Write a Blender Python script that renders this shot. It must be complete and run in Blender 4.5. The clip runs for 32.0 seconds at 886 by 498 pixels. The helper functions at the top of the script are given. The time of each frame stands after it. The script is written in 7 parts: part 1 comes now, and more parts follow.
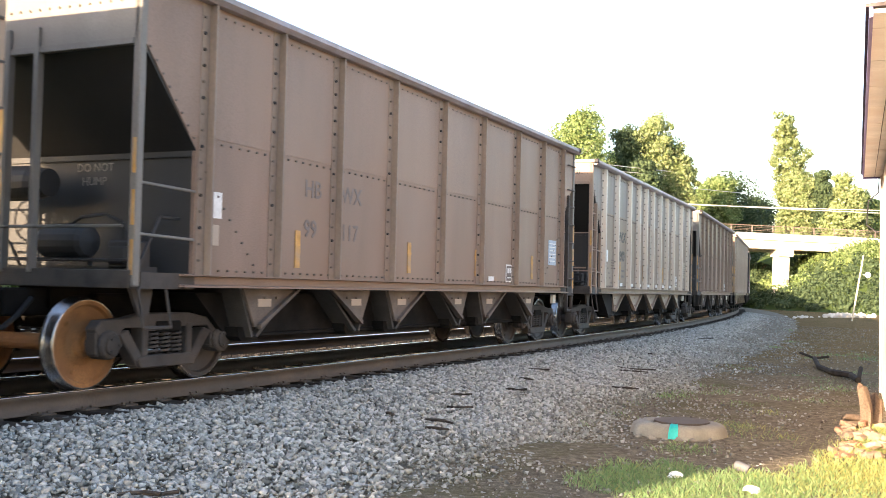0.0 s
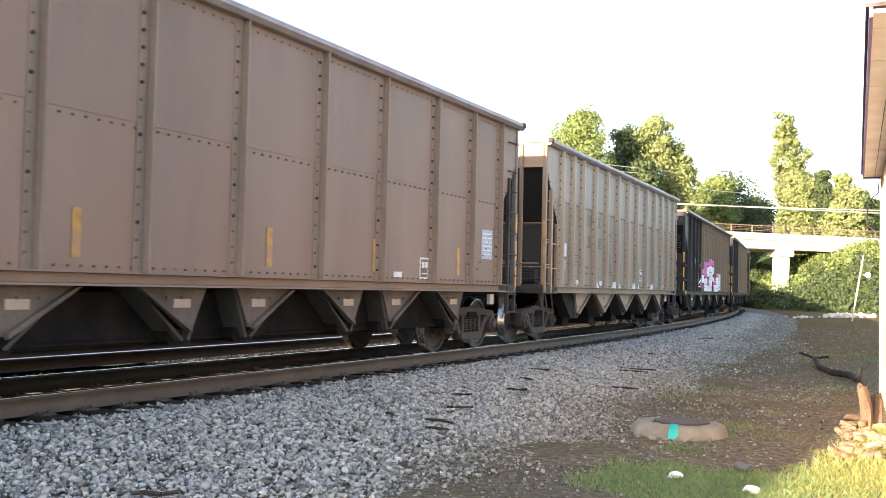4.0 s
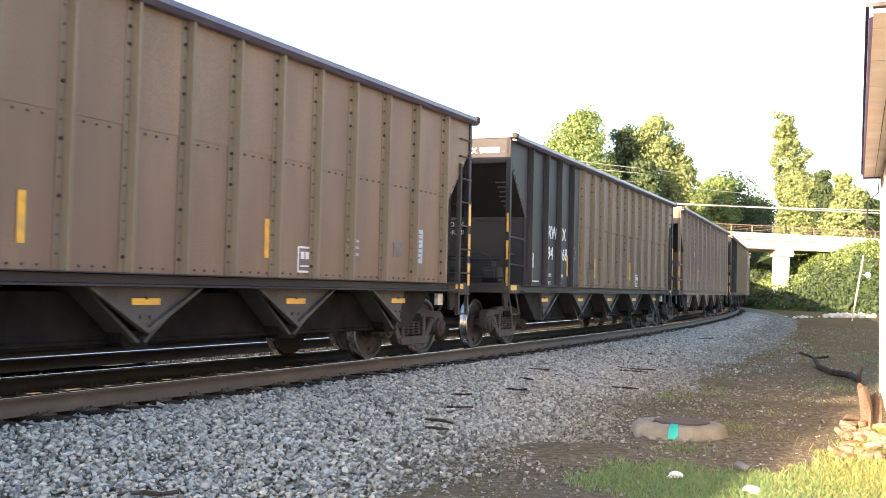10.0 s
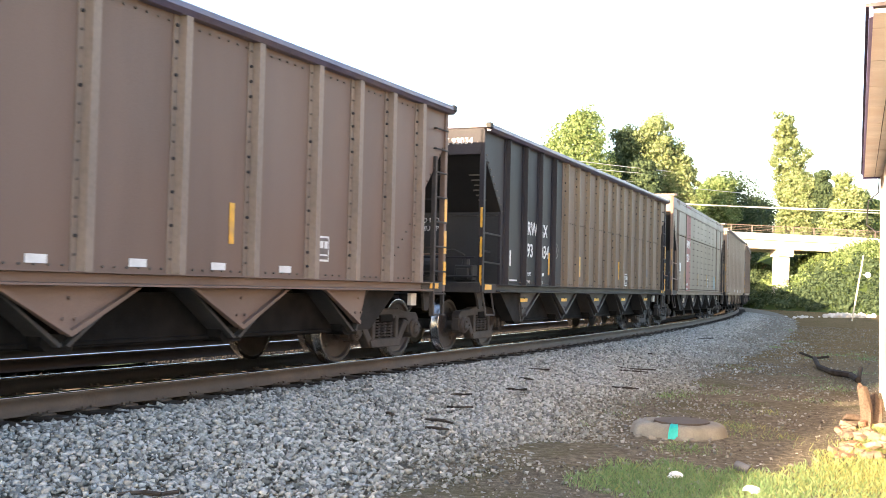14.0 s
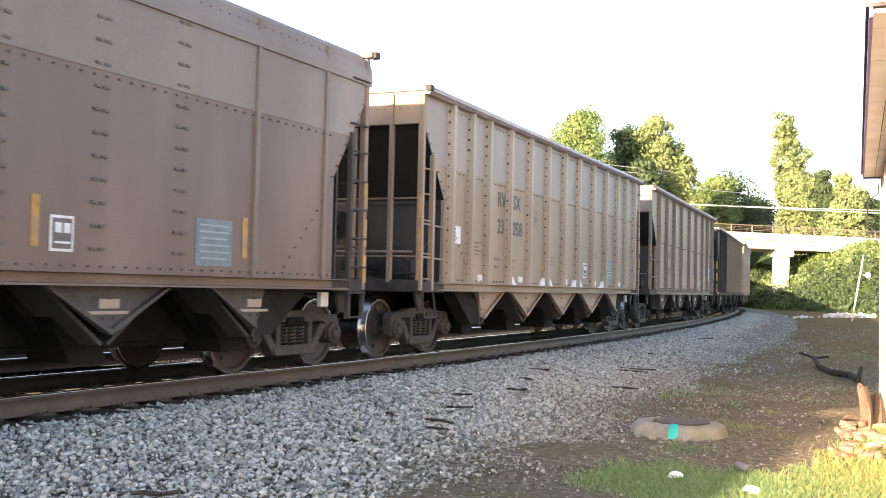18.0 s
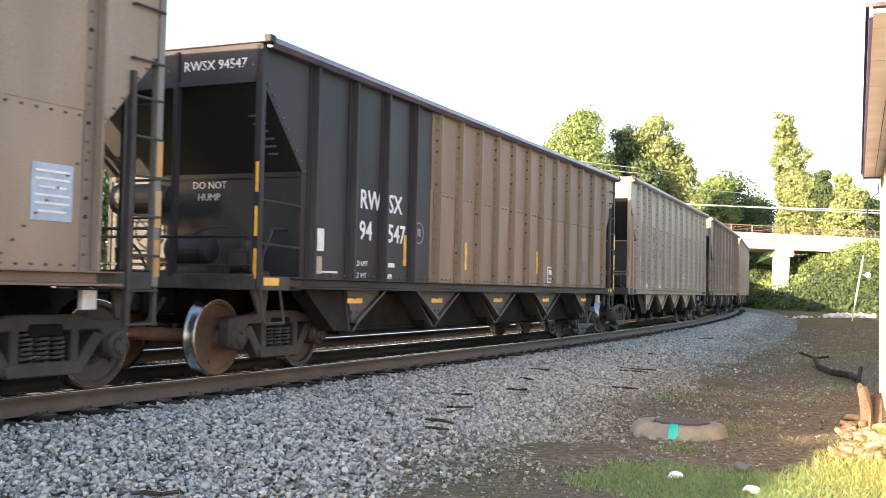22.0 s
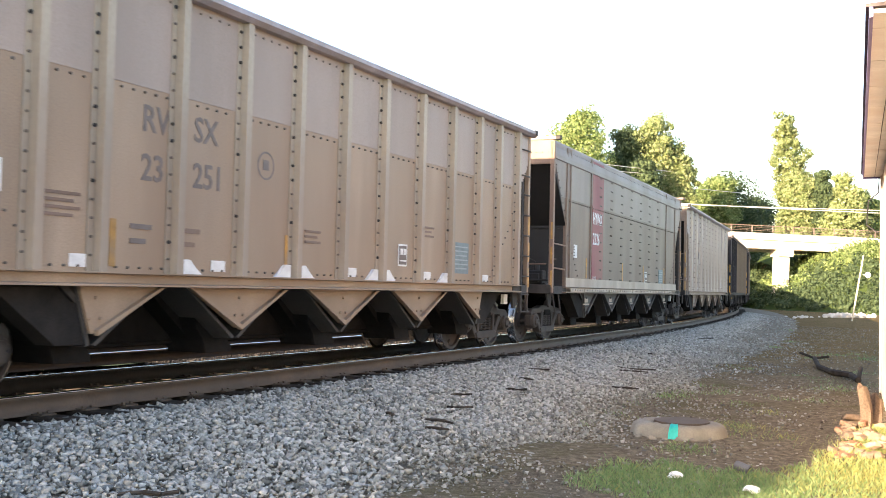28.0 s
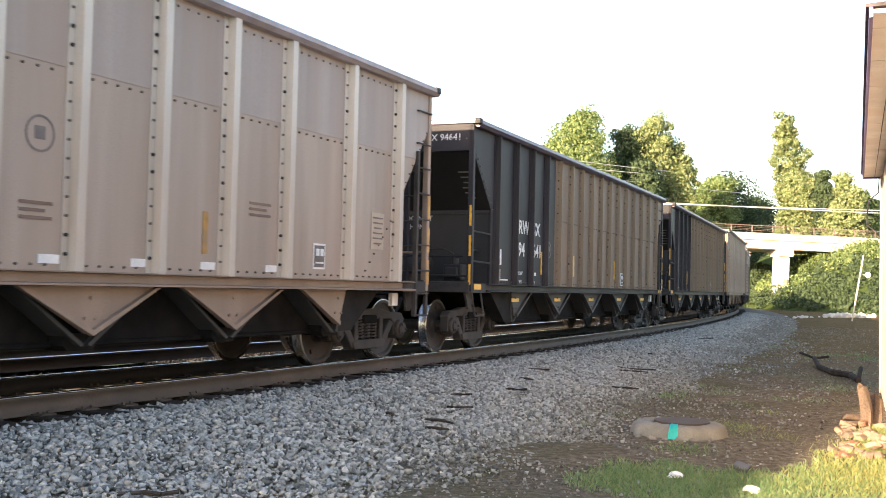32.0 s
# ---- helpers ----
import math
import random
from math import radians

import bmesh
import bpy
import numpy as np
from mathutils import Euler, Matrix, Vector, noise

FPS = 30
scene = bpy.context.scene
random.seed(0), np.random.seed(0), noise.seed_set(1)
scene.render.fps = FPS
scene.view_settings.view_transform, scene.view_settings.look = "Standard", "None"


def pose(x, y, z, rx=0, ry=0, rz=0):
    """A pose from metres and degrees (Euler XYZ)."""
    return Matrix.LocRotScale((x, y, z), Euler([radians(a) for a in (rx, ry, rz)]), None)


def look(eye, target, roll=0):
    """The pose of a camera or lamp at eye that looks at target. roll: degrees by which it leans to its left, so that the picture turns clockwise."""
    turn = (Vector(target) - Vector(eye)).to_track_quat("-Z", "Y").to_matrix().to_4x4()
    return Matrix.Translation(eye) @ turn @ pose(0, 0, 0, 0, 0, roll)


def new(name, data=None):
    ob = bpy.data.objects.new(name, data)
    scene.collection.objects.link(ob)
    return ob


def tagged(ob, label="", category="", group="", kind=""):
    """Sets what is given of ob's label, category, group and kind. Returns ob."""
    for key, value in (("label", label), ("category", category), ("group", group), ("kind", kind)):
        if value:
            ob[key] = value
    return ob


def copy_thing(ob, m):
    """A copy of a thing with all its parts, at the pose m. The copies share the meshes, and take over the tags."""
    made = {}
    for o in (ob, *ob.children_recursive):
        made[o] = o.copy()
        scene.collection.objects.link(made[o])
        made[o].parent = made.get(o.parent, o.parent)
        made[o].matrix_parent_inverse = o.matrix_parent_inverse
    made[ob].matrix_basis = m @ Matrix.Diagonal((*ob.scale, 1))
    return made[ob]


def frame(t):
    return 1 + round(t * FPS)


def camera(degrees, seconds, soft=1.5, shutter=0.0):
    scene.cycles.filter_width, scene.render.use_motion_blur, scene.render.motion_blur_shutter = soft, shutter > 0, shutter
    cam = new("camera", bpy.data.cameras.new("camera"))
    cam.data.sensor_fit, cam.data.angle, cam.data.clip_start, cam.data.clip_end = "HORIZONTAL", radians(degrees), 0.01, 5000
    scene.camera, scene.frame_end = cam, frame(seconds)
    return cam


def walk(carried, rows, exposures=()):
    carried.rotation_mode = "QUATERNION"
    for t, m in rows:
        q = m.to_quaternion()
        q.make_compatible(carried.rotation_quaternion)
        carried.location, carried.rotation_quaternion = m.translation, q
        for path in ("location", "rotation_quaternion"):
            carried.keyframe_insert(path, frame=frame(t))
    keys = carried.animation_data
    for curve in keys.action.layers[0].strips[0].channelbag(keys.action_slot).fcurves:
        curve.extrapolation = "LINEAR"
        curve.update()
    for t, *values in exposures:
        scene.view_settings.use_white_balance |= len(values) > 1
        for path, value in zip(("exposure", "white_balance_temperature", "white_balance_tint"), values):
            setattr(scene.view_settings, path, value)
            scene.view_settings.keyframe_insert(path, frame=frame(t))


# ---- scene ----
# The line of the near track: an arc between two straights. s runs along it away
# from the camera, u across it towards the camera, z up from the rail head.
TRACK_X0, TRACK_PHI = -9.646, 0.48309
ARCS = ((-330.0, 0.0), (-60.0, -0.00251), (45.0, -0.00215), (150.0, 0.0))


def track(s):
    """Place and heading (from +y towards +x) on the track's centre line."""
    x, y, a, at = TRACK_X0, 0.0, TRACK_PHI, 0.0

    def run(x, y, a, k, d):
        if abs(k) < 1e-9:
            return x + d * math.sin(a), y + d * math.cos(a), a
        b = a + k * d
        return x + (math.cos(a) - math.cos(b)) / k, y + (math.sin(b) - math.sin(a)) / k, b

    if s < 0:
        d = max(s, -60.0)
        x, y, a = run(x, y, a, ARCS[1][1], d)
        return run(x, y, a, 0.0, s - d)
    d = min(s, 45.0)
    x, y, a = run(x, y, a, ARCS[1][1], d)
    d2 = min(s, 150.0) - d
    x, y, a = run(x, y, a, ARCS[2][1], d2)
    return run(x, y, a, 0.0, s - d - d2)


def place(s, u, z=0.0):
    x, y, a = track(s)
    return Vector((x + u * math.cos(a), y - u * math.sin(a), z))


def travelled(t):
    """Metres that the train has run after t seconds."""
    return 8.428 * t + 0.00637 * t * t - 4.26e-5 * t ** 3


# ---- camera ----
cam = camera(46.45, 32.0, soft=0.9, shutter=0.12)
EYE, PITCH = (0.0, 0.0, 1.096), 0.03735
VIEW = look(EYE, (0.0, math.cos(PITCH), EYE[2] + math.sin(PITCH)), 1.279)
walk(cam, [(0.0, VIEW), (32.0, VIEW)], exposures=[(t, 2.3 + d, 6600.0, 17.0) for t, d in ((0.0, 0.0), (3.0, -0.04), (8.0, -0.04), (13.0, 0.09), (17.0, 0.05), (20.0, 0.0), (25.0, -0.05), (30.0, -0.03), (31.0, -0.10), (32.0, -0.32))])

# ---- sky and sun ----
SUN_WAY = Vector((-2.98, -3.19, 0.995)).normalized()
world = bpy.data.worlds.new("sky")
scene.world = world
world.use_nodes = True
wn = world.node_tree
sky = wn.nodes.new("ShaderNodeTexSky")
sky.sky_type, sky.sun_disc = "NISHITA", False
sky.sun_elevation = math.asin(SUN_WAY.z)
sky.sun_rotation = math.atan2(SUN_WAY.x, SUN_WAY.y)
sky.air_density, sky.dust_density, sky.ozone_density = 1.0, 1.6, 1.2
wn.links.new(sky.outputs[0], wn.nodes["Background"].inputs[0])
wn.nodes["Background"].inputs[1].default_value = 0.15
sun_data = bpy.data.lights.new("sun", "SUN")
sun_data.energy, sun_data.angle, sun_data.color = 5.0, radians(0.6), (1.0, 0.79, 0.52)
sun = new("sun", sun_data)
sun.matrix_world = look((0, 0, 60), Vector((0, 0, 60)) - SUN_WAY)


# ---- materials ----
def nodes_of(m):
    m.use_nodes = True
    return m.node_tree.nodes, m.node_tree.links, m.node_tree.nodes["Principled BSDF"]


def mat(name, base, rough=0.7, metal=0.0, vary=0.25, scale=3.0, stretch=(1, 1, 1), fine=40.0, bump=0.15,
        dust=None, dust_amount=0.5, jitter=0.0, depth=0.01, buckle=0.0, gloss=0.20):
    """Two scales of noise over a base colour, with optional dust of a second colour and relief."""
    if buckle:      # all car side colours are scaled down, green the most
        base = [c * q for c, q in zip(base, (0.935, 0.912, 0.952))]
        dust = [c * q for c, q in zip(dust, (0.895, 0.873, 0.915))] if dust else None
    m = bpy.data.materials.new(name)
    n, l, p = nodes_of(m)
    co = n.new("ShaderNodeTexCoord")
    mp = n.new("ShaderNodeMapping")
    mp.inputs["Scale"].default_value = stretch
    l.new(co.outputs["Object"], mp.inputs[0])
    big = n.new("ShaderNodeTexNoise")
    big.inputs["Scale"].default_value, big.inputs["Detail"].default_value = scale, 6
    small = n.new("ShaderNodeTexNoise")
    small.inputs["Scale"].default_value, small.inputs["Detail"].default_value = fine, 4
    l.new(mp.outputs[0], big.inputs[0])
    l.new(co.outputs["Object"], small.inputs[0])
    ramp = n.new("ShaderNodeValToRGB")
    lo = [c * (1 - vary) for c in base]
    hi = [min(1, c * (1 + vary)) for c in base]
    ramp.color_ramp.elements[0].position, ramp.color_ramp.elements[1].position = 0.32, 0.68
    ramp.color_ramp.elements[0].color, ramp.color_ramp.elements[1].color = (*lo, 1), (*hi, 1)
    l.new(big.outputs[0], ramp.inputs[0])
    col = ramp.outputs[0]
    mul = n.new("ShaderNodeMix")
    mul.data_type, mul.blend_type = "RGBA", "MULTIPLY"
    mul.inputs["Factor"].default_value = min(1.0, vary * 1.6)
    g = n.new("ShaderNodeValToRGB")
    g.color_ramp.elements[0].position, g.color_ramp.elements[1].position = 0.3, 0.6
    g.color_ramp.elements[0].color = (0.45, 0.45, 0.45, 1)
    l.new(small.outputs[0], g.inputs[0])
    l.new(col, mul.inputs["A"])
    l.new(g.outputs[0], mul.inputs["B"])
    col = mul.outputs["Result"]
    if dust:
        dn = n.new("ShaderNodeTexNoise")
        dn.inputs["Scale"].default_value, dn.inputs["Detail"].default_value = scale * 0.6, 5
        l.new(mp.outputs[0], dn.inputs[0])
        dr = n.new("ShaderNodeValToRGB")
        dr.color_ramp.elements[0].position, dr.color_ramp.elements[1].position = 0.5 - 0.3 * dust_amount, 0.85 - 0.3 * dust_amount
        l.new(dn.outputs[0], dr.inputs[0])
        mx = n.new("ShaderNodeMix")
        mx.data_type = "RGBA"
        l.new(dr.outputs[0], mx.inputs["Factor"])
        l.new(col, mx.inputs["A"])
        mx.inputs["B"].default_value = (*dust, 1)
        col = mx.outputs["Result"]
    if jitter:
        oi = n.new("ShaderNodeObjectInfo")
        hv = n.new("ShaderNodeHueSaturation")
        mr = n.new("ShaderNodeMapRange")
        mr.inputs["To Min"].default_value, mr.inputs["To Max"].default_value = 1 - jitter, 1 + jitter
        l.new(oi.outputs["Random"], mr.inputs["Value"])
        l.new(mr.outputs[0], hv.inputs["Value"])
        l.new(col, hv.inputs["Color"])
        col = hv.outputs[0]
    l.new(col, p.inputs["Base Color"])
    p.inputs["Roughness"].default_value, p.inputs["Metallic"].default_value = rough, metal
    if rough > 0.84:
        p.inputs["Specular IOR Level"].default_value = 0.12
    elif buckle and metal < 0.2:
        p.inputs["Specular IOR Level"].default_value, p.inputs["Roughness"].default_value, p.inputs["Metallic"].default_value = gloss, max(rough, 0.48), 0.0
    if bump:
        b = n.new("ShaderNodeBump")
        b.inputs["Strength"].default_value, b.inputs["Distance"].default_value = bump, depth
        l.new(small.outputs[0], b.inputs["Height"])
        l.new(b.outputs[0], p.inputs["Normal"])
        if buckle:      # thin sheet metal that has gone slightly wavy
            wave = n.new("ShaderNodeTexNoise")
            wave.inputs["Scale"].default_value, wave.inputs["Detail"].default_value = 0.8, 0.0
            stretch_out = n.new("ShaderNodeMapping")
            stretch_out.inputs["Scale"].default_value = (1.0, 1.5, 0.8)
            l.new(co.outputs["Object"], stretch_out.inputs[0])
            l.new(stretch_out.outputs[0], wave.inputs[0])
            c = n.new("ShaderNodeBump")
            c.inputs["Strength"].default_value, c.inputs["Distance"].default_value = 1.0, buckle
            l.new(wave.outputs[0], c.inputs["Height"])
            l.new(c.outputs[0], b.inputs["Normal"])
    return m


def island_mat(name, colours, rough=0.9, vary=0.35, translucent=0.0, bump=0.0):
    """One colour of a ramp for each loose piece of a mesh: gravel, leaves, blades."""
    m = bpy.data.materials.new(name)
    n, l, p = nodes_of(m)
    geo = n.new("ShaderNodeNewGeometry")
    ramp = n.new("ShaderNodeValToRGB")
    e = ramp.color_ramp.elements
    while len(e) < len(colours):
        e.new(0.5)
    for i, c in enumerate(colours):
        e[i].position = i / max(1, len(colours) - 1)
        e[i].color = (*c, 1)
    l.new(geo.outputs["Random Per Island"], ramp.inputs[0])
    no = n.new("ShaderNodeTexNoise")
    no.inputs["Scale"].default_value = 30
    co = n.new("ShaderNodeTexCoord")
    l.new(co.outputs["Object"], no.inputs[0])
    hv = n.new("ShaderNodeHueSaturation")
    mr = n.new("ShaderNodeMapRange")
    mr.inputs["To Min"].default_value, mr.inputs["To Max"].default_value = 1 - vary, 1 + vary
    l.new(no.outputs[0], mr.inputs["Value"])
    l.new(mr.outputs[0], hv.inputs["Value"])
    l.new(ramp.outputs[0], hv.inputs["Color"])
    l.new(hv.outputs[0], p.inputs["Base Color"])
    p.inputs["Roughness"].default_value = rough
    p.inputs["Specular IOR Level"].default_value = 0.25
    if translucent:
        t = n.new("ShaderNodeBsdfTranslucent")
        mix = n.new("ShaderNodeMixShader")
        mix.inputs[0].default_value = translucent
        l.new(hv.outputs[0], t.inputs[0])
        l.new(p.outputs[0], mix.inputs[1])
        l.new(t.outputs[0], mix.inputs[2])
        l.new(mix.outputs[0], n["Material Output"].inputs[0])
    return m


STREAK = (1.0, 1.0, 0.25)
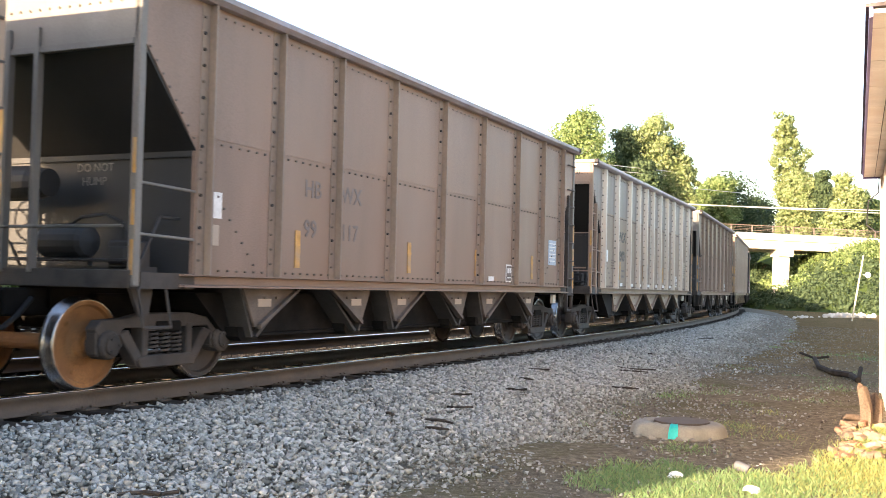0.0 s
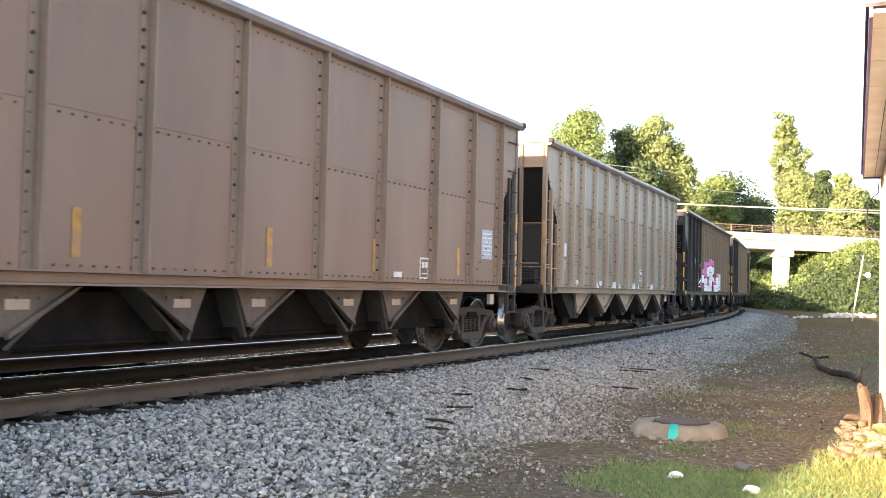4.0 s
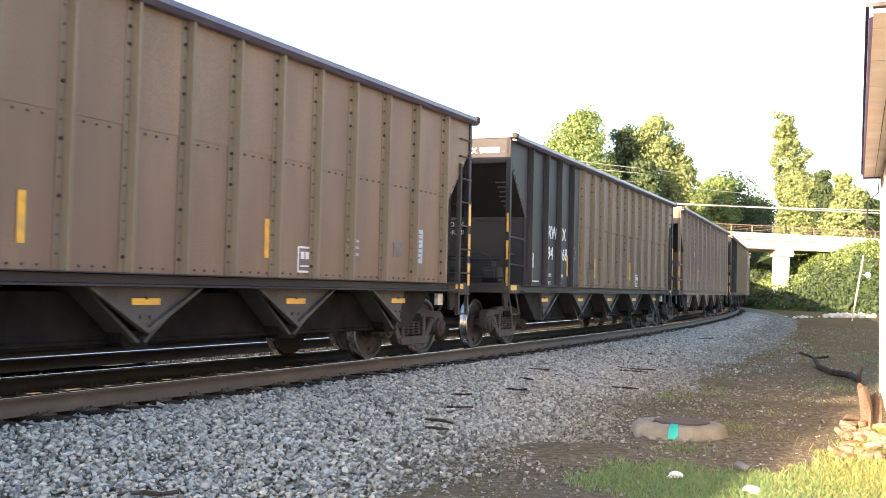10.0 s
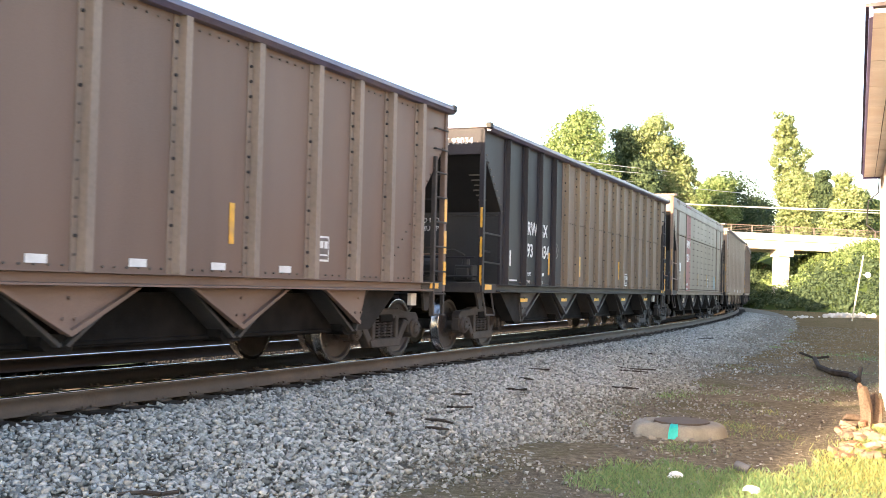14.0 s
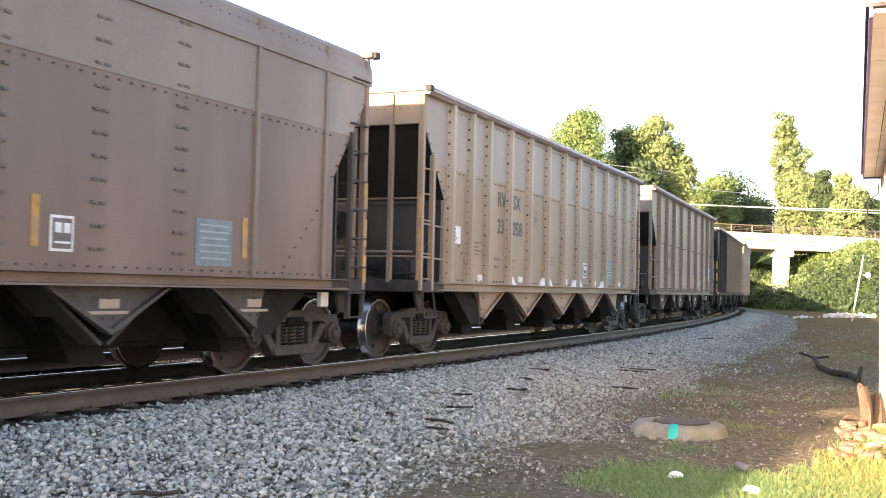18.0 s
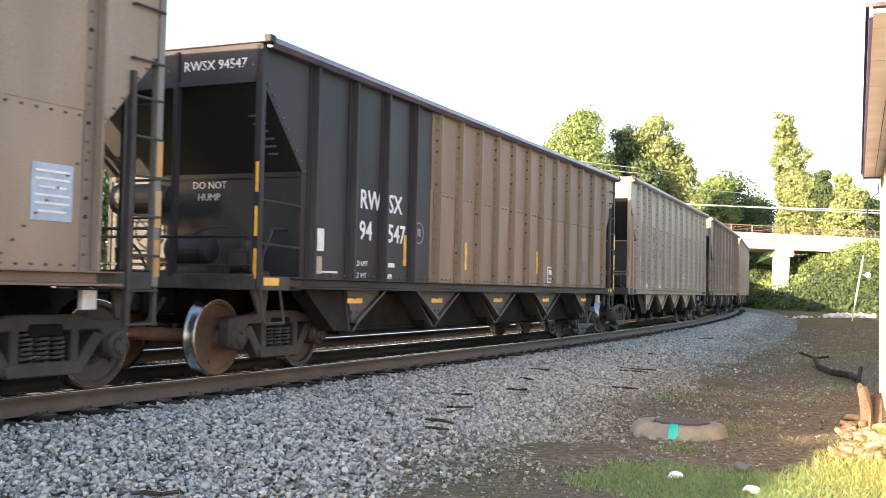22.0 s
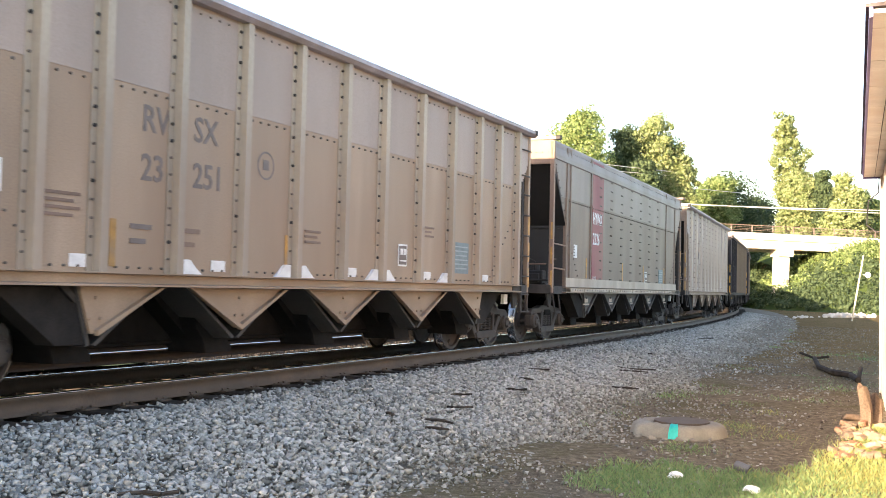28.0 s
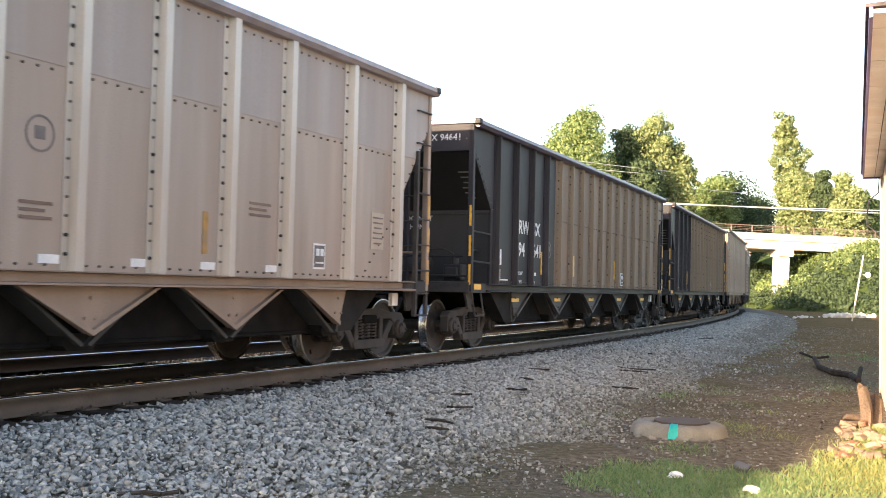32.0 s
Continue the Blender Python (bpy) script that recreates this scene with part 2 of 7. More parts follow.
M = {
    "tan": mat("tan_dusty_paint", (0.37, 0.285, 0.20), 0.42, 0.12, 0.24, 1.3, STREAK, 60, 0.05, (0.30, 0.22, 0.150), 0.5, 0.10, buckle=0.05),
    "tan_up": mat("pale_upper_sheet", (0.385, 0.325, 0.275), 0.38, 0.12, 0.20, 1.1, STREAK, 60, 0.05, (0.32, 0.265, 0.22), 0.4, 0.10, buckle=0.05),
    "brown_up": mat("brown_upper_sheet", (0.275, 0.210, 0.175), 0.45, 0.1, 0.22, 1.1, STREAK, 60, 0.05, (0.24, 0.177, 0.138), 0.4, 0.1, buckle=0.05),
    "stud_low": mat("grimy_smooth_sheet", (0.238, 0.176, 0.134), 0.45, 0.05, 0.26, 1.2, STREAK, 60, 0.05, (0.185, 0.138, 0.108), 0.5, 0.06, buckle=0.05),
    "stud_up": mat("grimy_smooth_top", (0.275, 0.228, 0.196), 0.42, 0.05, 0.22, 1.1, STREAK, 60, 0.05, (0.22, 0.175, 0.145), 0.4, 0.06, buckle=0.05),
    "brown_mid": mat("faded_brown_sheet", (0.245, 0.176, 0.136), 0.5, 0.05, 0.24, 1.2, STREAK, 60, 0.05, (0.26, 0.187, 0.139), 0.5, 0.10, buckle=0.05),
    "alu_clean_up": mat("cleaner_aluminium_top", (0.40, 0.352, 0.318), 0.42, 0.0, 0.14, 1.3, (1.0, 2.5, 0.2), 60, 0.04, (0.37, 0.305, 0.25), 0.5, 0.03, buckle=0.05),
    "tan_warm": mat("warm_tan_paint", (0.40, 0.312, 0.245), 0.6, 0, 0.22, 1.3, STREAK, 60, 0.05, (0.355, 0.272, 0.208), 0.5, 0.05, buckle=0.05),
    "brown_dull": mat("dull_brown_sheet", (0.255, 0.182, 0.138), 0.5, 0.05, 0.24, 1.2, STREAK, 60, 0.05, (0.27, 0.190, 0.136), 0.5, 0.05, buckle=0.05),
    "alu_low": mat("dusty_aluminium", (0.325, 0.245, 0.182), 0.5, 0.15, 0.2, 1.2, (1.0, 2.5, 0.2), 60, 0.04, (0.30, 0.225, 0.165), 0.5, 0.06, buckle=0.05),
    "alu_bright": mat("bright_dusty_aluminium", (0.445, 0.365, 0.29), 0.46, 0.15, 0.2, 1.2, (1.0, 2.5, 0.2), 60, 0.04, (0.40, 0.32, 0.25), 0.5, 0.03, buckle=0.05),
    "earth_rib": mat("earth_olive_post", (0.21, 0.16, 0.107), 0.7, 0, 0.16, 2, STREAK, 18, 0.05, (0.19, 0.145, 0.10), 0.4, 0.08),
    "hopper_brown": mat("grimy_hopper_brown", (0.115, 0.090, 0.074), 0.75, 0, 0.3, 3, (1, 1, 1), 50, 0.1, (0.09, 0.072, 0.06), 0.4, 0.1),
    "hopper_grey": mat("grimy_hopper_grey", (0.066, 0.060, 0.056), 0.7, 0, 0.25, 3, (1, 1, 1), 50, 0.1, (0.10, 0.083, 0.07), 0.35, 0.1),
    # dark chord with the violet of the reflected sky mixed in
    "violet": mat("black_chord_sky_sheen", (0.105, 0.092, 0.150), 0.4, 0.2, 0.2, 3, (1, 1, 1), 50, 0.05, (0.15, 0.12, 0.12), 0.3, 0.1),
    "rail_dark": mat("near_black_rail", (0.022, 0.019, 0.018), 0.7, 0.1, 0.3, 3, (1, 1, 1), 40, 0.2),
    "patch": mat("dark_paint_patch", (0.105, 0.078, 0.075), 0.6, 0, 0.15, 2, STREAK, 50, 0.03),
    "red": mat("faded_red_panel", (0.42, 0.09, 0.06), 0.6, 0, 0.2, 2, STREAK, 50, 0.05),
    "skirt": mat("cream_skirt_paint", (0.50, 0.42, 0.34), 0.6, 0, 0.15, 2, STREAK, 50, 0.05, (0.36, 0.27, 0.2), 0.35),
    "decal_line": mat("decal_print", (0.29, 0.34, 0.355), 0.6, 0, 0.1, 8, (1, 1, 1), 60, 0.0),
    "teal": mat("teal_decal", (0.165, 0.215, 0.235), 0.6, 0, 0.15, 8, (1, 1, 1), 60, 0.0),
    "chalk": mat("dark_chalk_scrawl", (0.10, 0.085, 0.085), 0.7, 0, 0.2, 8, (1, 1, 1), 60, 0.0),
    "tan_rib": mat("tan_rib_paint", (0.40, 0.362, 0.295), 0.65, 0.0, 0.14, 2, STREAK, 18, 0.05, (0.28, 0.21, 0.16), 0.45, 0.06),
    "brown": mat("brown_dusty_paint", (0.195, 0.138, 0.106), 0.55, 0, 0.22, 1.2, STREAK, 60, 0.05, (0.215, 0.15, 0.113), 0.5, 0.10, buckle=0.05),
    "brown_rib": mat("brown_rib_paint", (0.228, 0.175, 0.138), 0.7, 0, 0.15, 2, STREAK, 18, 0.05, None, 0.5, 0.06),
    "dark": mat("dark_grey_paint", (0.037, 0.036, 0.040), 0.5, 0, 0.25, 1.4, STREAK, 50, 0.05, (0.058, 0.052, 0.051), 0.2, 0.1, buckle=0.05, gloss=0.10),
    "earth": mat("earth_brown_paint", (0.285, 0.195, 0.128), 0.55, 0, 0.24, 1.4, STREAK, 50, 0.05, (0.215, 0.148, 0.10), 0.4, 0.1, buckle=0.05),
    "alu": mat("dull_aluminium", (0.30, 0.268, 0.242), 0.5, 0.15, 0.18, 1.3, (1.0, 2.5, 0.2), 60, 0.04, (0.26, 0.22, 0.185), 0.5, 0.06, buckle=0.05),
    "alu_rib": mat("bright_aluminium_rib", (0.58, 0.545, 0.495), 0.55, 0.1, 0.1, 2, STREAK, 60, 0.04, (0.42, 0.34, 0.27), 0.35, 0.05),
    "maroon": mat("maroon_panel_paint", (0.25, 0.04, 0.05), 0.6, 0, 0.2, 1.4, STREAK, 50, 0.05, (0.28, 0.14, 0.11), 0.3),
    # chord colour lightened to lilac by a painted sky reflection
    "chord": mat("chord_paint_sky_sheen", (0.33, 0.295, 0.325), 0.5, 0.2, 0.2, 3, (1, 1, 1), 50, 0.05, (0.25, 0.2, 0.17), 0.3, 0.15),
    # black of caps, hoses and cable; on slope sheets it paints the recess shade
    "black": mat("black_paint_and_shade", (0.012, 0.0115, 0.012), 0.7, 0, 0.3, 2, STREAK, 50, 0.05, (0.022, 0.020, 0.019), 0.3),
    "under": mat("near_black_underframe", (0.010, 0.009, 0.0085), 0.85, 0, 0.3, 4, (1, 1, 1), 60, 0.2, (0.022, 0.019, 0.017), 0.3),
    "grey_end": mat("dusty_grey_end_paint", (0.165, 0.155, 0.140), 0.6, 0, 0.22, 1.6, STREAK, 50, 0.05, (0.13, 0.115, 0.10), 0.3, 0.08),
    # both bulkhead colours are darkened to include the shade between the cars
    "bulk": mat("bulkhead_grey_shaded", (0.023, 0.023, 0.025), 0.6, 0, 0.25, 1.6, STREAK, 50, 0.05, (0.037, 0.034, 0.031), 0.25, 0.1),
    "bulk_brown": mat("bulkhead_brown_shaded", (0.060, 0.051, 0.043), 0.65, 0, 0.25, 1.6, STREAK, 50, 0.05, (0.08, 0.066, 0.053), 0.3, 0.1),
    "hopper_inner": mat("dark_hopper_sheet", (0.046, 0.043, 0.041), 0.75, 0, 0.3, 3, (1, 1, 1), 50, 0.1, (0.06, 0.052, 0.046), 0.35),
    "dark_floor": mat("dark_end_floor", (0.024, 0.022, 0.021), 0.85, 0, 0.3, 3, (1, 1, 1), 50, 0.1, (0.038, 0.034, 0.03), 0.3),
    "dim_print": mat("grimy_white_print", (0.20, 0.185, 0.165), 0.6, 0, 0.25, 8, (1, 1, 1), 60, 0.0),
    "truck": mat("cast_steel_grime", (0.048, 0.042, 0.039), 0.8, 0.1, 0.3, 5, (1, 1, 1), 60, 0.25, (0.074, 0.061, 0.053), 0.4, 0.15),
    "wheel": mat("wheel_steel", (0.038, 0.034, 0.033), 0.7, 0.1, 0.3, 5, (1, 1, 1), 50, 0.2, (0.055, 0.041, 0.034), 0.4),
    "rust_wheel": mat("rusty_wheel_steel", (0.33, 0.15, 0.05), 0.8, 0.0, 0.3, 5, (1, 1, 1), 50, 0.2, (0.22, 0.10, 0.04), 0.5),
    "brown_wheel": mat("brown_wheel_steel", (0.15, 0.085, 0.05), 0.8, 0.0, 0.3, 5, (1, 1, 1), 50, 0.2, (0.10, 0.06, 0.04), 0.5),
    "wheel_tread": mat("worn_wheel_tread", (0.42, 0.415, 0.41), 0.26, 1.0, 0.15, 5, (1, 1, 1), 50, 0.03),
    "tread": mat("polished_tread", (0.55, 0.54, 0.53), 0.22, 1.0, 0.1, 5, (1, 1, 1), 50, 0.03),
    "yellow": mat("yellow_reflective", (0.78, 0.40, 0.03), 0.45, 0, 0.15, 8, (1, 1, 1), 80, 0.02, (0.55, 0.33, 0.10), 0.2, 0.12),
    "worn_yellow": mat("worn_yellow_strip", (0.48, 0.25, 0.055), 0.6, 0, 0.2, 8, (1, 1, 1), 80, 0.02, (0.36, 0.24, 0.13), 0.4, 0.2),
    "white": mat("white_stencil", (0.74, 0.73, 0.72), 0.6, 0, 0.12, 8, (1, 1, 1), 60, 0.0),
    "ink": mat("dark_stencil", (0.06, 0.055, 0.055), 0.6, 0, 0.2, 8, (1, 1, 1), 60, 0.0),
    "grey_ink": mat("faded_stencil", (0.15, 0.12, 0.11), 0.6, 0, 0.2, 8, (1, 1, 1), 60, 0.0),
    "black_bolt": mat("blackened_bolts", (0.025, 0.022, 0.022), 0.8, 0, 0.1, 8, (1, 1, 1), 60, 0.0),
    "rivet": mat("grimy_rivets", (0.13, 0.105, 0.09), 0.8, 0, 0.1, 8, (1, 1, 1), 60, 0.0),
    "blue_tag": mat("pale_blue_decal", (0.38, 0.45, 0.54), 0.6, 0, 0.15, 8, (1, 1, 1), 60, 0.0),
    "pink": mat("pink_spray_paint", (0.74, 0.22, 0.52), 0.6, 0, 0.2, 5, (1, 1, 1), 40, 0.0),
    "spray_white": mat("white_spray_paint", (0.90, 0.89, 0.90), 0.6, 0, 0.15, 5, (1, 1, 1), 40, 0.0),
    "black_spray": mat("black_spray_paint", (0.03, 0.03, 0.035), 0.6, 0, 0.2, 5, (1, 1, 1), 40, 0.0),
    "rail": mat("rusty_rail", (0.10, 0.074, 0.055), 0.8, 0.0, 0.2, 3, (1, 1, 1), 40, 0.2, (0.075, 0.06, 0.048), 0.4),
    "tie": mat("weathered_tie", (0.045, 0.037, 0.031), 0.9, 0, 0.3, 6, (1, 1, 1), 50, 0.4, (0.075, 0.063, 0.053), 0.3, 0.25),
    "concrete": mat("weathered_concrete", (0.62, 0.57, 0.49), 0.85, 0, 0.12, 0.5, (1, 1, 1), 8, 0.1, (0.5, 0.43, 0.34), 0.25),
    "slab": mat("slab_concrete", (0.285, 0.275, 0.24), 0.9, 0, 0.25, 4, (1, 1, 1), 60, 0.4, (0.19, 0.17, 0.135), 0.45),
    "cyan": mat("cyan_marking_paint", (0.02, 0.72, 0.68), 0.5, 0, 0.1, 20, (1, 1, 1), 90, 0.0),
    "soffit": mat("soffit_boards", (0.88, 0.83, 0.76), 0.8, 0, 0.08, 3, (1, 1, 1), 40, 0.05, (0.78, 0.69, 0.60), 0.3, 0.05),
    "wall": mat("warm_painted_wall", (0.68, 0.60, 0.52), 0.8, 0, 0.1, 2, (1, 1, 1), 40, 0.1, (0.58, 0.42, 0.30), 0.3),
    "trim": mat("violet_grey_fascia", (0.20, 0.15, 0.34), 0.5, 0, 0.15, 3, (1, 1, 1), 40, 0.05),
    "roof": mat("roof_shingle", (0.12, 0.10, 0.10), 0.9, 0, 0.3, 6, (1, 1, 1), 40, 0.3),
    "bark": mat("bark", (0.12, 0.09, 0.065), 0.95, 0, 0.35, 6, (1, 1, 0.3), 40, 0.6),
    "wood": mat("grey_dead_wood", (0.13, 0.095, 0.072), 0.9, 0, 0.35, 6, (1, 1, 0.3), 40, 0.5, None, 0.5, 0.3),
    "brick": mat("rubble_brick", (0.24, 0.125, 0.08), 0.9, 0, 0.25, 8, (1, 1, 1), 50, 0.4, (0.34, 0.26, 0.19), 0.35, 0.35),
    "litter": mat("white_litter", (0.8, 0.8, 0.8), 0.6, 0, 0.08, 8, (1, 1, 1), 60, 0.05),
    "metal": mat("dull_grey_pipe", (0.13, 0.13, 0.135), 0.6, 0.2, 0.15, 5, (1, 1, 1), 60, 0.05),
    "wire": mat("pale_cable", (0.62, 0.60, 0.58), 0.6, 0, 0.1, 5, (1, 1, 1), 60, 0.0),
    "pole": mat("pale_stake", (0.5, 0.46, 0.36), 0.8, 0, 0.2, 5, (1, 1, 1), 60, 0.1),
}
M["gravel"] = island_mat("grey_ballast", [(0.13, 0.132, 0.123), (0.245, 0.249, 0.231), (0.36, 0.365, 0.338), (0.48, 0.483, 0.448), (0.31, 0.295, 0.255), (0.56, 0.555, 0.52)], 0.9, 0.25)
M["dusty_gravel"] = island_mat("dusty_brown_ballast", [(0.108, 0.107, 0.093), (0.185, 0.182, 0.159), (0.262, 0.258, 0.228), (0.34, 0.336, 0.30), (0.22, 0.207, 0.17), (0.48, 0.475, 0.435)], 0.9, 0.25)
M["leaf"] = island_mat("tree_leaves", [(0.05, 0.08, 0.022), (0.075, 0.115, 0.03), (0.10, 0.145, 0.04), (0.135, 0.17, 0.05)], 0.7, 0.25, 0.3)
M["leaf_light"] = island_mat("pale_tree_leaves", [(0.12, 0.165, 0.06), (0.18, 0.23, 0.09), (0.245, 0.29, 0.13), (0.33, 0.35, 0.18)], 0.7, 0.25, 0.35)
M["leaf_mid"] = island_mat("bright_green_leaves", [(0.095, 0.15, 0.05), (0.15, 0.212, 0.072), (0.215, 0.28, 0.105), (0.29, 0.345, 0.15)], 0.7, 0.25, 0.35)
# deep green for dark trees, and for shade painted on embankment and bushes
M["leaf_deep_shaded"] = island_mat("deep_green_shaded_leaves", [(0.034, 0.058, 0.027), (0.052, 0.081, 0.037), (0.068, 0.101, 0.049), (0.092, 0.126, 0.058)], 0.75, 0.25, 0.2)
M["grass"] = island_mat("grass_blades", [(0.13, 0.215, 0.085), (0.18, 0.285, 0.115), (0.23, 0.325, 0.14), (0.31, 0.36, 0.17)], 0.7, 0.2, 0.35)
# straw tones brightened to carry the sunlight in that corner
M["dry_grass"] = island_mat("dry_sunlit_blades", [(0.23, 0.25, 0.08), (0.32, 0.325, 0.115), (0.41, 0.39, 0.155), (0.27, 0.30, 0.085)], 0.7, 0.2, 0.35)
M["railing"] = mat("weathered_railing", (0.17, 0.13, 0.105), 0.8, 0, 0.2, 2, (1, 1, 1), 20, 0.1)
M["rubble_stone"] = mat("pale_rubble_stone", (0.25, 0.19, 0.14), 0.9, 0, 0.25, 8, (1, 1, 1), 50, 0.4, (0.20, 0.14, 0.10), 0.4, 0.45)


# ---- mesh helpers ----
def box(bm, x0, x1, y0, y1, z0, z1, bevel=0.0):
    b = bmesh.ops.create_cube(bm, size=1.0, matrix=Matrix.Translation(((x0 + x1) / 2, (y0 + y1) / 2, (z0 + z1) / 2)) @ Matrix.Diagonal((abs(x1 - x0), abs(y1 - y0), abs(z1 - z0), 1)))
    if bevel:
        es = list({e for v in b["verts"] for e in v.link_edges})
        bmesh.ops.bevel(bm, geom=es, offset=bevel, segments=1, affect="EDGES")
    return bm


def bar(bm, a, b, r, seg=6):
    """A round bar from a to b."""
    a, b = Vector(a), Vector(b)
    d = b - a
    m = Matrix.Translation((a + b) / 2) @ d.to_track_quat("Z", "Y").to_matrix().to_4x4()
    bmesh.ops.create_cone(bm, cap_ends=True, segments=seg, radius1=r, radius2=r, depth=d.length, matrix=m)
    return bm


def prism(bm, pts, axis, lo, hi):
    """A closed outline (pairs) pushed along an axis from lo to hi. axis x: pairs are y, z; y: x, z; z: x, y."""
    def at(p, h):
        return (h, p[0], p[1]) if axis == "x" else (p[0], h, p[1]) if axis == "y" else (p[0], p[1], h)
    v0 = [bm.verts.new(at(p, lo)) for p in pts]
    v1 = [bm.verts.new(at(p, hi)) for p in pts]
    n = len(pts)
    fs = [bm.faces.new(v0), bm.faces.new(v1[::-1])]
    for i in range(n):
        fs.append(bm.faces.new((v0[i], v0[(i + 1) % n], v1[(i + 1) % n], v1[i])))
    bmesh.ops.recalc_face_normals(bm, faces=fs)
    return bm


def mesh_of(name, bm, material, smooth=False):
    me = bpy.data.meshes.new(name)
    bm.to_mesh(me)
    bm.free()
    me.materials.append(material)
    if smooth:
        for f in me.polygons:
            f.use_smooth = True
    return me


def part(name, bm, material, parent, label="", smooth=False):
    ob = new(name, mesh_of(name, bm, material, smooth))
    ob.parent = parent
    if label:
        tagged(ob, label)
    return ob


def share(name, me, parent, m=None, label=""):
    ob = new(name, me)
    ob.parent = parent
    if m is not None:
        ob.matrix_basis = m
    if label:
        tagged(ob, label)
    return ob


def raw_mesh(name, verts, faces, material):
    me = bpy.data.meshes.new(name)
    me.from_pydata([tuple(v) for v in verts], [], [tuple(f) for f in faces])
    me.materials.append(material)
    return me


def soup(name, verts, sizes_faces, material):
    """A mesh from numpy arrays: verts (n, 3) and faces (m, k), all with k corners."""
    me = bpy.data.meshes.new(name)
    k = sizes_faces.shape[1]
    me.vertices.add(len(verts))
    me.vertices.foreach_set("co", np.ascontiguousarray(verts, dtype=np.float32).ravel())
    me.loops.add(sizes_faces.size)
    me.loops.foreach_set("vertex_index", np.ascontiguousarray(sizes_faces, dtype=np.int32).ravel())
    me.polygons.add(len(sizes_faces))
    me.polygons.foreach_set("loop_start", np.arange(0, sizes_faces.size, k, dtype=np.int32))
    me.materials.append(material)
    me.update(calc_edges=True)
    me.validate()
    return me


TEXTS = {}


def write(pairs):
    """Turn words of given sizes into meshes, all at once."""
    made = []
    for words, size in pairs:
        cu = bpy.data.curves.new("lettering", "FONT")
        cu.body, cu.size, cu.extrude, cu.resolution_u = words, size, 0.002, 2
        cu.offset = 0.014 * size if size > 0.25 else 0.0      # bold stencils
        ob = bpy.data.objects.new("lettering", cu)
        scene.collection.objects.link(ob)
        made.append((words, size, ob, cu))
    dg = bpy.context.evaluated_depsgraph_get()
    for words, size, ob, cu in made:
        TEXTS[words, size] = bpy.data.meshes.new_from_object(ob.evaluated_get(dg))
    for words, size, ob, cu in made:
        bpy.data.objects.remove(ob)
        bpy.data.curves.remove(cu)


def text_mesh(words, size, material, name="lettering"):
    if (words, size) not in TEXTS:
        write([(words, size)])
    me = TEXTS[words, size].copy()
    me.name = name
    me.materials.clear()
    me.materials.append(material)
    return me


SIDE = Matrix(((0, 0, 1, 0), (1, 0, 0, 0), (0, 1, 0, 0), (0, 0, 0, 1)))      # text that faces +x and reads along +y
FRONT = Matrix(((1, 0, 0, 0), (0, 0, -1, 0), (0, 1, 0, 0), (0, 0, 0, 1)))    # text that faces -y and reads along +x


# ---- ground and tracks ----
GROUND_Z = -0.56
SECOND = -3.66      # centre of the farther track


def spread(lo, hi, near_lo, near_hi, step):
    out = list(np.arange(near_lo, near_hi + 1e-6, step))
    d, x = step, near_hi
    while x < hi:
        d *= 1.5
        x += d
        out.append(min(x, hi))
    d, x = step, near_lo
    while x > lo:
        d *= 1.5
        x -= d
        out.insert(0, max(x, lo))
    return out


def ground_height(x, y):
    near = max(0.0, 1.0 - (abs(x - 6) + abs(y - 20)) / 60.0)
    h = GROUND_Z + near * 0.06 * noise.noise((x * 0.7, y * 0.7, 0)) + near * 0.022 * noise.noise((x * 3.1, y * 3.1, 4))
    return h


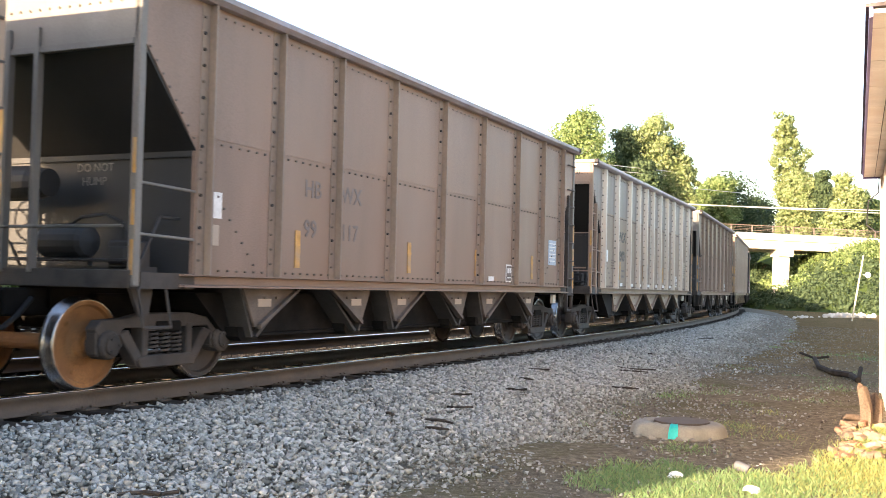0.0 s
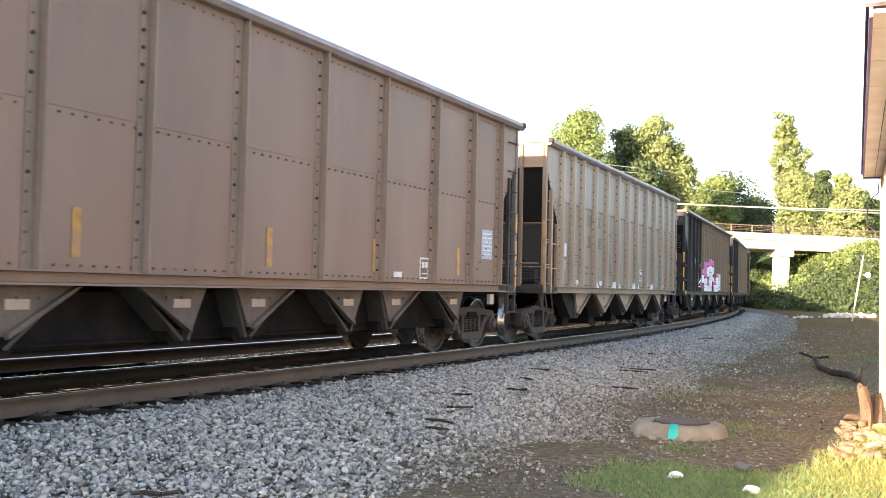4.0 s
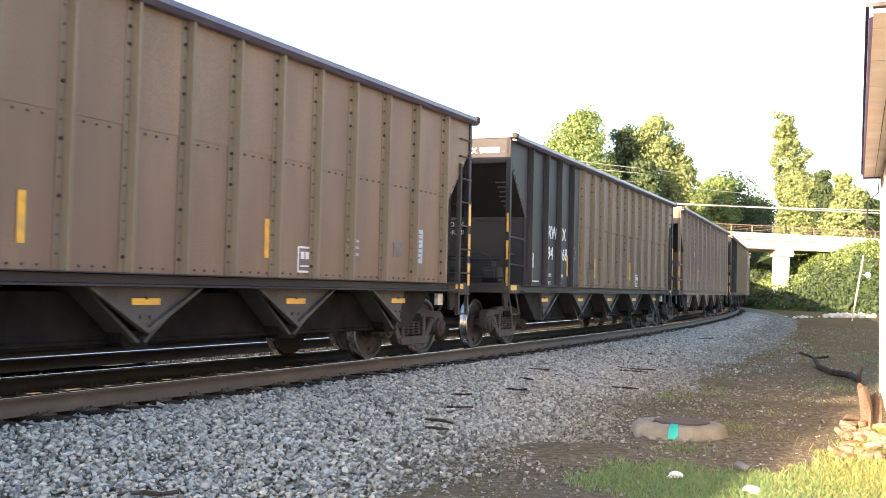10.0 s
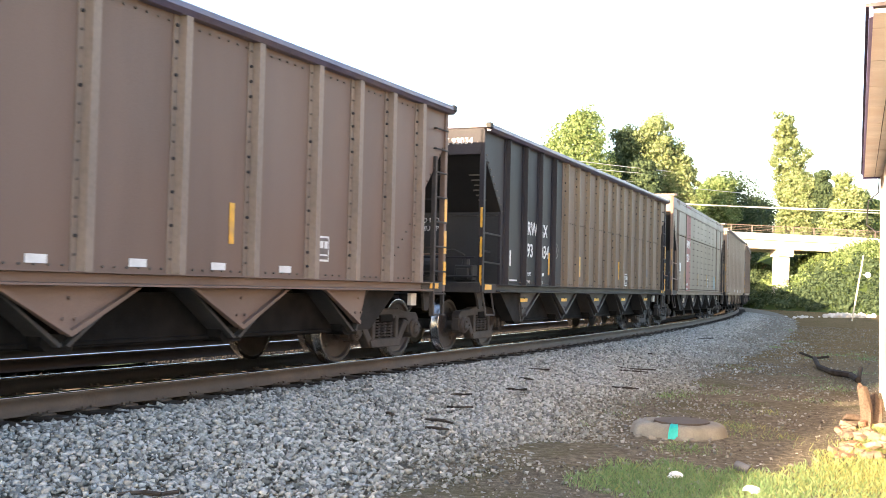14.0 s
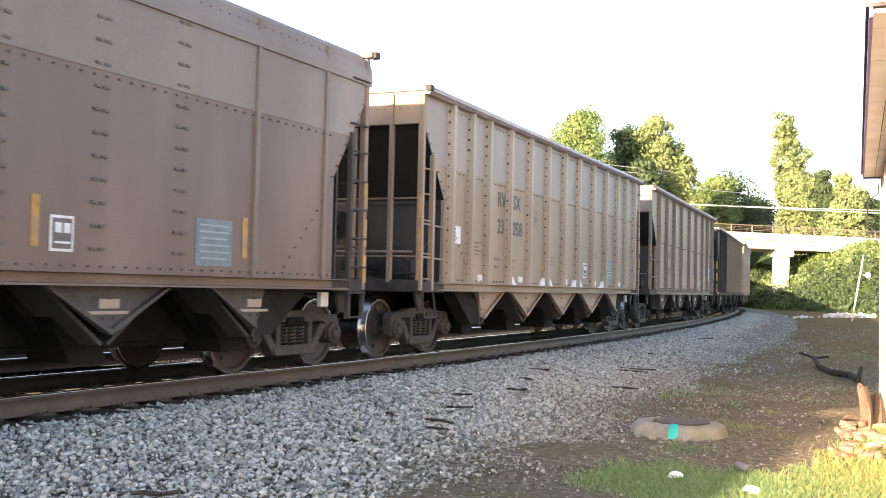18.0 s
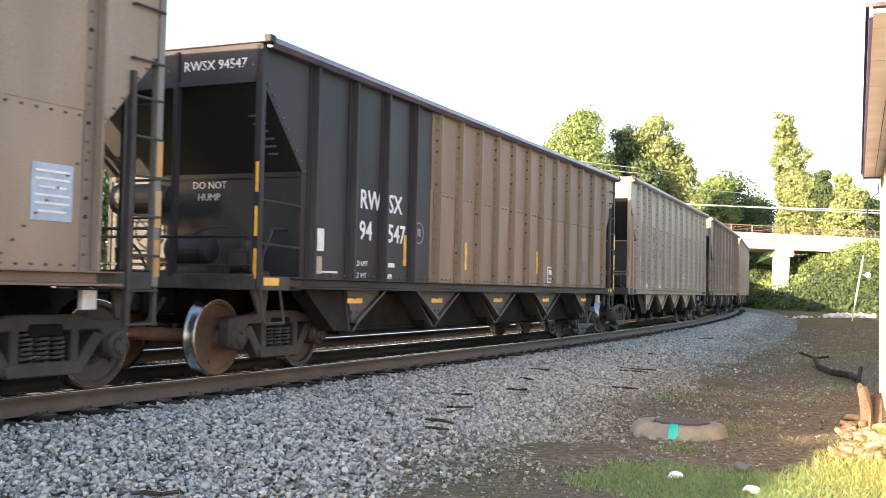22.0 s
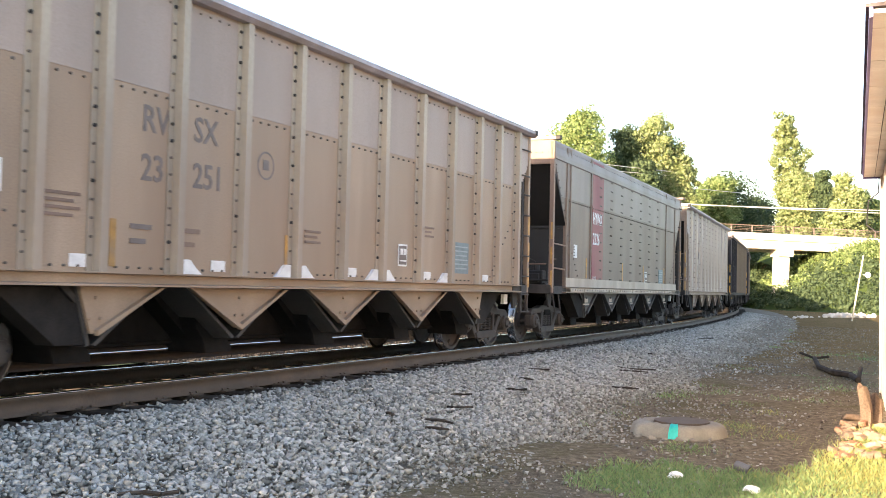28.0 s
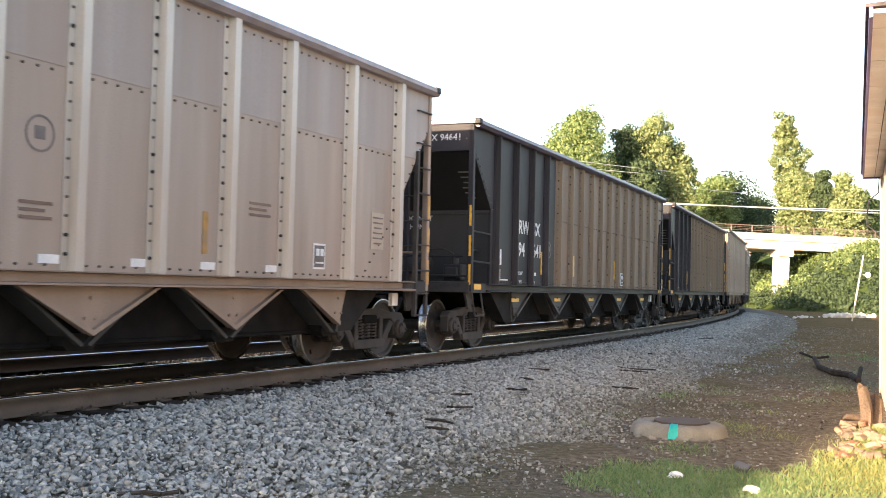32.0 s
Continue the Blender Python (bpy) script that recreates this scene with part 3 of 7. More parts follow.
def ground_material():
    m = bpy.data.materials.new("bare_earth_and_grass")
    n, l, p = nodes_of(m)
    co = n.new("ShaderNodeTexCoord")
    a = n.new("ShaderNodeTexNoise")
    a.inputs["Scale"].default_value, a.inputs["Detail"].default_value = 0.8, 8
    b = n.new("ShaderNodeTexNoise")
    b.inputs["Scale"].default_value, b.inputs["Detail"].default_value = 14, 8
    c = n.new("ShaderNodeTexNoise")
    c.inputs["Scale"].default_value, c.inputs["Detail"].default_value = 70, 4
    for t in (a, b, c):
        l.new(co.outputs["Object"], t.inputs[0])
    r = n.new("ShaderNodeValToRGB")
    e = r.color_ramp.elements
    e[0].position, e[1].position = 0.3, 0.7
    e[0].color, e[1].color = (0.122, 0.104, 0.076, 1), (0.285, 0.245, 0.182, 1)
    e.new(0.5).color = (0.192, 0.164, 0.121, 1)
    l.new(b.outputs[0], r.inputs[0])
    g = n.new("ShaderNodeValToRGB")
    g.color_ramp.elements[0].position, g.color_ramp.elements[1].position = 0.53, 0.72
    l.new(a.outputs[0], g.inputs[0])
    mx = n.new("ShaderNodeMix")
    mx.data_type = "RGBA"
    l.new(g.outputs[0], mx.inputs["Factor"])
    l.new(r.outputs[0], mx.inputs["A"])
    mx.inputs["B"].default_value = (0.135, 0.13, 0.068, 1)
    k = n.new("ShaderNodeMix")
    k.data_type, k.blend_type = "RGBA", "MULTIPLY"
    k.inputs["Factor"].default_value = 0.7
    cr = n.new("ShaderNodeValToRGB")
    cr.color_ramp.elements[0].position, cr.color_ramp.elements[1].position = 0.35, 0.6
    cr.color_ramp.elements[0].color = (0.5, 0.5, 0.5, 1)
    l.new(c.outputs[0], cr.inputs[0])
    l.new(mx.outputs["Result"], k.inputs["A"])
    l.new(cr.outputs[0], k.inputs["B"])
    # tinted browner farther from the yard, to offset the blue sky light there
    sep = n.new("ShaderNodeSeparateXYZ")
    l.new(co.outputs["Object"], sep.inputs[0])
    away = n.new("ShaderNodeMapRange")
    away.inputs["From Min"].default_value, away.inputs["From Max"].default_value = 15.0, 30.0
    l.new(sep.outputs["Y"], away.inputs["Value"])
    far_warmth = n.new("ShaderNodeMix")
    far_warmth.data_type, far_warmth.blend_type = "RGBA", "MULTIPLY"
    l.new(away.outputs[0], far_warmth.inputs["Factor"])
    l.new(k.outputs["Result"], far_warmth.inputs["A"])
    far_warmth.inputs["B"].default_value = (1.0, 0.84, 0.60, 1)
    l.new(far_warmth.outputs["Result"], p.inputs["Base Color"])
    p.inputs["Roughness"].default_value = 0.95
    p.inputs["Specular IOR Level"].default_value = 0.0
    bu = n.new("ShaderNodeBump")
    bu.inputs["Strength"].default_value, bu.inputs["Distance"].default_value = 0.7, 0.03
    l.new(c.outputs[0], bu.inputs["Height"])
    l.new(bu.outputs[0], p.inputs["Normal"])
    return m


def build_ground():
    xs, ys = spread(-2500, 2500, -6, 22, 0.25), spread(-2500, 2500, 4, 40, 0.25)
    verts = [(x, y, ground_height(x, y)) for y in ys for x in xs]
    nx = len(xs)
    faces = np.array([(j * nx + i, j * nx + i + 1, (j + 1) * nx + i + 1, (j + 1) * nx + i) for j in range(len(ys) - 1) for i in range(nx - 1)])
    ob = new("ground", soup("ground", np.array(verts), faces, ground_material()))
    tagged(ob, "bare brown earth with thin weedy patches", "ground", kind="structure")


BED = ((-9.0, -0.62), (-6.6, -0.42), (-5.4, -0.24), (-4.9, -0.27), (-2.4, -0.28), (-1.83, -0.36), (-1.3, -0.28), (0.6, -0.28), (0.70, -0.25), (0.85, -0.256), (1.05, -0.248), (1.25, -0.228), (1.40, -0.216), (1.65, -0.228), (2.4, -0.30), (3.4, -0.44), (4.4, -0.54), (4.9, -0.64))


def bed_height(u):
    us, zs = [p[0] for p in BED], [p[1] for p in BED]
    return float(np.interp(u, us, zs))


def track_steps():
    return list(np.arange(-330, -40, 10)) + list(np.arange(-40, 110, 1.0)) + list(np.arange(110, 481, 5))


def sweep(name, pts, material, closed=True):
    """A section in u, z drawn along the whole track."""
    ss = track_steps()
    verts, n = [], len(pts)
    for s in ss:
        for u, z in pts:
            verts.append(place(s, u, z))
    faces = []
    for i in range(len(ss) - 1):
        for j in range(n if closed else n - 1):
            k = (j + 1) % n
            faces.append((i * n + j, i * n + k, (i + 1) * n + k, (i + 1) * n + j))
    return soup(name, np.array(verts), np.array(faces), material)


def rail_section(u):
    return [(u - 0.070, -0.185), (u - 0.070, -0.172), (u - 0.012, -0.150), (u - 0.010, -0.05), (u - 0.036, -0.038), (u - 0.036, -0.006), (u - 0.028, 0.0),
            (u + 0.028, 0.0), (u + 0.036, -0.006), (u + 0.036, -0.038), (u + 0.010, -0.05), (u + 0.012, -0.150), (u + 0.070, -0.172), (u + 0.070, -0.185)]


def head_section(u):
    return [(u - 0.038, -0.012), (u - 0.034, -0.001), (u - 0.022, 0.0035), (u + 0.022, 0.0035), (u + 0.034, -0.001), (u + 0.038, -0.012)]


def bed_material():
    m = mat("ballast_bed", (0.225, 0.20, 0.160), 0.95, 0, 0.4, 9, (1, 1, 1), 26, 0.9, (0.14, 0.12, 0.09), 0.3, 0, 0.05)
    return m


def stones(name, rng, count, s0, s1, u0, u1, lo, hi, weight=None, base=bed_height, material=None):
    """Loose angular stones, as one mesh."""
    ico = np.array([(1, 0, 0), (-1, 0, 0), (0, 1, 0), (0, -1, 0), (0, 0, 1), (0, 0, -1)], float)
    tri = np.array([(0, 2, 4), (2, 1, 4), (1, 3, 4), (3, 0, 4), (2, 0, 5), (1, 2, 5), (3, 1, 5), (0, 3, 5)])
    s = s0 + (s1 - s0) * rng.random(count) ** 1.0
    u = u0 + (u1 - u0) * rng.random(count)
    if weight is not None:
        keep = rng.random(count) < weight(s, u)
        s, u = s[keep], u[keep]
    n = len(s)
    grid = np.arange(s0 - 1, s1 + 2, 0.5)
    tab = np.array([track(q) for q in grid])
    x, y, a = (np.interp(s, grid, tab[:, i]) for i in range(3))
    px, py = x + u * np.cos(a), y - u * np.sin(a)
    pz = np.array([base(q) for q in u]) + rng.random(n) * 0.025
    size = (lo + (hi - lo) * rng.random(n) ** 1.7) / 2
    v = ico[None] * (size[:, None, None] * (0.55 + 0.75 * rng.random((n, 6, 1))))
    v = v + (rng.random((n, 6, 3)) - 0.5) * size[:, None, None] * 0.7
    q = rng.normal(size=(n, 4))
    q /= np.linalg.norm(q, axis=1)[:, None]
    w, i, j, k = q.T
    R = np.stack([1 - 2 * (j * j + k * k), 2 * (i * j - k * w), 2 * (i * k + j * w), 2 * (i * j + k * w), 1 - 2 * (i * i + k * k), 2 * (j * k - i * w),
                  2 * (i * k - j * w), 2 * (j * k + i * w), 1 - 2 * (i * i + j * j)], 1).reshape(n, 3, 3)
    v = np.einsum("nij,nkj->nki", R, v)
    v[:, :, 2] *= 0.8
    v += np.stack([px, py, pz], 1)[:, None, :]
    f = tri[None] + (np.arange(n) * 6)[:, None, None]
    return soup(name, v.reshape(-1, 3), f.reshape(-1, 3), material or M["gravel"])


def build_tracks():
    pts = [(u, z - 0.015) for u, z in BED]
    cut = lambda a, b: [(a, bed_height(a) - 0.015)] + [q for q in pts if a < q[0] < b] + [(b, bed_height(b) - 0.015)]
    dark_bed = mat("near_black_bed", (0.022, 0.020, 0.019), 0.95, 0, 0.35, 9, (1, 1, 1), 22, 0.9, (0.04, 0.035, 0.03), 0.3, 0, 0.05)
    M["dark_gravel"] = island_mat("near_black_ballast", [(0.012, 0.011, 0.011), (0.022, 0.020, 0.019), (0.035, 0.032, 0.030), (0.055, 0.050, 0.046)], 0.9, 0.25)
    for a, b, m, words in ((0.66, 4.9, bed_material(), "grey crushed stone shoulder of the ballast bed"), (-4.42, 0.66, dark_bed, "near-black ballast bed under the nearer track"), (-9.0, -4.42, mat("pale_shoulder", (0.19, 0.185, 0.175), 0.95, 0, 0.3, 9, (1, 1, 1), 22, 0.9), "pale far shoulder of the ballast bed")):
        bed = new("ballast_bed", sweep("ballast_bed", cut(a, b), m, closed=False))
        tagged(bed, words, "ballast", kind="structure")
    rng = np.random.default_rng(5)
    toe = lambda s, u: np.clip((np.interp(s, [8, 14, 20, 28, 42, 67], [5.5, 5.2, 4.9, 4.4, 3.5, 2.9]) + 0.3 * np.sin(s * 0.9) - u) / 0.9, 0.07, 1)
    # grey and clean by the rail, dusty and mixed with earth towards the foot of the slope
    dust = lambda s, u: np.clip((u - np.interp(s, [8, 20, 40, 70], [3.9, 3.3, 2.6, 2.2]) - 0.25 * np.sin(s * 1.3)) / 1.1 + 0.15, 0.04, 0.97)
    clean = lambda s, u: toe(s, u) * (1 - dust(s, u))
    dirty = lambda s, u: toe(s, u) * dust(s, u)
    foot_height = lambda u: max(bed_height(u), GROUND_Z - 0.012)
    near = stones("ballast_stones", rng, 66000, 6.5, 24, 0.86, 5.9, 0.030, 0.092, clean)
    tagged(new("ballast_stones", near), "loose angular grey and white ballast stones", "gravel", kind="stuff")
    foot = stones("ballast_foot", rng, 92000, 6.5, 24, 0.86, 6.9, 0.018, 0.070, dirty, base=foot_height, material=M["dusty_gravel"])
    tagged(new("ballast_stones", foot), "dusty brown-grey ballast stones mixed with earth", "gravel", kind="stuff")
    far = stones("ballast_stones_far", rng, 60000, 24, 80, 0.85, 5.0, 0.036, 0.10, clean)
    tagged(new("ballast_stones", far), "loose angular grey ballast stones along the track", "gravel", kind="stuff")
    fill = stones("ballast_foot_mid", rng, 52000, 23.5, 42, 0.85, 5.6, 0.025, 0.08, dirty, base=foot_height, material=M["dusty_gravel"])
    tagged(new("ballast_stones", fill), "dusty brown-grey ballast stones mixed with earth", "gravel", kind="stuff")
    far = stones("ballast_foot_far", rng, 60000, 24, 80, 0.85, 5.4, 0.03, 0.09, dirty, material=M["dusty_gravel"])
    tagged(new("ballast_stones", far), "dusty brown-grey ballast stones along the track", "gravel", kind="stuff")
    mid = stones("ballast_stones_mid", rng, 20000, 3, 70, -4.40, 0.62, 0.04, 0.10, material=M["dark_gravel"])
    out = stones("ballast_stones_outer", rng, 24000, 3, 70, -7.6, -4.45, 0.04, 0.10, material=M["dusty_gravel"])
    tagged(new("ballast_stones", out), "pale ballast stones beyond the farther track", "gravel", kind="stuff")
    tagged(new("ballast_stones", mid), "near-black ballast stones between the rails", "gravel", kind="stuff")
    for name, s0, s1, u0, u1, m, words, cat in (("gravel_road", 15, 110, -22.0, -8.6, mat("pale_gravel_road", (0.46, 0.44, 0.40), 0.95, 0, 0.25, 1.5, (1, 1, 1), 25, 0.6), "pale sunlit gravel road beyond the tracks", "road"),
                                                ("grass_verge", -40, 18, -30.0, -8.9, mat("green_verge", (0.075, 0.125, 0.05), 0.95, 0, 0.35, 1.5, (1, 1, 1), 25, 0.9), "green grass verge beyond the tracks", "grass")):
        rows = [[place(s, u, GROUND_Z + 0.035) for u in np.linspace(u0, u1, 6)] for s in np.arange(s0, s1 + 0.1, 5.0)]
        v = np.array([p for r in rows for p in r])
        f = np.array([(i * 6 + j, i * 6 + j + 1, i * 6 + j + 7, i * 6 + j + 6) for i in range(len(rows) - 1) for j in range(5)])
        tagged(new(name, soup(name, v, f, m)), words, cat, kind="structure")
    # weeds have grown over the far shoulder up to the second track
    weeds = mat("weedy_gravel", (0.05, 0.082, 0.038), 0.95, 0, 0.45, 2.5, (1, 1, 1), 25, 0.9, (0.10, 0.108, 0.085), 0.3)
    for u0, u1, lift, words in ((-8.9, -4.55, 0.04, "weed-grown gravel shoulder beyond the second track"), (-4.30, -3.02, 0.07, "weeds between the rails of the second track")):
        us = np.linspace(u0, u1, 9)
        rows = [[place(q, u, bed_height(u) + lift + 0.03 * noise.noise((q, u * 2, 2))) for u in us] for q in np.arange(-30, 17.6, 0.5)]
        v = np.array([p for r in rows for p in r])
        f = np.array([(i * 9 + j, i * 9 + j + 1, i * 9 + j + 10, i * 9 + j + 9) for i in range(len(rows) - 1) for j in range(8)])
        tagged(new("weedy_shoulder", soup("weedy_shoulder", v, f, weeds)), words, "ground", kind="structure")
    tie_bm = bmesh.new()
    box(tie_bm, -1.30, 1.30, -0.115, 0.115, -0.36, -0.186, 0.012)
    tie_me = mesh_of("tie", tie_bm, M["tie"])
    plate_bm = bmesh.new()
    for u in (-0.7555, 0.7555):
        box(plate_bm, u - 0.17, u + 0.17, -0.09, 0.09, -0.188, -0.172)
        for du in (-0.10, 0.10):
            box(plate_bm, u + du - 0.014, u + du + 0.014, -0.07, -0.04, -0.175, -0.15)
            box(plate_bm, u + du - 0.014, u + du + 0.014, 0.04, 0.07, -0.175, -0.15)
    plate_me = mesh_of("tie_plate", plate_bm, M["rail"])
    for name, c, s_lo, s_hi, words in (("railway_track", 0.0, 4.0, 96.0, "rusty rails on dark timber ties in grey ballast"),
                                       ("railway_track", SECOND, 10.0, 60.0, "farther railway track with shiny railheads on ballast")):
        root = new(name)
        tagged(root, words, "railway track", kind="structure")
        for side in (-1, 1):
            u = c + side * 0.7555
            r = share("rail", sweep("rail", rail_section(u), M["rail" if u > 0.7 else "rail_dark"]), root)
            share("railhead", sweep("railhead", head_section(u), M["tread"]), r, None, "polished steel running surface")
        rnd = random.Random(3)
        s = s_lo
        while s < s_hi:
            a = track(s)[2]
            p = place(s, c + rnd.uniform(-0.05, 0.05))
            m = Matrix.Translation((p.x, p.y, rnd.uniform(-0.012, 0.004) - (0.14 if c else 0.0))) @ Matrix.Rotation(-a + rnd.uniform(-0.02, 0.02), 4, "Z")
            t = share("tie", tie_me, root, m)
            if s < 40:
                share("tie_plate", plate_me, t)
            s += 0.56 + rnd.uniform(-0.03, 0.03)


# ---- freight cars ----
def lathe(bm, prof, seg=36, caps=True):
    """Turn a profile of (x, r) round the x axis."""
    rings = []
    for x, r in prof:
        rings.append([bm.verts.new((x, r * math.cos(2 * math.pi * i / seg), r * math.sin(2 * math.pi * i / seg))) for i in range(seg)])
    fs = []
    for a, b in zip(rings, rings[1:]):
        for i in range(seg):
            fs.append(bm.faces.new((a[i], a[(i + 1) % seg], b[(i + 1) % seg], b[i])))
    if caps:
        fs.append(bm.faces.new(rings[0]))
        fs.append(bm.faces.new(rings[-1]))
    bmesh.ops.recalc_face_normals(bm, faces=fs)
    return bm


WHEEL_R = 0.457


def build_truck_meshes():
    me = {}
    bm = bmesh.new()        # wheel plates and axle
    for sg in (-1, 1):
        prof = [(0.655, 0.10), (0.655, 0.20), (0.668, 0.36), (0.655, 0.40), (0.655, 0.44), (0.80, 0.44), (0.80, 0.395), (0.765, 0.375), (0.735, 0.22), (0.755, 0.15), (0.80, 0.135), (0.80, 0.08)]
        lathe(bm, [(sg * x, r) for x, r in prof])
    bar(bm, (-1.05, 0, 0), (1.05, 0, 0), 0.085, 14)
    for sg in (-1, 1):      # cast marks on the wheel face
        for an in (0.5, 2.4, 4.3):
            box(bm, sg * 0.755, sg * 0.783, math.cos(an) * 0.30 - 0.03, math.cos(an) * 0.30 + 0.03, math.sin(an) * 0.30 - 0.02, math.sin(an) * 0.30 + 0.02)
    me["wheelset"] = mesh_of("wheelset", bm, M["wheel"], False)
    me["wheelset_rust"] = me["wheelset"].copy()
    me["wheelset_rust"].materials[0] = M["rust_wheel"]
    bm = bmesh.new()        # polished treads and flanges
    lathe(bm, [(0.655, 0.43), (0.655, 0.478), (0.672, 0.484), (0.690, 0.474), (0.702, 0.460), (0.79, 0.4545), (0.802, 0.448), (0.802, 0.436)], 48, False)
    me["tread"] = mesh_of("tread", bm, M["wheel_tread"], True)
    bm = bmesh.new()        # one side frame, centred on x = 0
    w = 0.075
    prism(bm, [(-1.02, 0.52), (-1.06, 0.62), (-0.98, 0.70), (-0.60, 0.72), (-0.34, 0.765), (0.34, 0.765), (0.60, 0.72), (0.98, 0.70), (1.06, 0.62), (1.02, 0.52), (0.74, 0.54), (0.66, 0.615), (-0.66, 0.615), (-0.74, 0.54)], "x", -w, w)
    prism(bm, [(-0.42, 0.20), (0.42, 0.20), (0.47, 0.30), (0.36, 0.33), (-0.36, 0.33), (-0.47, 0.30)], "x", -w * 1.3, w * 1.3)
    for sg in (-1, 1):
        prism(bm, [(sg * 0.74, 0.56), (sg * 0.60, 0.60), (sg * 0.30, 0.22), (sg * 0.46, 0.22)], "x", -w, w)
        prism(bm, [(sg * 0.40, 0.30), (sg * 0.30, 0.30), (sg * 0.30, 0.66), (sg * 0.40, 0.66)], "x", -w * 1.1, w * 1.1)
        prism(bm, [(sg * 1.05, 0.58), (sg * 1.04, 0.36), (sg * 0.98, 0.34), (sg * 0.97, 0.58)], "x", -w * 0.9, w * 0.9)
        prism(bm, [(sg * 0.80, 0.58), (sg * 0.81, 0.36), (sg * 0.74, 0.38), (sg * 0.72, 0.58)], "x", -w * 0.9, w * 0.9)
    bmesh.ops.bevel(bm, geom=bm.edges[:], offset=0.012, segments=1, affect="EDGES")
    me["side_frame"] = mesh_of("side_frame", bm, M["truck"])
    bm = bmesh.new()        # roller bearing with its cap
    lathe(bm, [(-0.12, 0.145), (0.07, 0.145), (0.09, 0.13), (0.10, 0.10), (0.125, 0.095), (0.135, 0.05)], 16)
    for i in range(3):
        an = i * 2.094
        bar(bm, (0.10, 0.07 * math.cos(an), 0.07 * math.sin(an)), (0.15, 0.07 * math.cos(an), 0.07 * math.sin(an)), 0.018, 6)
    me["bearing"] = mesh_of("bearing", bm, M["truck"])
    bm = bmesh.new()        # one coil spring: a bent round bar
    rings = []
    for i in range(66):
        an, z = i / 65 * 6 * 2 * math.pi, 0.33 + 0.26 * i / 65
        c = Vector((0.072 * math.cos(an), 0.072 * math.sin(an), z))
        out = Vector((math.cos(an), math.sin(an), 0))
        rings.append([bm.verts.new(c + out * 0.017 * math.cos(q) + Vector((0, 0, 0.017 * math.sin(q)))) for q in (0.8, 2.36, 3.93, 5.5)])
    for r0, r1 in zip(rings, rings[1:]):
        for i in range(4):
            bm.faces.new((r0[i], r0[(i + 1) % 4], r1[(i + 1) % 4], r1[i]))
    me["spring"] = mesh_of("spring", bm, M["truck"])
    bm = bmesh.new()
    box(bm, -1.10, 1.10, -0.20, 0.20, 0.56, 0.68, 0.02)
    box(bm, -0.35, 0.35, -0.30, 0.30, 0.60, 0.95, 0.03)
    for sg in (-1, 1):      # brake beams
        bar(bm, (-0.75, sg * 0.36, 0.42), (0.75, sg * 0.36, 0.42), 0.035, 6)
        for x in (-0.72, 0.72):
            box(bm, x - 0.05, x + 0.05, sg * 0.36, sg * 0.43, 0.30, 0.54)
    me["bolster"] = mesh_of("bolster", bm, M["under"])
    return me


TRUCK = build_truck_meshes()


def add_truck(car, y, rust=False):
    t = share("truck", TRUCK["bolster"], car, pose(0, y, 0), "grimy cast steel four-wheel truck")
    for sg in (-1, 1):
        share("side_frame", TRUCK["side_frame"], t, pose(sg * 1.0, 0, 0))
        for y2 in (-0.185, 0.0, 0.185):
            share("spring", TRUCK["spring"], t, pose(sg * 1.0, y2, 0))
        for d in (-0.889, 0.889):
            share("bearing", TRUCK["bearing"], t, pose(sg * 1.03, d, WHEEL_R, 0, 0, 0 if sg > 0 else 180))
    for d in (-0.889, 0.889):
        r = rust and d < 0
        wset = share("wheelset", TRUCK["wheelset_rust" if r else "wheelset"], t, pose(0, d, WHEEL_R), "rust-orange steel wheels on an axle" if r else "")
        wset["tyre"] = 1
    return t


def tread_for(car):
    """The polished running surfaces turn with the wheels but look the same at any turn: they stay on the truck."""
    for t in [c for c in car.children if c.name.startswith("truck")]:
        for d in (-0.889, 0.889):
            for turn in (0, 180):
                share("wheel_tread", TRUCK["tread"], t, pose(0, d, WHEEL_R, 0, 0, turn), "polished steel wheel tread")


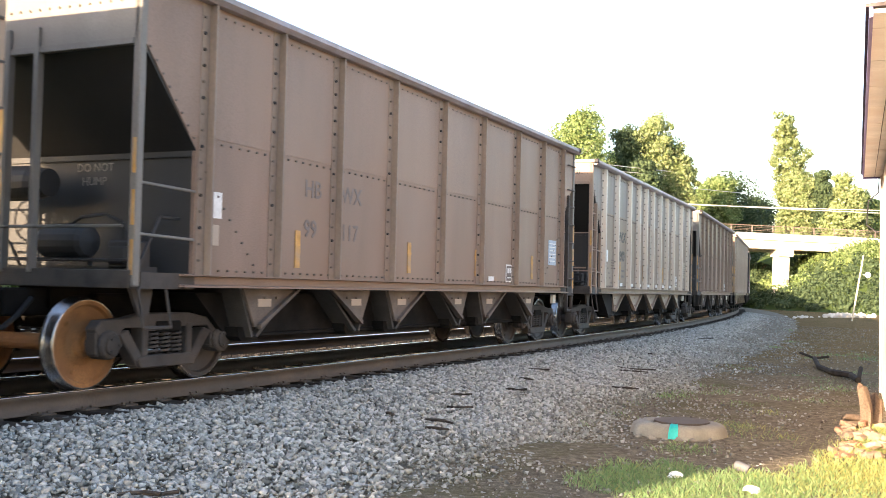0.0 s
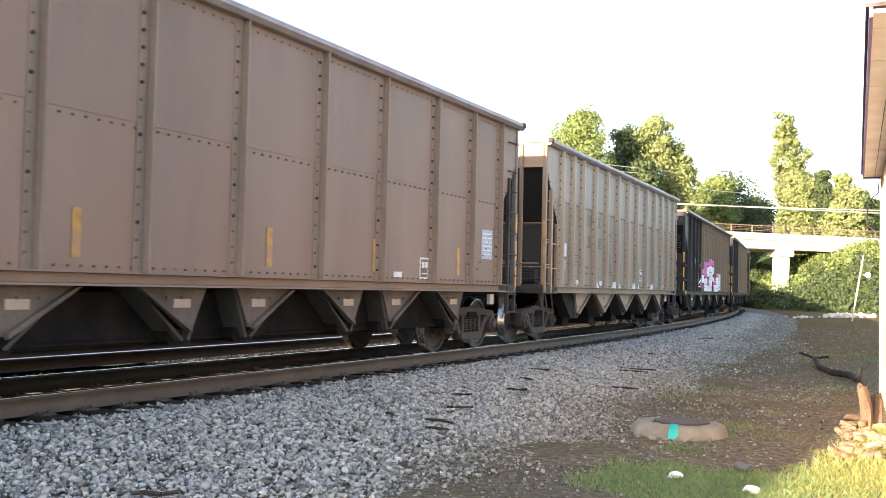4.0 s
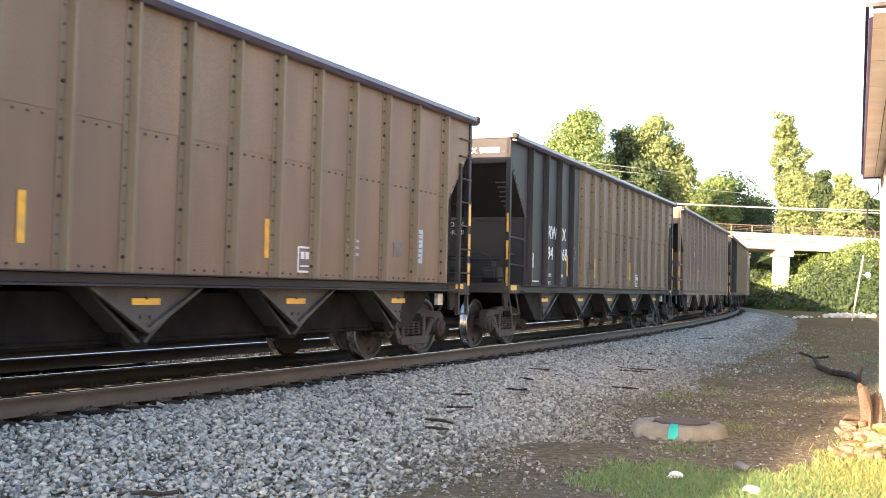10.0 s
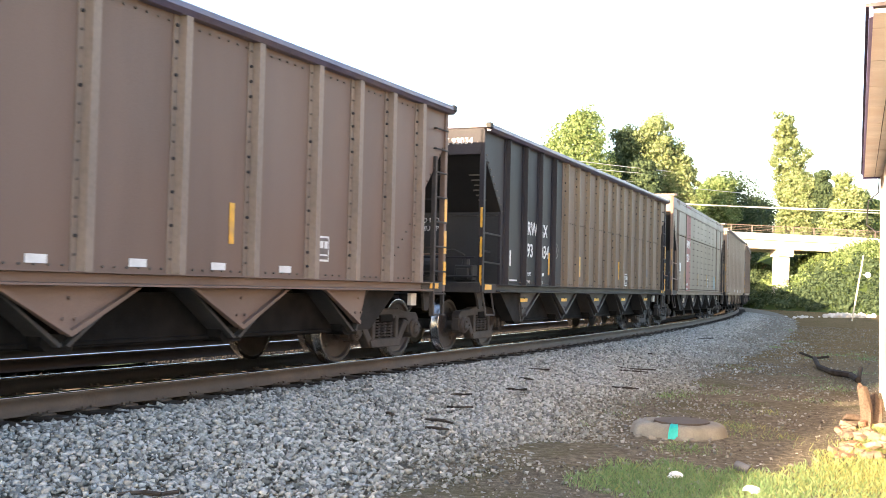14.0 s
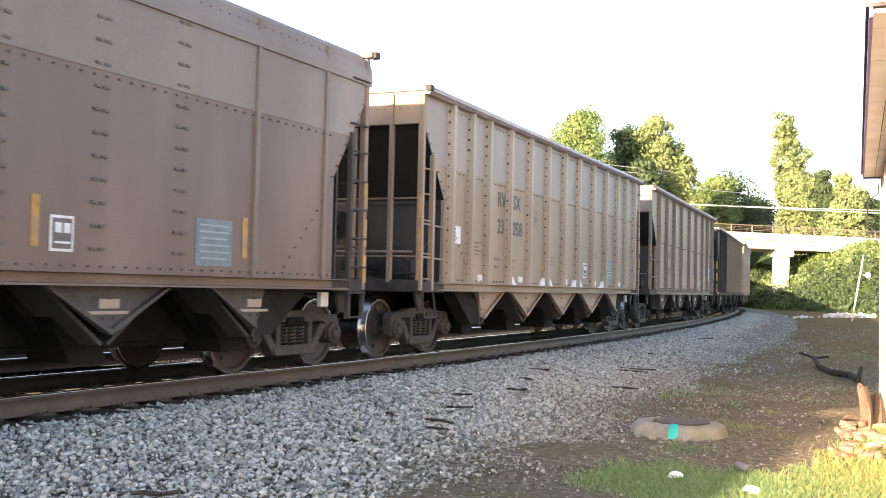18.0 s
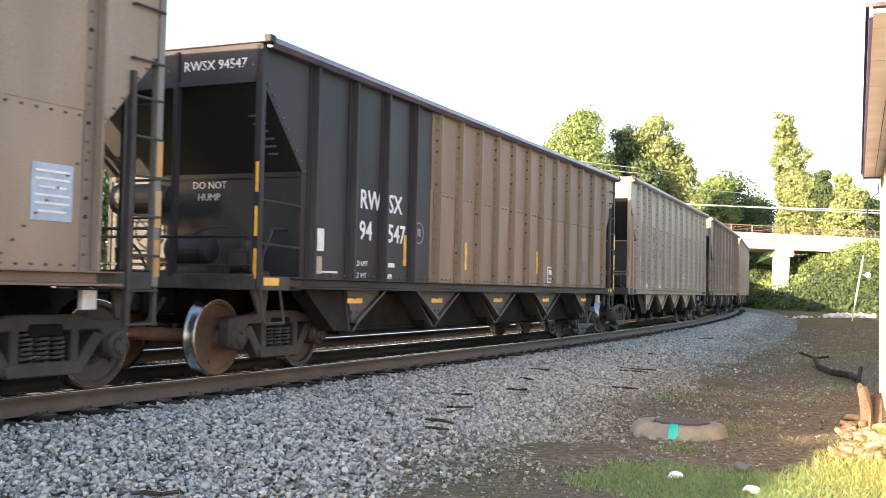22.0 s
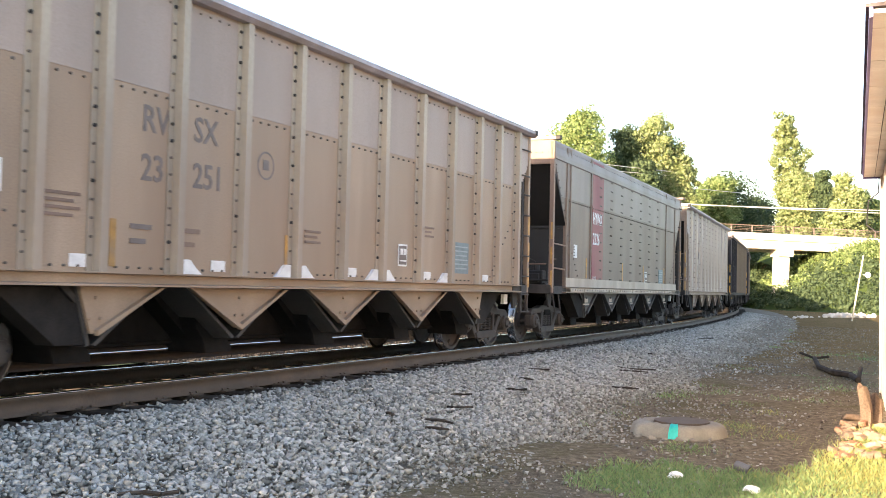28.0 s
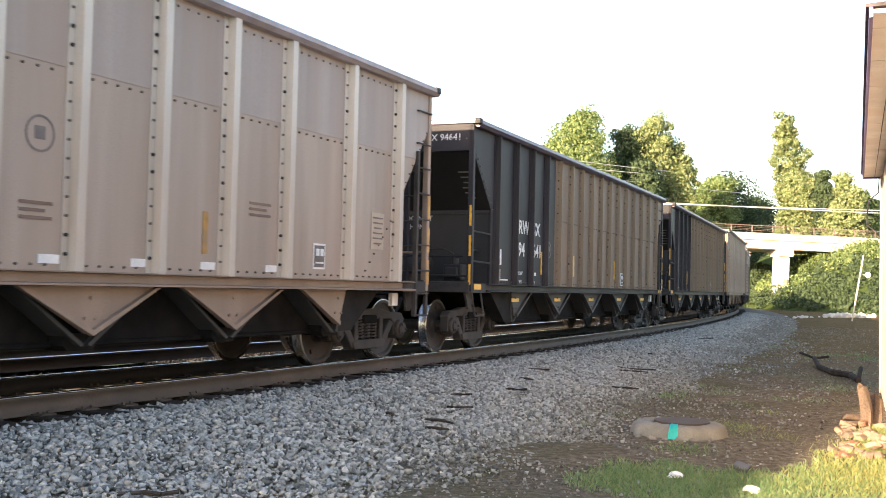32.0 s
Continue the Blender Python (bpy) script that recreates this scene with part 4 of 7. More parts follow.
KINDS = {
    # L: length over the top, zt: top, posts: their distance behind the front, hops: middles of the hoppers, half: half their width
    "dark": dict(plate=0.46, ext=0.06, end_posts=(-0.33, 0.33), L=15.10, zt=3.90, posts=[1.07, 2.05, 2.95, 3.85, 4.7, 5.53, 6.34, 7.15, 7.95, 8.76, 9.57, 10.4, 11.25, 12.15, 13.05, 14.03], post=(0.11, 0.09), sheet=("dark", "earth"), rib=("dark", "earth_rib"), seam=2.58, hops=(2.30, 4.90, 7.50, 10.12, 12.73), half=0.77, chord="violet", end="dark", dark_to=4.50 / 15.1),
    "brown": dict(plate=0.50, ext=0.00, end_posts=(-0.32, 0.32), L=15.15, zt=3.93, posts=[1.02, 1.93, 2.84, 3.83, 5.06, 6.3, 7.57, 8.84, 10.09, 11.32, 12.31, 13.22, 14.13], post=(0.17, 0.10), sheet=("brown", "brown"), rib=("brown_rib", "brown_rib"), seam=None, hops=(2.42, 4.98, 7.5, 10.02, 12.58), half=0.83, chord="violet", end="brown", dark_to=0.0),
    "tan": dict(plate=0.50, ext=0.00, end_posts=(-1.0, -0.36, 0.36, 1.0), L=13.85, zt=4.10, posts=[1.05, 1.85, 2.63, 3.69, 4.78, 5.86, 6.95, 8.0, 9.15, 10.25, 11.32, 12.2, 13.1], post=(0.17, 0.09), sheet=("tan", "tan_up"), rib=("tan_rib", "tan_rib"), seam=2.98, hops=(2.69, 4.88, 7.12, 9.34, 11.55), half=0.85, chord="chord", end="tan", dark_to=0.0),
    "plain": dict(plate=0.70, ext=0.05, end_posts=(-0.2, 0.2), L=13.60, zt=4.14, posts=[1.0, 2.3, 3.65, 5.15, 6.82, 8.4, 10.05, 11.45, 12.65], post=(0.09, 0.10), sheet=("brown_mid", "brown_up"), rib=("brown_rib", "brown_rib"), seam=2.62, hops=(2.10, 4.46, 5.55, 7.80, 8.90, 11.10), half=0.50, chord="chord", end="grey_end", dark_to=0.0),
    "silver": dict(plate=0.50, ext=0.04, end_posts=(-0.95, 0.95), L=13.80, zt=4.10, posts=[1.0, 2.3, 3.7, 4.8, 5.75, 6.7, 7.78, 8.88, 9.98, 11.39, 12.7], post=(0.17, 0.10), sheet=("alu_low", "alu"), rib=("alu_rib", "alu_rib"), seam=2.98, hops=(2.55, 4.77, 7.0, 9.12, 11.3), half=0.84, chord="chord", end="tan", dark_to=0.0),
    "studded": dict(plate=0.50, ext=0.10, end_posts=(), L=14.10, zt=4.22, posts=[], post=(0.10, 0.05), sheet=("stud_low", "stud_up"), rib=("stud_low", "stud_low"), seam=3.04, hops=(2.75, 4.98, 7.2, 9.45, 11.7), half=0.76, chord="stud_up", end="brown_dull", dark_to=0.0),
}
XS, XR = 1.50, 1.60     # faces of the side sheet and of the posts
SILL0, SILL1 = 1.04, 1.16
CUT = 0.86              # length of the open platform at each end


def side_outline(k, z0, z1, y0=None, y1=None):
    """The side sheet between two heights: it is cut back over the end platforms."""
    h, zt = k["L"] / 2, k["zt"]
    z_a, z_b = zt - k["plate"] - 0.02, 2.47

    def edge(z):
        return h - 0.04 if z >= z_a else h - CUT if z <= z_b else h - 0.04 - (CUT - 0.04) * (z_a - z) / (z_a - z_b)
    zs = sorted({z0, z1, *[z for z in (z_a, z_b) if z0 < z < z1]})
    right = [(min(edge(z), y1 if y1 is not None else 99), z) for z in zs]
    left = [(max(-edge(z), y0 if y0 is not None else -99), z) for z in zs[::-1]]
    return right + left


def post_places(k):
    return [-k["L"] / 2 + q for q in k["posts"]]


def bolts(bm, pts, r=0.016, x=XS):
    """Six-sided bolt heads."""
    for y, z in pts:
        prism(bm, [(y + r * math.cos(i * 1.0472), z + r * math.sin(i * 1.0472)) for i in range(6)], "x", x, x + 0.022)
    return bm


def build_side(k, sheets):
    """Meshes of one side, facing +x: a list of (name, mesh, place, label)."""
    h, zt = k["L"] / 2, k["zt"]
    out = []
    ya = -h + 2 * h * k["dark_to"]
    top = zt - 0.10

    def sheet(name, z0, z1, y0, y1, material, proud=0.0):
        bm = bmesh.new()
        prism(bm, side_outline(k, z0, z1, y0, y1), "x", XS - 0.05, XS + proud)
        out.append((name, mesh_of(name, bm, M[material]), None, ""))
    s = k["seam"]
    if k["dark_to"]:
        for z0, z1, q in ((SILL1, s, 0.0), (s, top, 0.007)):
            sheet("side_sheet", z0, z1, None, ya, sheets[0], 0.0)
            sheet("side_sheet", z0, z1, ya, None, sheets[1], q)
    elif s:
        sheet("lower_side_sheet", SILL1, s, None, None, sheets[0])
        sheet("upper_side_sheet", s, top, None, None, sheets[1], 0.008)
    else:
        sheet("side_sheet", SILL1, top, None, None, sheets[0])
    # posts
    ps = post_places(k)
    w, d = k["post"]
    made = {}
    for y in ps:
        mname = k["rib"][0] if y < ya + 0.01 else k["rib"][1]
        if mname not in made:
            bm = bmesh.new()
            hw = w / 2
            if w < 0.10:        # an angle: riveted flange and standing leg
                prism(bm, [(XS, -hw - 0.07), (XS + 0.014, -hw - 0.07), (XS + 0.014, hw - 0.03), (XS + d, hw - 0.03), (XS + d, hw), (XS, hw)], "z", SILL1 + 0.005, top - 0.02)
            else:               # a pressed post: riveted flange, then the raised leg
                prism(bm, [(XS, -hw - 0.045), (XS + 0.014, -hw - 0.045), (XS + 0.014, -hw + 0.030), (XS + d, -hw + 0.050), (XS + d, hw - 0.02), (XS + 0.012, hw + 0.01), (XS, hw + 0.02)], "z", SILL1 + 0.005, top - 0.02)
            made[mname] = mesh_of("post", bm, M[mname])
        out.append(("post", made[mname], (y,), ""))
    # bolt rows
    bm = bmesh.new()
    rows, sewn = [], []
    for y in ps:
        if y < ya:      # the repainted front has its rivets filled
            continue
        z = SILL1 + 0.16
        while z < top - 0.1:
            sewn.append((y - w / 2 - (0.01 if w >= 0.10 else 0.035), z))
            z += 0.17
    step = 0.16
    y = -h + CUT + 0.1
    while y < h - CUT - 0.05:
        if all(abs(y - q) > w / 2 + 0.07 for q in ps):
            if s and (len(ps) < 14 or y > ya):
                rows += [(y, s - 0.05)]
            rows += [(y, top - 0.10)] if len(ps) < 14 else []
            rows += [(y, SILL1 + 0.06)]
        y += step
    for sg in (-1, 1):
        for i in range(9):
            f = i / 8
            rows.append((sg * (h - 0.10 - (CUT - 0.05) * f), zt - k["plate"] - 0.06 - (zt - k["plate"] - 0.06 - 2.47) * f))
            if len(ps) < 15:
                rows.append((sg * (h - CUT - 0.15 - 0.9 * f), 2.25 - 0.95 * f))
    bolts(bm, rows, 0.013)
    bolts(bm, sewn, 0.014, XS + 0.014)
    out.append(("riveting", mesh_of("riveting", bm, M["rivet"]), None, ""))
    bm = bmesh.new()        # a few bolts that have gone black
    rnd = random.Random(len(ps))
    bolts(bm, [(y + 0.001, z) for y, z in sewn if rnd.random() < 0.22 or (z > top - 0.75 and rnd.random() < 0.5)], 0.019, XS + 0.016)
    out.append(("riveting", mesh_of("riveting", bm, M["black_bolt"]), None, ""))
    # chord and sill
    bm = bmesh.new()
    if k is KINDS["studded"]:
        prism(bm, [(XS - 0.06, top - 0.34), (1.535, top - 0.34), (1.535, top - 0.24), (1.52, top - 0.12), (1.48, top + 0.0), (1.42, zt - 0.03), (1.36, zt), (1.30, zt)], "y", -h, h)
    else:
        prism(bm, [(XS - 0.06, top - 0.02), (1.60, top - 0.02), (1.645, top + 0.03), (1.645, zt - 0.02), (1.62, zt), (XS - 0.06, zt)], "y", -h, h)
    out.append(("top_chord", mesh_of("top_chord", bm, M[k["chord"]]), None, ""))
    bm = bmesh.new()
    prism(bm, [(XS - 0.30, SILL0), (XR + 0.01, SILL0), (XR + 0.01, SILL0 + 0.02), (XS + 0.02, SILL0 + 0.03), (XS + 0.02, SILL1 - 0.01), (XR, SILL1), (XR, SILL1 + 0.012), (XS - 0.30, SILL1 + 0.012)], "y", -h + CUT - 0.25, h - CUT + 0.25)
    out.append(("side_sill", mesh_of("side_sill", bm, M[sheets[0] if not k["dark_to"] else "dark"]), None, ""))
    if k is KINDS["studded"]:
        bm = bmesh.new()
        z = SILL1 + 0.22
        while z < top - 0.34:
            for q in (3.72, 4.77, 5.85, 6.94, 8.08, 9.22, 10.34):
                for dq in (-0.055, 0.055):
                    box(bm, XS, XS + 0.02, -h + q + dq - 0.035, -h + q + dq + 0.035, z - 0.014, z + 0.014)
            z += 0.215
        out.append(("studding", mesh_of("studding", bm, M["rivet"]), None, ""))
        for y in (-h + CUT + 0.02, -h + 1.16, -h + 2.84, h - 2.5, h - 1.08):
            bm = bmesh.new()
            box(bm, XS, XS + 0.03, y - 0.035, y + 0.035, SILL1 + 0.01, top - 0.02)
            out.append(("seam_strip", mesh_of("seam_strip", bm, M["brown_rib"]), None, ""))
        bm = bmesh.new()
        box(bm, XS, XS + 0.012, -h + 2.98, -h + 3.98, SILL1 + 0.02, top - 0.04)
        out.append(("maroon_panel", mesh_of("maroon_panel", bm, M["maroon"]), None, "faded maroon painted stripe"))
    return out


def ladder(bm, x, y, z0, z1, along, width=0.42, step=0.38):
    """Two stiles and round rungs. along: the axis of the rungs."""
    d = Vector((width, 0, 0)) if along == "x" else Vector((0, width, 0))
    p = Vector((x, y, 0))
    for q in (p, p + d):
        box(bm, q.x - 0.014, q.x + 0.014, q.y - 0.022, q.y + 0.022, z0, z1)
    z = z0 + 0.12
    while z < z1:
        bar(bm, p + Vector((0, 0, z)), p + d + Vector((0, 0, z)), 0.014, 5)
        z += step
    return bm


def build_end(k, sheets, brake):
    """Meshes of one end, at -y. The front end carries the brake gear, the rear one the near ladder."""
    h, zt = k["L"] / 2, k["zt"]
    out = []

    def add(name, bm, material, label=""):
        out.append((name, mesh_of(name, bm, material), label))
    ye = -h - k["ext"] if brake else -h + 0.06
    yb = -h + CUT
    end = M[k["end"]] if k["end"] in ("dark", "brown_dull", "grey_end") else M[sheets[0]]
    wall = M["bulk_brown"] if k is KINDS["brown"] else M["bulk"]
    bm = bmesh.new()
    box(bm, -XS, XS, ye, ye + 0.04, zt - k["plate"], zt - 0.07)
    add("end_plate", bm, end)
    bm = bmesh.new()
    box(bm, -XR, XR, ye - 0.03, ye + 0.10, zt - 0.07, zt, 0.008)
    add("end_chord", bm, M[k["chord"]])
    bm = bmesh.new()
    box(bm, -XS + 0.05, XS - 0.05, ye - 0.02, ye + 0.05, zt - k["plate"] - 0.06, zt - k["plate"])
    add("end_angle", bm, end)
    for sg in (-1, 1):
        bm = bmesh.new()
        box(bm, sg * 1.56, sg * 1.655, ye - 0.045, ye + 0.07, zt - 0.08, zt + 0.008, 0.008)
        add("corner_cap", bm, M["black"], "black cap on the top corner")
    bm = bmesh.new()
    for i in range(22):
        x = -XS + 0.10 + i * (2 * XS - 0.2) / 21
        prism(bm, [(x + 0.014 * math.cos(a * 1.0472), zt - 0.32 + 0.014 * math.sin(a * 1.0472)) for a in range(6)], "y", ye - 0.014, ye)
    add("riveting", bm, M["rivet"])
    # the overhang's shade is put into the sheet's black colour
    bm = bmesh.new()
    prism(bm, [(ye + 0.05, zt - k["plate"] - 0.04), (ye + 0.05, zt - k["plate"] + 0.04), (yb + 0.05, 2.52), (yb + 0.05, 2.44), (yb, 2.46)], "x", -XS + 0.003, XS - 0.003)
    add("slope_sheet", bm, M["black"], "sloping end sheet, coloured black for the recess shade")
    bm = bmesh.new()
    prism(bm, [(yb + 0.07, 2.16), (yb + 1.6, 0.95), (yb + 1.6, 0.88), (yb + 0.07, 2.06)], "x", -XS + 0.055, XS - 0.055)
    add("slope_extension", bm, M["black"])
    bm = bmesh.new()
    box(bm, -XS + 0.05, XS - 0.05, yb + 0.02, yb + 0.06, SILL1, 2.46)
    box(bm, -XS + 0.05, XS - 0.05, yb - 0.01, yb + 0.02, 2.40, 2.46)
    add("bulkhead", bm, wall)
    for x in (-XS + 0.015, XS - 0.015):
        bm = bmesh.new()
        box(bm, x - 0.045, x + 0.045, ye, ye + 0.09, SILL0, zt - 0.08, 0.01)
        add("corner_post", bm, end)
    for x in k["end_posts"]:
        bm = bmesh.new()
        box(bm, x - 0.032, x + 0.032, ye - 0.035, ye + 0.05, SILL1, zt - (0.10 if k is KINDS["tan"] or k is KINDS["dark"] else 0.5), 0.006)
        add("end_post", bm, M["truck"] if k is KINDS["brown"] else end)
    bm = bmesh.new()
    box(bm, -XS, XS, ye - 0.02, ye + 0.10, SILL0 - 0.02, SILL1 + 0.04, 0.01)
    box(bm, -XS, XS, ye + 0.10, yb, SILL0, SILL0 + 0.03)
    for sg in (-1, 1):
        box(bm, sg * XS - 0.03, sg * XS + 0.03, ye + 0.1, yb, SILL0 - 0.02, SILL1 + 0.02)
        prism(bm, [(ye + 0.12, SILL0), (ye + 0.46, SILL0), (ye + 0.40, SILL0 - 0.30), (ye + 0.28, SILL0 - 0.30)], "x", sg * 1.36 - 0.02, sg * 1.36 + 0.02)
    add("end_platform", bm, M["truck"])
    for a, b in [((XS, ye + 0.05, z), (XS, yb, z - 0.02)) for z in (1.55, 2.05)] + [((-1.4, ye - 0.03, 1.62), (1.4, ye - 0.03, 1.62))]:
        bm = bmesh.new()
        bar(bm, a, b, 0.016, 6)
        add("grab_iron", bm, end)
    if brake and (k is KINDS["tan"] or k is KINDS["silver"]):
        bm = bmesh.new()
        box(bm, XS - 0.04, XS + 0.04, ye + 0.38, ye + 0.46, SILL0, 3.12, 0.008)
        add("ladder_post", bm, end)
        for z in (1.22, 1.60, 2.10, 2.50, 2.88):
            bm = bmesh.new()
            bar(bm, (XS, ye + 0.05, z), (XS, ye + 0.42, z), 0.014, 5)
            add("rung", bm, end)
        for z in (1.55, 2.42):
            bm = bmesh.new()
            bar(bm, (-1.45, ye + 0.0, z), (1.45, ye + 0.0, z), 0.014, 5)
            add("crossbar", bm, end)
    # the ladder on the other corner: an inner stile, and rungs that run to the corner post
    ya = ye + 0.42
    bm = bmesh.new()
    box(bm, -XS - 0.05, -XS + 0.02, ya - 0.03, ya + 0.03, 0.66, 3.10, 0.006)
    add("ladder_stile", bm, M["truck"])
    bm = bmesh.new()
    box(bm, -XS - 0.03, -XS + 0.02, ye + 0.02, ye + 0.07, 0.66, SILL0)
    add("ladder_stile", bm, M["truck"])
    for z in (0.68, 1.0, 1.34, 1.72, 2.10, 2.48, 2.86, 3.22, zt - 0.40):
        bm = bmesh.new()
        bar(bm, (-XS - 0.045, ye + 0.03, z), (-XS - 0.045, ya + 0.02, z), 0.014, 5)
        if z > 3.1:
            bar(bm, (-XS - 0.045, ya + 0.02, z), (-XS + 0.01, ya + 0.02, z), 0.014, 5)
        add("rung", bm, M["truck"])
    bm = bmesh.new()
    box(bm, -1.06, -1.02, ye + 0.0, ye + 0.05, SILL1, zt - 0.5)
    for z in (1.34, 1.72, 2.10, 2.48, 2.86, 3.24):
        bar(bm, (-XS + 0.02, ye - 0.02, z), (-1.03, ye - 0.02, z), 0.013, 5)
    add("end_ladder", bm, M["truck"])
    bm = bmesh.new()
    for y in (ye + 0.10, ye + 0.50):
        bar(bm, (XS + 0.0, y, SILL0), (XS + 0.05, y + 0.04, 0.64), 0.016, 6)
    bar(bm, (XS + 0.05, ye + 0.14, 0.64), (XS + 0.05, ye + 0.54, 0.64), 0.018, 6)
    add("stirrup_step", bm, M["truck"])
    bm = bmesh.new()        # coupler and draft gear
    box(bm, -0.18, 0.18, ye - 0.30, yb + 0.4, 0.72, 1.0, 0.02)
    prism(bm, [(-0.13, ye - 0.30), (0.13, ye - 0.30), (0.17, ye - 0.60), (0.10, ye - 0.74), (-0.02, ye - 0.60), (-0.16, ye - 0.72), (-0.19, ye - 0.50)], "z", 0.76, 1.0)
    bar(bm, (-1.3, ye - 0.08, 0.98), (0.1, ye - 0.25, 0.96), 0.018, 5)
    add("coupler", bm, M["under"])
    bm = bmesh.new()        # a sagging brake hose
    drop = [(0.28, ye - 0.05, 0.90), (0.32, ye - 0.25, 0.74), (0.34, ye - 0.45, 0.62), (0.34, ye - 0.66, 0.60)]
    for a, b in zip(drop, drop[1:]):
        bar(bm, a, b, 0.028, 7)
    add("brake_hose", bm, M["black"])
    # brake gear takes the bulkhead grey with the gap's shade in it
    if brake:
        bm = bmesh.new()
        lathe(bm, [(RES[0], 0.02), (RES[0] + 0.03, 0.15), (RES[0] + 0.08, 0.18), (RES[1] - 0.08, 0.18), (RES[1] - 0.03, 0.15), (RES[1], 0.02)], 18)
        bmesh.ops.translate(bm, verts=bm.verts[:], vec=(0, ye + 0.40, 1.49))
        add("brake_reservoir", bm, M["bulk"], "grimy round brake reservoir")
        bm = bmesh.new()
        lathe(bm, [(-0.95, 0.03), (-0.95, 0.19), (-0.30, 0.19), (-0.24, 0.17), (-0.10, 0.15), (-0.10, 0.02)], 18)
        bmesh.ops.translate(bm, verts=bm.verts[:], vec=(0, ye + 0.50, 2.12))
        add("brake_cylinder", bm, M["bulk"])
        bm = bmesh.new()
        box(bm, 0.86, 1.20, ye + 0.36, ye + 0.62, 1.22, 1.50, 0.02)
        box(bm, 0.92, 1.14, ye + 0.30, ye + 0.36, 1.26, 1.44, 0.015)
        bar(bm, (1.03, ye + 0.48, 1.48), (1.03, ye + 0.48, 1.60), 0.07, 10)
        add("control_valve", bm, M["bulk"])
        bm = bmesh.new()
        box(bm, -0.95, 1.25, ye + 0.40, ye + 0.66, SILL0 + 0.03, SILL1 + 0.08)
        for x in (-0.8, -0.35, 0.45, 0.8):
            box(bm, x - 0.025, x + 0.025, ye + 0.50, ye + 0.56, SILL1, 1.95 if x < 0 else 1.30)
        add("brake_bracket", bm, M["bulk"])
        for line in ([(0.30, ye + 0.40, 1.66), (0.50, ye + 0.36, 1.74), (0.85, ye + 0.34, 1.76), (1.02, ye + 0.40, 1.68), (1.03, ye + 0.46, 1.52)],
                     [(-0.9, ye + 0.45, 1.20), (-0.8, ye + 0.30, 1.50), (-0.6, ye + 0.28, 1.62), (-0.45, ye + 0.34, 1.45), (-0.4, ye + 0.45, 1.18)],
                     [(1.30, ye + 0.30, 1.2), (1.30, ye + 0.62, 1.75), (1.30, yb, 1.75)], [(-1.3, ye + 0.3, 1.3), (1.35, ye + 0.3, 1.3)]):
            bm = bmesh.new()
            for a, b in zip(line, line[1:]):
                bar(bm, a, b, 0.018, 6)
            add("brake_pipe", bm, M["bulk"])
        bm = bmesh.new()
        rim = [(-1.15 + 0.24 * math.cos(i * math.pi / 10), ye - 0.09, 2.0 + 0.24 * math.sin(i * math.pi / 10)) for i in range(21)]
        for a, b in zip(rim, rim[1:]):
            bar(bm, a, b, 0.016, 5)
        for i in range(5):
            bar(bm, (-1.15, ye - 0.08, 2.0), rim[4 * i], 0.012, 5)
        bar(bm, (-1.15, ye - 0.11, 2.0), (-1.15, ye + 0.02, 2.0), 0.035, 8)
        add("brake_wheel", bm, M["truck"])
    return out


RES = (-0.04, 0.62)      # ends of the brake reservoir


